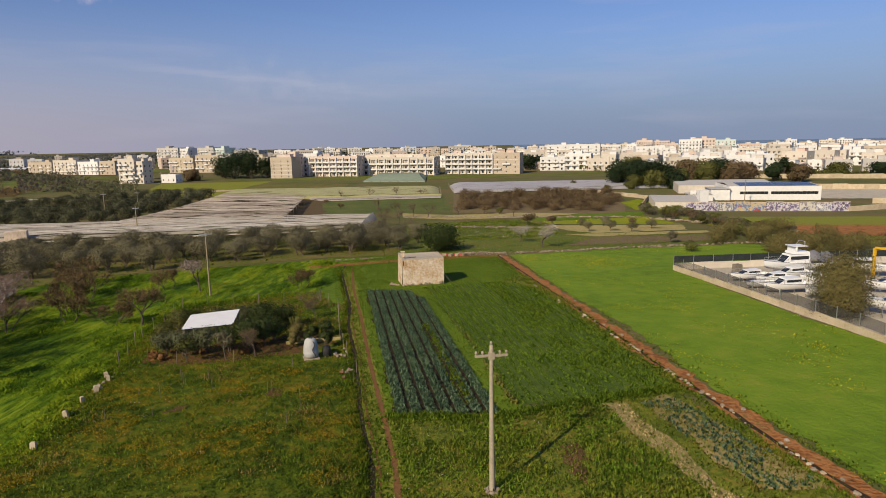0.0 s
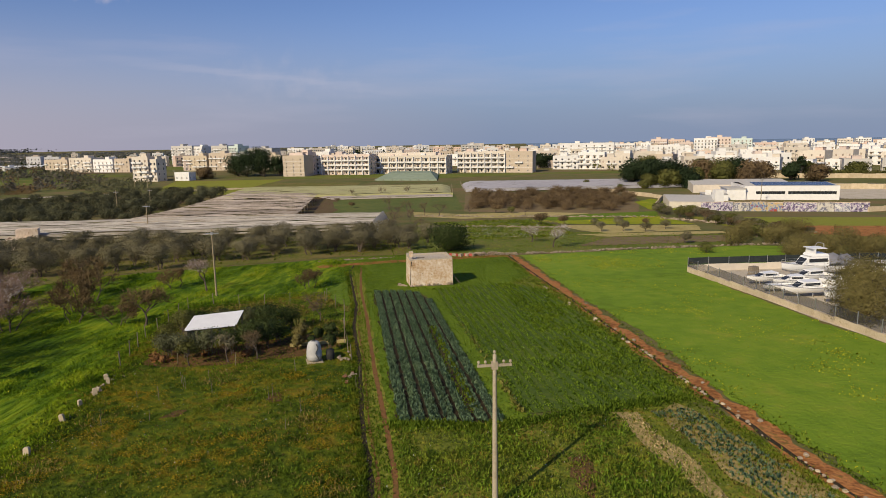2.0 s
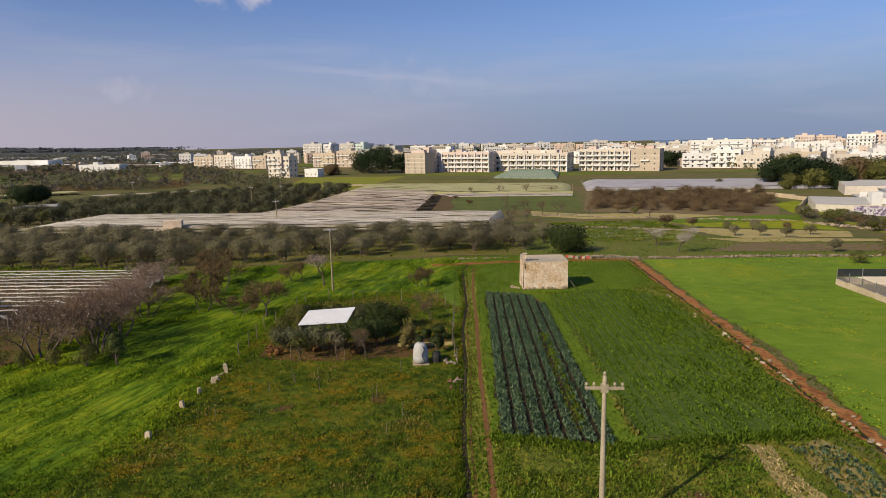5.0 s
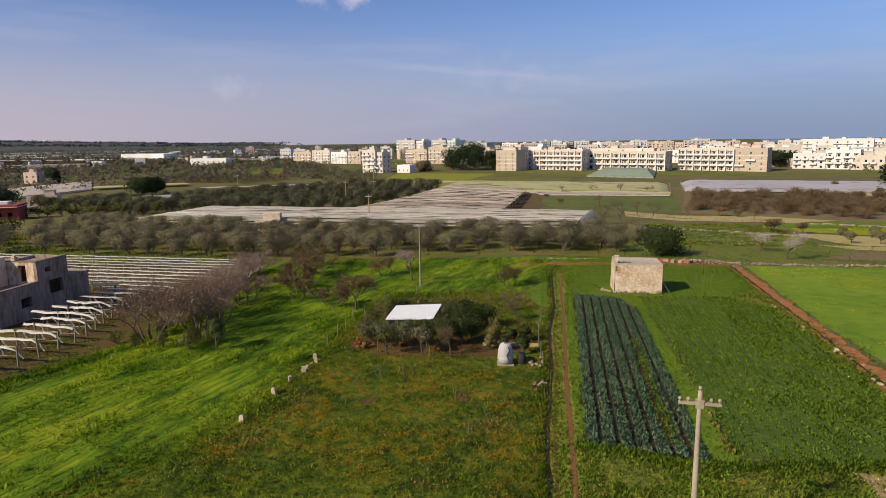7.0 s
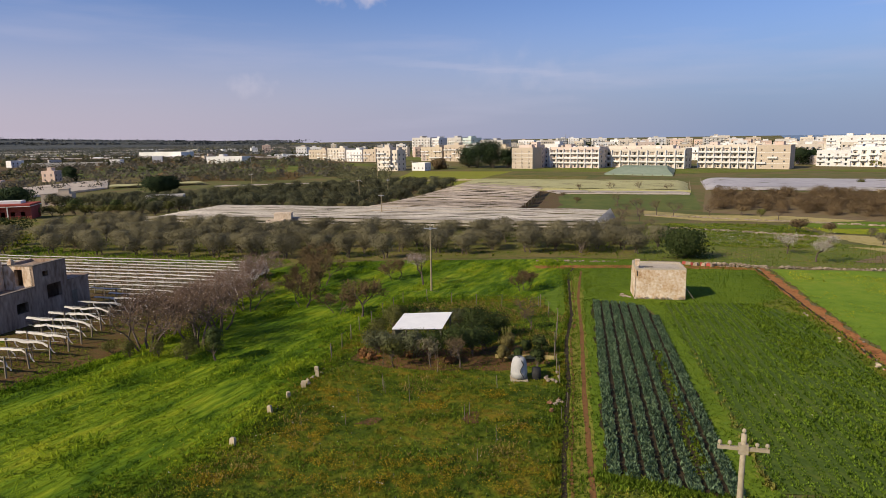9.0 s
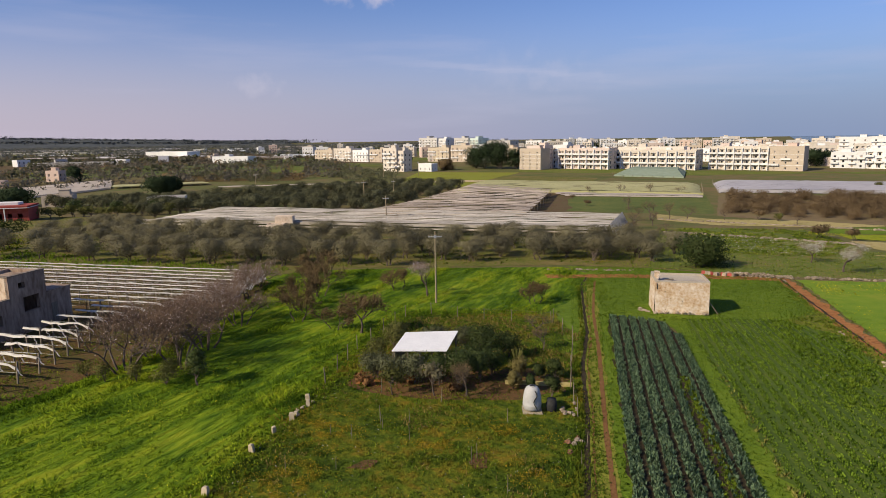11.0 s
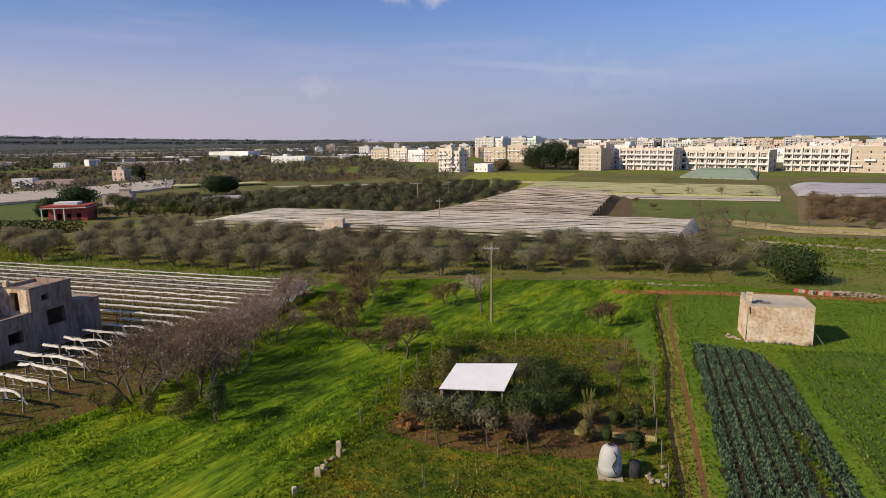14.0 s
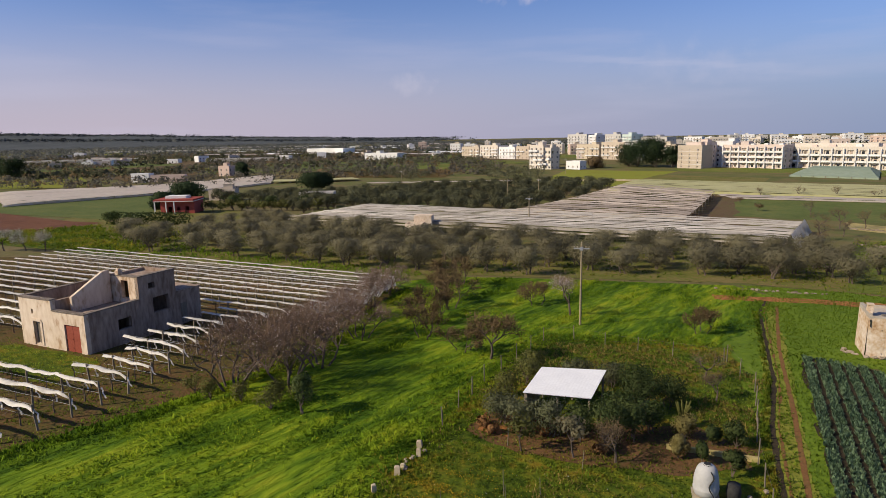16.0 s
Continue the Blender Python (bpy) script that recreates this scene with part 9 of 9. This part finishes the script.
# broken stalks and old broccoli beside the red strip
STUBBLE = [(9.9, 43.0), (11.4, 43.1), (12.2, 38.5), (13.2, 35.1), (13.1, 32.4), (13.9, 29.6), (12.6, 29.6), (11.9, 33.4), (11.2, 36.2), (10.6, 38.9)]
BROCCOLI = [(12.6, 43.0), (15.1, 44.4), (17.6, 36.6), (19.0, 31.4), (19.2, 30.5), (15.8, 30.5), (14.5, 33.5), (13.7, 38.0)]
P = scatter(STUBBLE, 60, g)
P = patchy(P, 0.9, -0.15, 6.0)
v, f = rosettes(P, 0.5 + 0.8 * g.random(len(P)), 5, 0.2, 0.05, (35, 88), g)
stuff("stubble", v, f, M["straw"], "pale broken stalks on bare soil", "stubble")
field("stubble_floor", STUBBLE, M["old_floor"], 0.036, label="pale dry soil with broken stalks")
field("old_rows_floor", BROCCOLI, M["old_floor"], 0.032, label="weedy soil under old vegetable rows")
P = scatter(BROCCOLI, 34, g)
row = np.cos((P[:, 0] * 0.99 + P[:, 1] * 0.143) * 2 * np.pi / 0.62)
P = P[(row > -0.35) & (g.random(len(P)) < 0.9)] + np.array([0, 0, 0.03])
P = patchy(P, 0.35, -0.12, 8.0)
v, f = rosettes(P, 0.6 + 0.5 * g.random(len(P)), 9, 0.22, 0.10, (8, 72), g)
stuff("old_broccoli", v, f, M["cabbage"], "grey-green old broccoli plants in rows", "vegetables")
P = scatter(BROCCOLI + [(18.3, 29.8), (14.7, 29.9)], 12, g)
v, f = rosettes(P, 0.4 + 0.6 * g.random(len(P)), 6, 0.26, 0.06, (15, 80), g)
stuff("row_weeds", v, f, M["dry_blade"], "weeds between the old broccoli rows", "weeds")
# cereal blades
P = scatter([(21.4, 33), (19.0, 46.1), (17.8, 64), (14.8, 82), (12.5, 98), (33.8, 98), (37.0, 68), (39.2, 57), (43, 33)], 9, g)
v, f = rosettes(P, 0.5 + 0.5 * g.random(len(P)), 4, 0.16, 0.045, (35, 85), g)
stuff("cereal_blades", v, f, M["blade_cereal"], "young bright cereal blades", "cereal")
# lush grass
P = scatter([(-56, 24), (-51.5, 36), (-51, 46), (-53, 60), (-58, 72), (-66, 87), (-61.5, 97), (-46.8, 105), (-25.5, 115.5), (-20.5, 111), (-18.5, 98), (-20, 85), (-35, 76.5), (-33.2, 62), (-30.5, 51), (-27.2, 36), (-30, 24)], 8.5, g)
sz = 0.5 + 0.5 * g.random(len(P)) + 0.7 * np.array([max(0, noise.noise((a * 0.18, b * 0.18, 5))) for a, b, _ in P])
lay = np.array([noise.noise((a * 0.45, b * 0.11, 15)) for a, b, _ in P])
v, f = rosettes(P, sz * (1.0 + 1.3 * np.clip(lay, -0.35, 1)), 5, 0.32, 0.065, (30, 86), g, 0.2)
stuff("lawn_grass", v, f, M["blade_lush"], "long bright grass tufts", "grass", 0.6)
P = np.concatenate([scatter([(5.4, 91), (9.6, 98), (12.2, 86), (14.4, 72), (16.7, 53), (18.2, 43), (16, 45), (14.6, 58), (12.6, 72), (10.2, 86)], 9, g), scatter([(-24, 119), (9, 122), (33, 128), (57, 133), (60, 149), (24, 157), (-13, 150), (-22, 154)], 1.6, g)])
v, f = rosettes(P, 0.5 + 0.8 * g.random(len(P)), 5, 0.25, 0.08, (10, 70), g)
stuff("fallow_weeds", v, f, M["blade"], "rough weeds on verge and fallow", "weeds")
P = scatter(BACKLAWN, 14, g)
v, f = rosettes(P, 0.5 + 0.5 * g.random(len(P)), 5, 0.22, 0.06, (10, 70), g)
stuff("verge_grass", v, f, M["blade_mid"], "rough grass behind the hut", "grass")
P = scatter([(-7.3, 86), (-4.2, 77.6), (2.3, 42.4), (2.8, 40.6), (3.9, 42.4), (0.6, 60), (-2.6, 75), (-4.6, 87.5)], 26, g)
v, f = rosettes(P, 0.4 + 0.4 * g.random(len(P)), 5, 0.24, 0.06, (20, 80), g)
stuff("strip_grass", v, f, M["blade_strip"], "short grass between the crops", "grass")
line = np.array([(-2.4, 74.3), (0.6, 60.3), (2.6, 48.5), (3.8, 42.4)])
t = g.random(260) * 2.999
i = t.astype(int)
Q = line[i] + (line[i + 1] - line[i]) * (t - i)[:, None] + g.normal(size=(260, 2)) * 0.13
Q = Q[g.random(len(Q)) < np.clip((80 - Q[:, 1]) / 40, 0.15, 1)]
P = np.concatenate([Q, ground_np(Q[:, 0], Q[:, 1])[:, None]], 1)
v, f = rosettes(P, 0.7 + 0.5 * g.random(len(P)), 6, 0.3, 0.07, (10, 75), g)
stuff("dry_border", v, f, M["border_leaf"], "line of dry yellowish border plants", "stalks")
# verges of the track; tall ragged weeds add cast shade to the flat, dark-coloured rut
A = np.array(RUT_L[1:])
t = g.random(1700) * (len(A) - 1.001)
i = t.astype(int)
Q = A[i] + (A[i + 1] - A[i]) * (t - i)[:, None]
Q[:, 0] -= 0.26 + np.abs(g.normal(size=1700)) * 0.25
P = np.concatenate([Q, ground_np(Q[:, 0], Q[:, 1])[:, None]], 1)
P = patchy(P, 0.8, -0.3, 14.0)
v, f = rosettes(P, 0.5 + 0.7 * g.random(len(P)), 9, 0.3, 0.06, (10, 75), g)
stuff("rut_weeds", v, f, M["blade_meadow"], "tall dark weeds along the sunken rut", "weeds")
for nm, L, mat_, wid, seed in (("track_grass", RUT_L, "blade_mid", 0.5, 1), ("track_grass", RUT_R, "blade_mid", 0.6, 2)):
    A = np.array(L)
    t = g.random(6000) * (len(A) - 1.001)
    i = t.astype(int)
    off = (g.random(6000) - 0.5) * 3.4
    Q = A[i] + (A[i + 1] - A[i]) * (t - i)[:, None]
    Q[:, 0] += off
    keep = np.ones(len(Q), bool)
    for R_ in (RUT_L, RUT_R):
        yy = np.array([q[1] for q in R_])[::-1]
        xx = np.array([q[0] for q in R_])[::-1]
        keep &= np.abs(Q[:, 0] - np.interp(Q[:, 1], yy, xx)) > 0.12 + 0.16 * g.random(len(Q))
    Q = Q[keep]
    P = np.concatenate([Q, ground_np(Q[:, 0], Q[:, 1])[:, None]], 1)
    v, f = rosettes(P, 0.3 + 0.6 * g.random(len(P)), 5, 0.26, 0.07, (15, 75), g)
    stuff(nm, v, f, M[mat_], "rough grass along the farm track", "grass")
A = np.array(RED[:-1])
t = g.random(6000) * (len(A) - 1.001)
i = t.astype(int)
side = np.where(g.random(6000) < 0.7, -1, 1)
Q = A[i] + (A[i + 1] - A[i]) * (t - i)[:, None]
Q[:, 0] += side * (0.95 + np.abs(g.normal(size=6000)) * 0.7)
P = np.concatenate([Q, ground_np(Q[:, 0], Q[:, 1])[:, None]], 1)
v, f = rosettes(P, 0.3 + 0.6 * g.random(len(P)), 5, 0.24, 0.07, (15, 75), g)
stuff("strip_weeds", v, f, M["blade"], "weeds along the red earth strip", "weeds")
# flowers
SPOTS = ((-25.5, 45.6, 1.8, 2.2), (-23.6, 39.0, 1.6, 2.4), (-18.0, 46.6, 1.6, 1.2), (-14.6, 37.2, 2.2, 2.2), (-16.5, 33.6, 1.4, 1.6), (-13.9, 50.2, 2.2, 0.9), (-11.2, 45.4, 1.2, 1.4), (-9.0, 38.2, 1.1, 1.8), (-20.6, 35.2, 1.5, 1.5), (-25.0, 32.0, 1.4, 1.6), (-8.0, 33.0, 0.9, 1.6))
P = np.concatenate([np.stack([x + g.normal(size=n_) * a * 0.8, y + g.normal(size=n_) * b * 0.8], 1) for x, y, a, b in SPOTS for n_ in [int(1500 * a * b)]])
P = P[np.array([noise.noise((q[0] * 0.9, q[1] * 0.9, 8)) for q in P]) > 0.0]
P = np.concatenate([P, ground_np(P[:, 0], P[:, 1])[:, None]], 1)
v, f = cloud(P + np.array([0, 0, 0.2]) + g.normal(size=P.shape) * 0.05, 0.055, g, 0.9)
stuff("orange_flowers", v, f, M["orange"], "patches of orange field flowers", "flowers")
P = patchy(scatter([(-3.8, 22), (-6.5, 45), (9, 43), (16, 45), (20.4, 28)], 5, g), 0.3, 0.2, 31.0)
v, f = cloud(P + np.array([0, 0, 0.2]), 0.06, g, 0.9)
stuff("orange_flowers", v, f, M["orange"], "orange flowers on the front plot", "flowers")
P = patchy(scatter(LAWN, 5, g), 0.09, 0.3, 41.0)
v, f = cloud(P + np.array([0, 0, 0.22]), 0.065, g, 0.9)
stuff("yellow_flowers", v, f, M["yellow"], "yellow sorrel flowers in the grass", "flowers")
P = patchy(patchy(scatter(CEREAL, 7, g), 0.085, 0.16, 57.0), 0.5, 0.0, 3.0)
v, f = cloud(P + np.array([0, 0, 0.14]), 0.10, g, 0.9)
stuff("yellow_flowers", v, f, M["yellow"], "yellow flowers in the cereal field", "flowers")
P = np.concatenate([np.stack([x + g.normal(size=n_) * a, y + g.normal(size=n_) * b], 1) for x, y, a, b, n_ in ((24.1, 108.0, 1.6, 3.0, 420), (21.6, 105.1, 1.4, 2.6, 300), (27.1, 104.6, 1.8, 2.0, 220), (21.1, 73.2, 1.4, 1.2, 120), (25.4, 72.1, 1.2, 1.4, 150), (32.9, 56.3, 1.0, 1.5, 240), (29.6, 52.2, 1.2, 1.2, 200), (28.7, 46.6, 0.8, 1.0, 90), (26.0, 63.6, 1.0, 2.0, 90))])
P = np.concatenate([P, ground_np(P[:, 0], P[:, 1])[:, None]], 1)
v, f = cloud(P + np.array([0, 0, 0.14]), 0.1, g, 0.9)
stuff("yellow_flowers", v, f, M["yellow"], "clusters of yellow flowers in the cereal", "flowers")
P = patchy(scatter([(12, 108), (30, 112), (32, 123), (11, 117)], 6, g), 0.15, 0.0, 63.0)
v, f = cloud(P + np.array([0, 0, 0.15]), 0.12, g, 0.9)
stuff("yellow_flowers", v, f, M["yellow"], "yellow flowers by the stone wall", "flowers")
P = scatter([(-29, 24), (-27, 36), (-30, 51), (-10, 54), (-5, 24), (20, 24), (16, 44), (-4, 40)], 0.9, g)
v, f = cloud(P + np.array([0, 0, 0.2]), 0.06, g, 0.9)
stuff("white_flowers", v, f, M["whitefl"], "scattered small white flowers", "flowers")
# vineyard floor, grove floor and mid-distance crops
P = np.concatenate([scatter([(-75, 28), (-53, 30), (-52, 38), (-55, 46), (-60, 57), (-70, 60), (-80, 50)], 6, g), patchy(scatter([(-54, 28), (-50.5, 36), (-50.5, 46), (-52.5, 60), (-57, 72), (-63, 86), (-67, 87), (-61, 72), (-60, 58), (-56, 45), (-55, 34)], 16, g), 0.3, -0.15, 4.0)])
v, f = rosettes(P, 0.3 + 0.5 * g.random(len(P)), 4, 0.34, 0.08, (15, 75), g)
stuff("vineyard_weeds", v, f, M["blade_meadow"], "thin weeds between the vine rows", "weeds")
P = patchy(scatter(GROVE_IN, 1.2, g), 0.05, -0.05, 2.0)
v, f = rosettes(P, 0.6 + 0.7 * g.random(len(P)), 5, 0.4, 0.12, (25, 80), g)
stuff("grove_grass", v, f, M["blade_meadow"], "grass between the olive trees", "grass")
P = scatter([(-2, 190), (18.7, 194), (23, 178), (25.5, 154), (12.5, 143), (-14, 146), (-15, 186)], 2.6, g)
P = patchy(P, 0.2, -0.2, 9.0)
v, f = rosettes(P, 0.9 + 0.6 * g.random(len(P)), 5, 0.32, 0.15, (15, 80), g, 0.2)
stuff("terrace_crops", v, f, M["blade"], "leafy crops on the far terraces", "vegetables")
P = patchy(scatter([(20, 189), (24.2, 187.2), (58.2, 198.3), (58.5, 191), (26.1, 179.5), (16, 181)], 3.0, g), 0.12, -0.05, 71.0)
v, f = cloud(P + np.array([0, 0, 0.4]), 0.17, g, 0.9)
stuff("mustard_flowers", v, f, M["yellow"], "yellow mustard flowers on a terrace", "flowers")

P = scatter([(-178, 76), (-157, 69), (-120, 77), (-130, 92), (-148, 112), (-152, 108), (-168, 95), (-175, 99)], 2.2, g)
v, f = rosettes(P, 0.7 + 0.8 * g.random(len(P)), 6, 0.45, 0.16, (15, 75), g)
stuff("crop_rows", v, f, M["blade_meadow"], "leafy green crop beside the vineyard", "vegetables")
P = patchy(scatter([(-118, 77), (-90, 84.5), (-66, 89), (-61, 97), (-66, 98), (-90, 92), (-128, 92)], 2.5, g), 0.12, -0.2, 6.0)
v, f = rosettes(P, 0.7 + 0.8 * g.random(len(P)), 5, 0.4, 0.12, (15, 75), g)
stuff("grove_edge_weeds", v, f, M["blade_mid"], "weeds between vineyard and olive grove", "weeds")
P = scatter([(-12, 150), (12.5, 144), (25, 155), (23, 172), (-12, 170)], 3.4, g)
P = P[np.cos(P[:, 1] * 2 * np.pi / 3.2) > 0.3]
v, f = cloud(P + np.array([0, 0, 0.3]), 0.17, g, 0.7)
stuff("pale_crop_rows", v, f, M["whitefl"], "pale flowering vegetable rows on a terrace", "vegetables")
# canes and shoots along the vine rows
P = []
for k in range(25):
    o = np.array([VORG.x, VORG.y]) + np.array([VPERP.x, VPERP.y]) * 2.38 * k
    x1 = east_limit(o[1] - 1.0)
    s = (x1 - o[0]) / VDIR.x - g.random(520) * 62
    q = o + s[:, None] * np.array([VDIR.x, VDIR.y]) + g.normal(size=(520, 2)) * 0.16
    P.append(q[[not in_house(a, b) for a, b in q]])
P = np.concatenate(P)
P = np.concatenate([P, (ground_np(P[:, 0], P[:, 1]) + 0.5 + 1.2 * g.random(len(P)))[:, None]], 1)
v, f = cloud(P, 0.5, g, 0.09)
stuff("vine_canes", v, f, M["bark"], "bare brown canes under the covers", "vines")
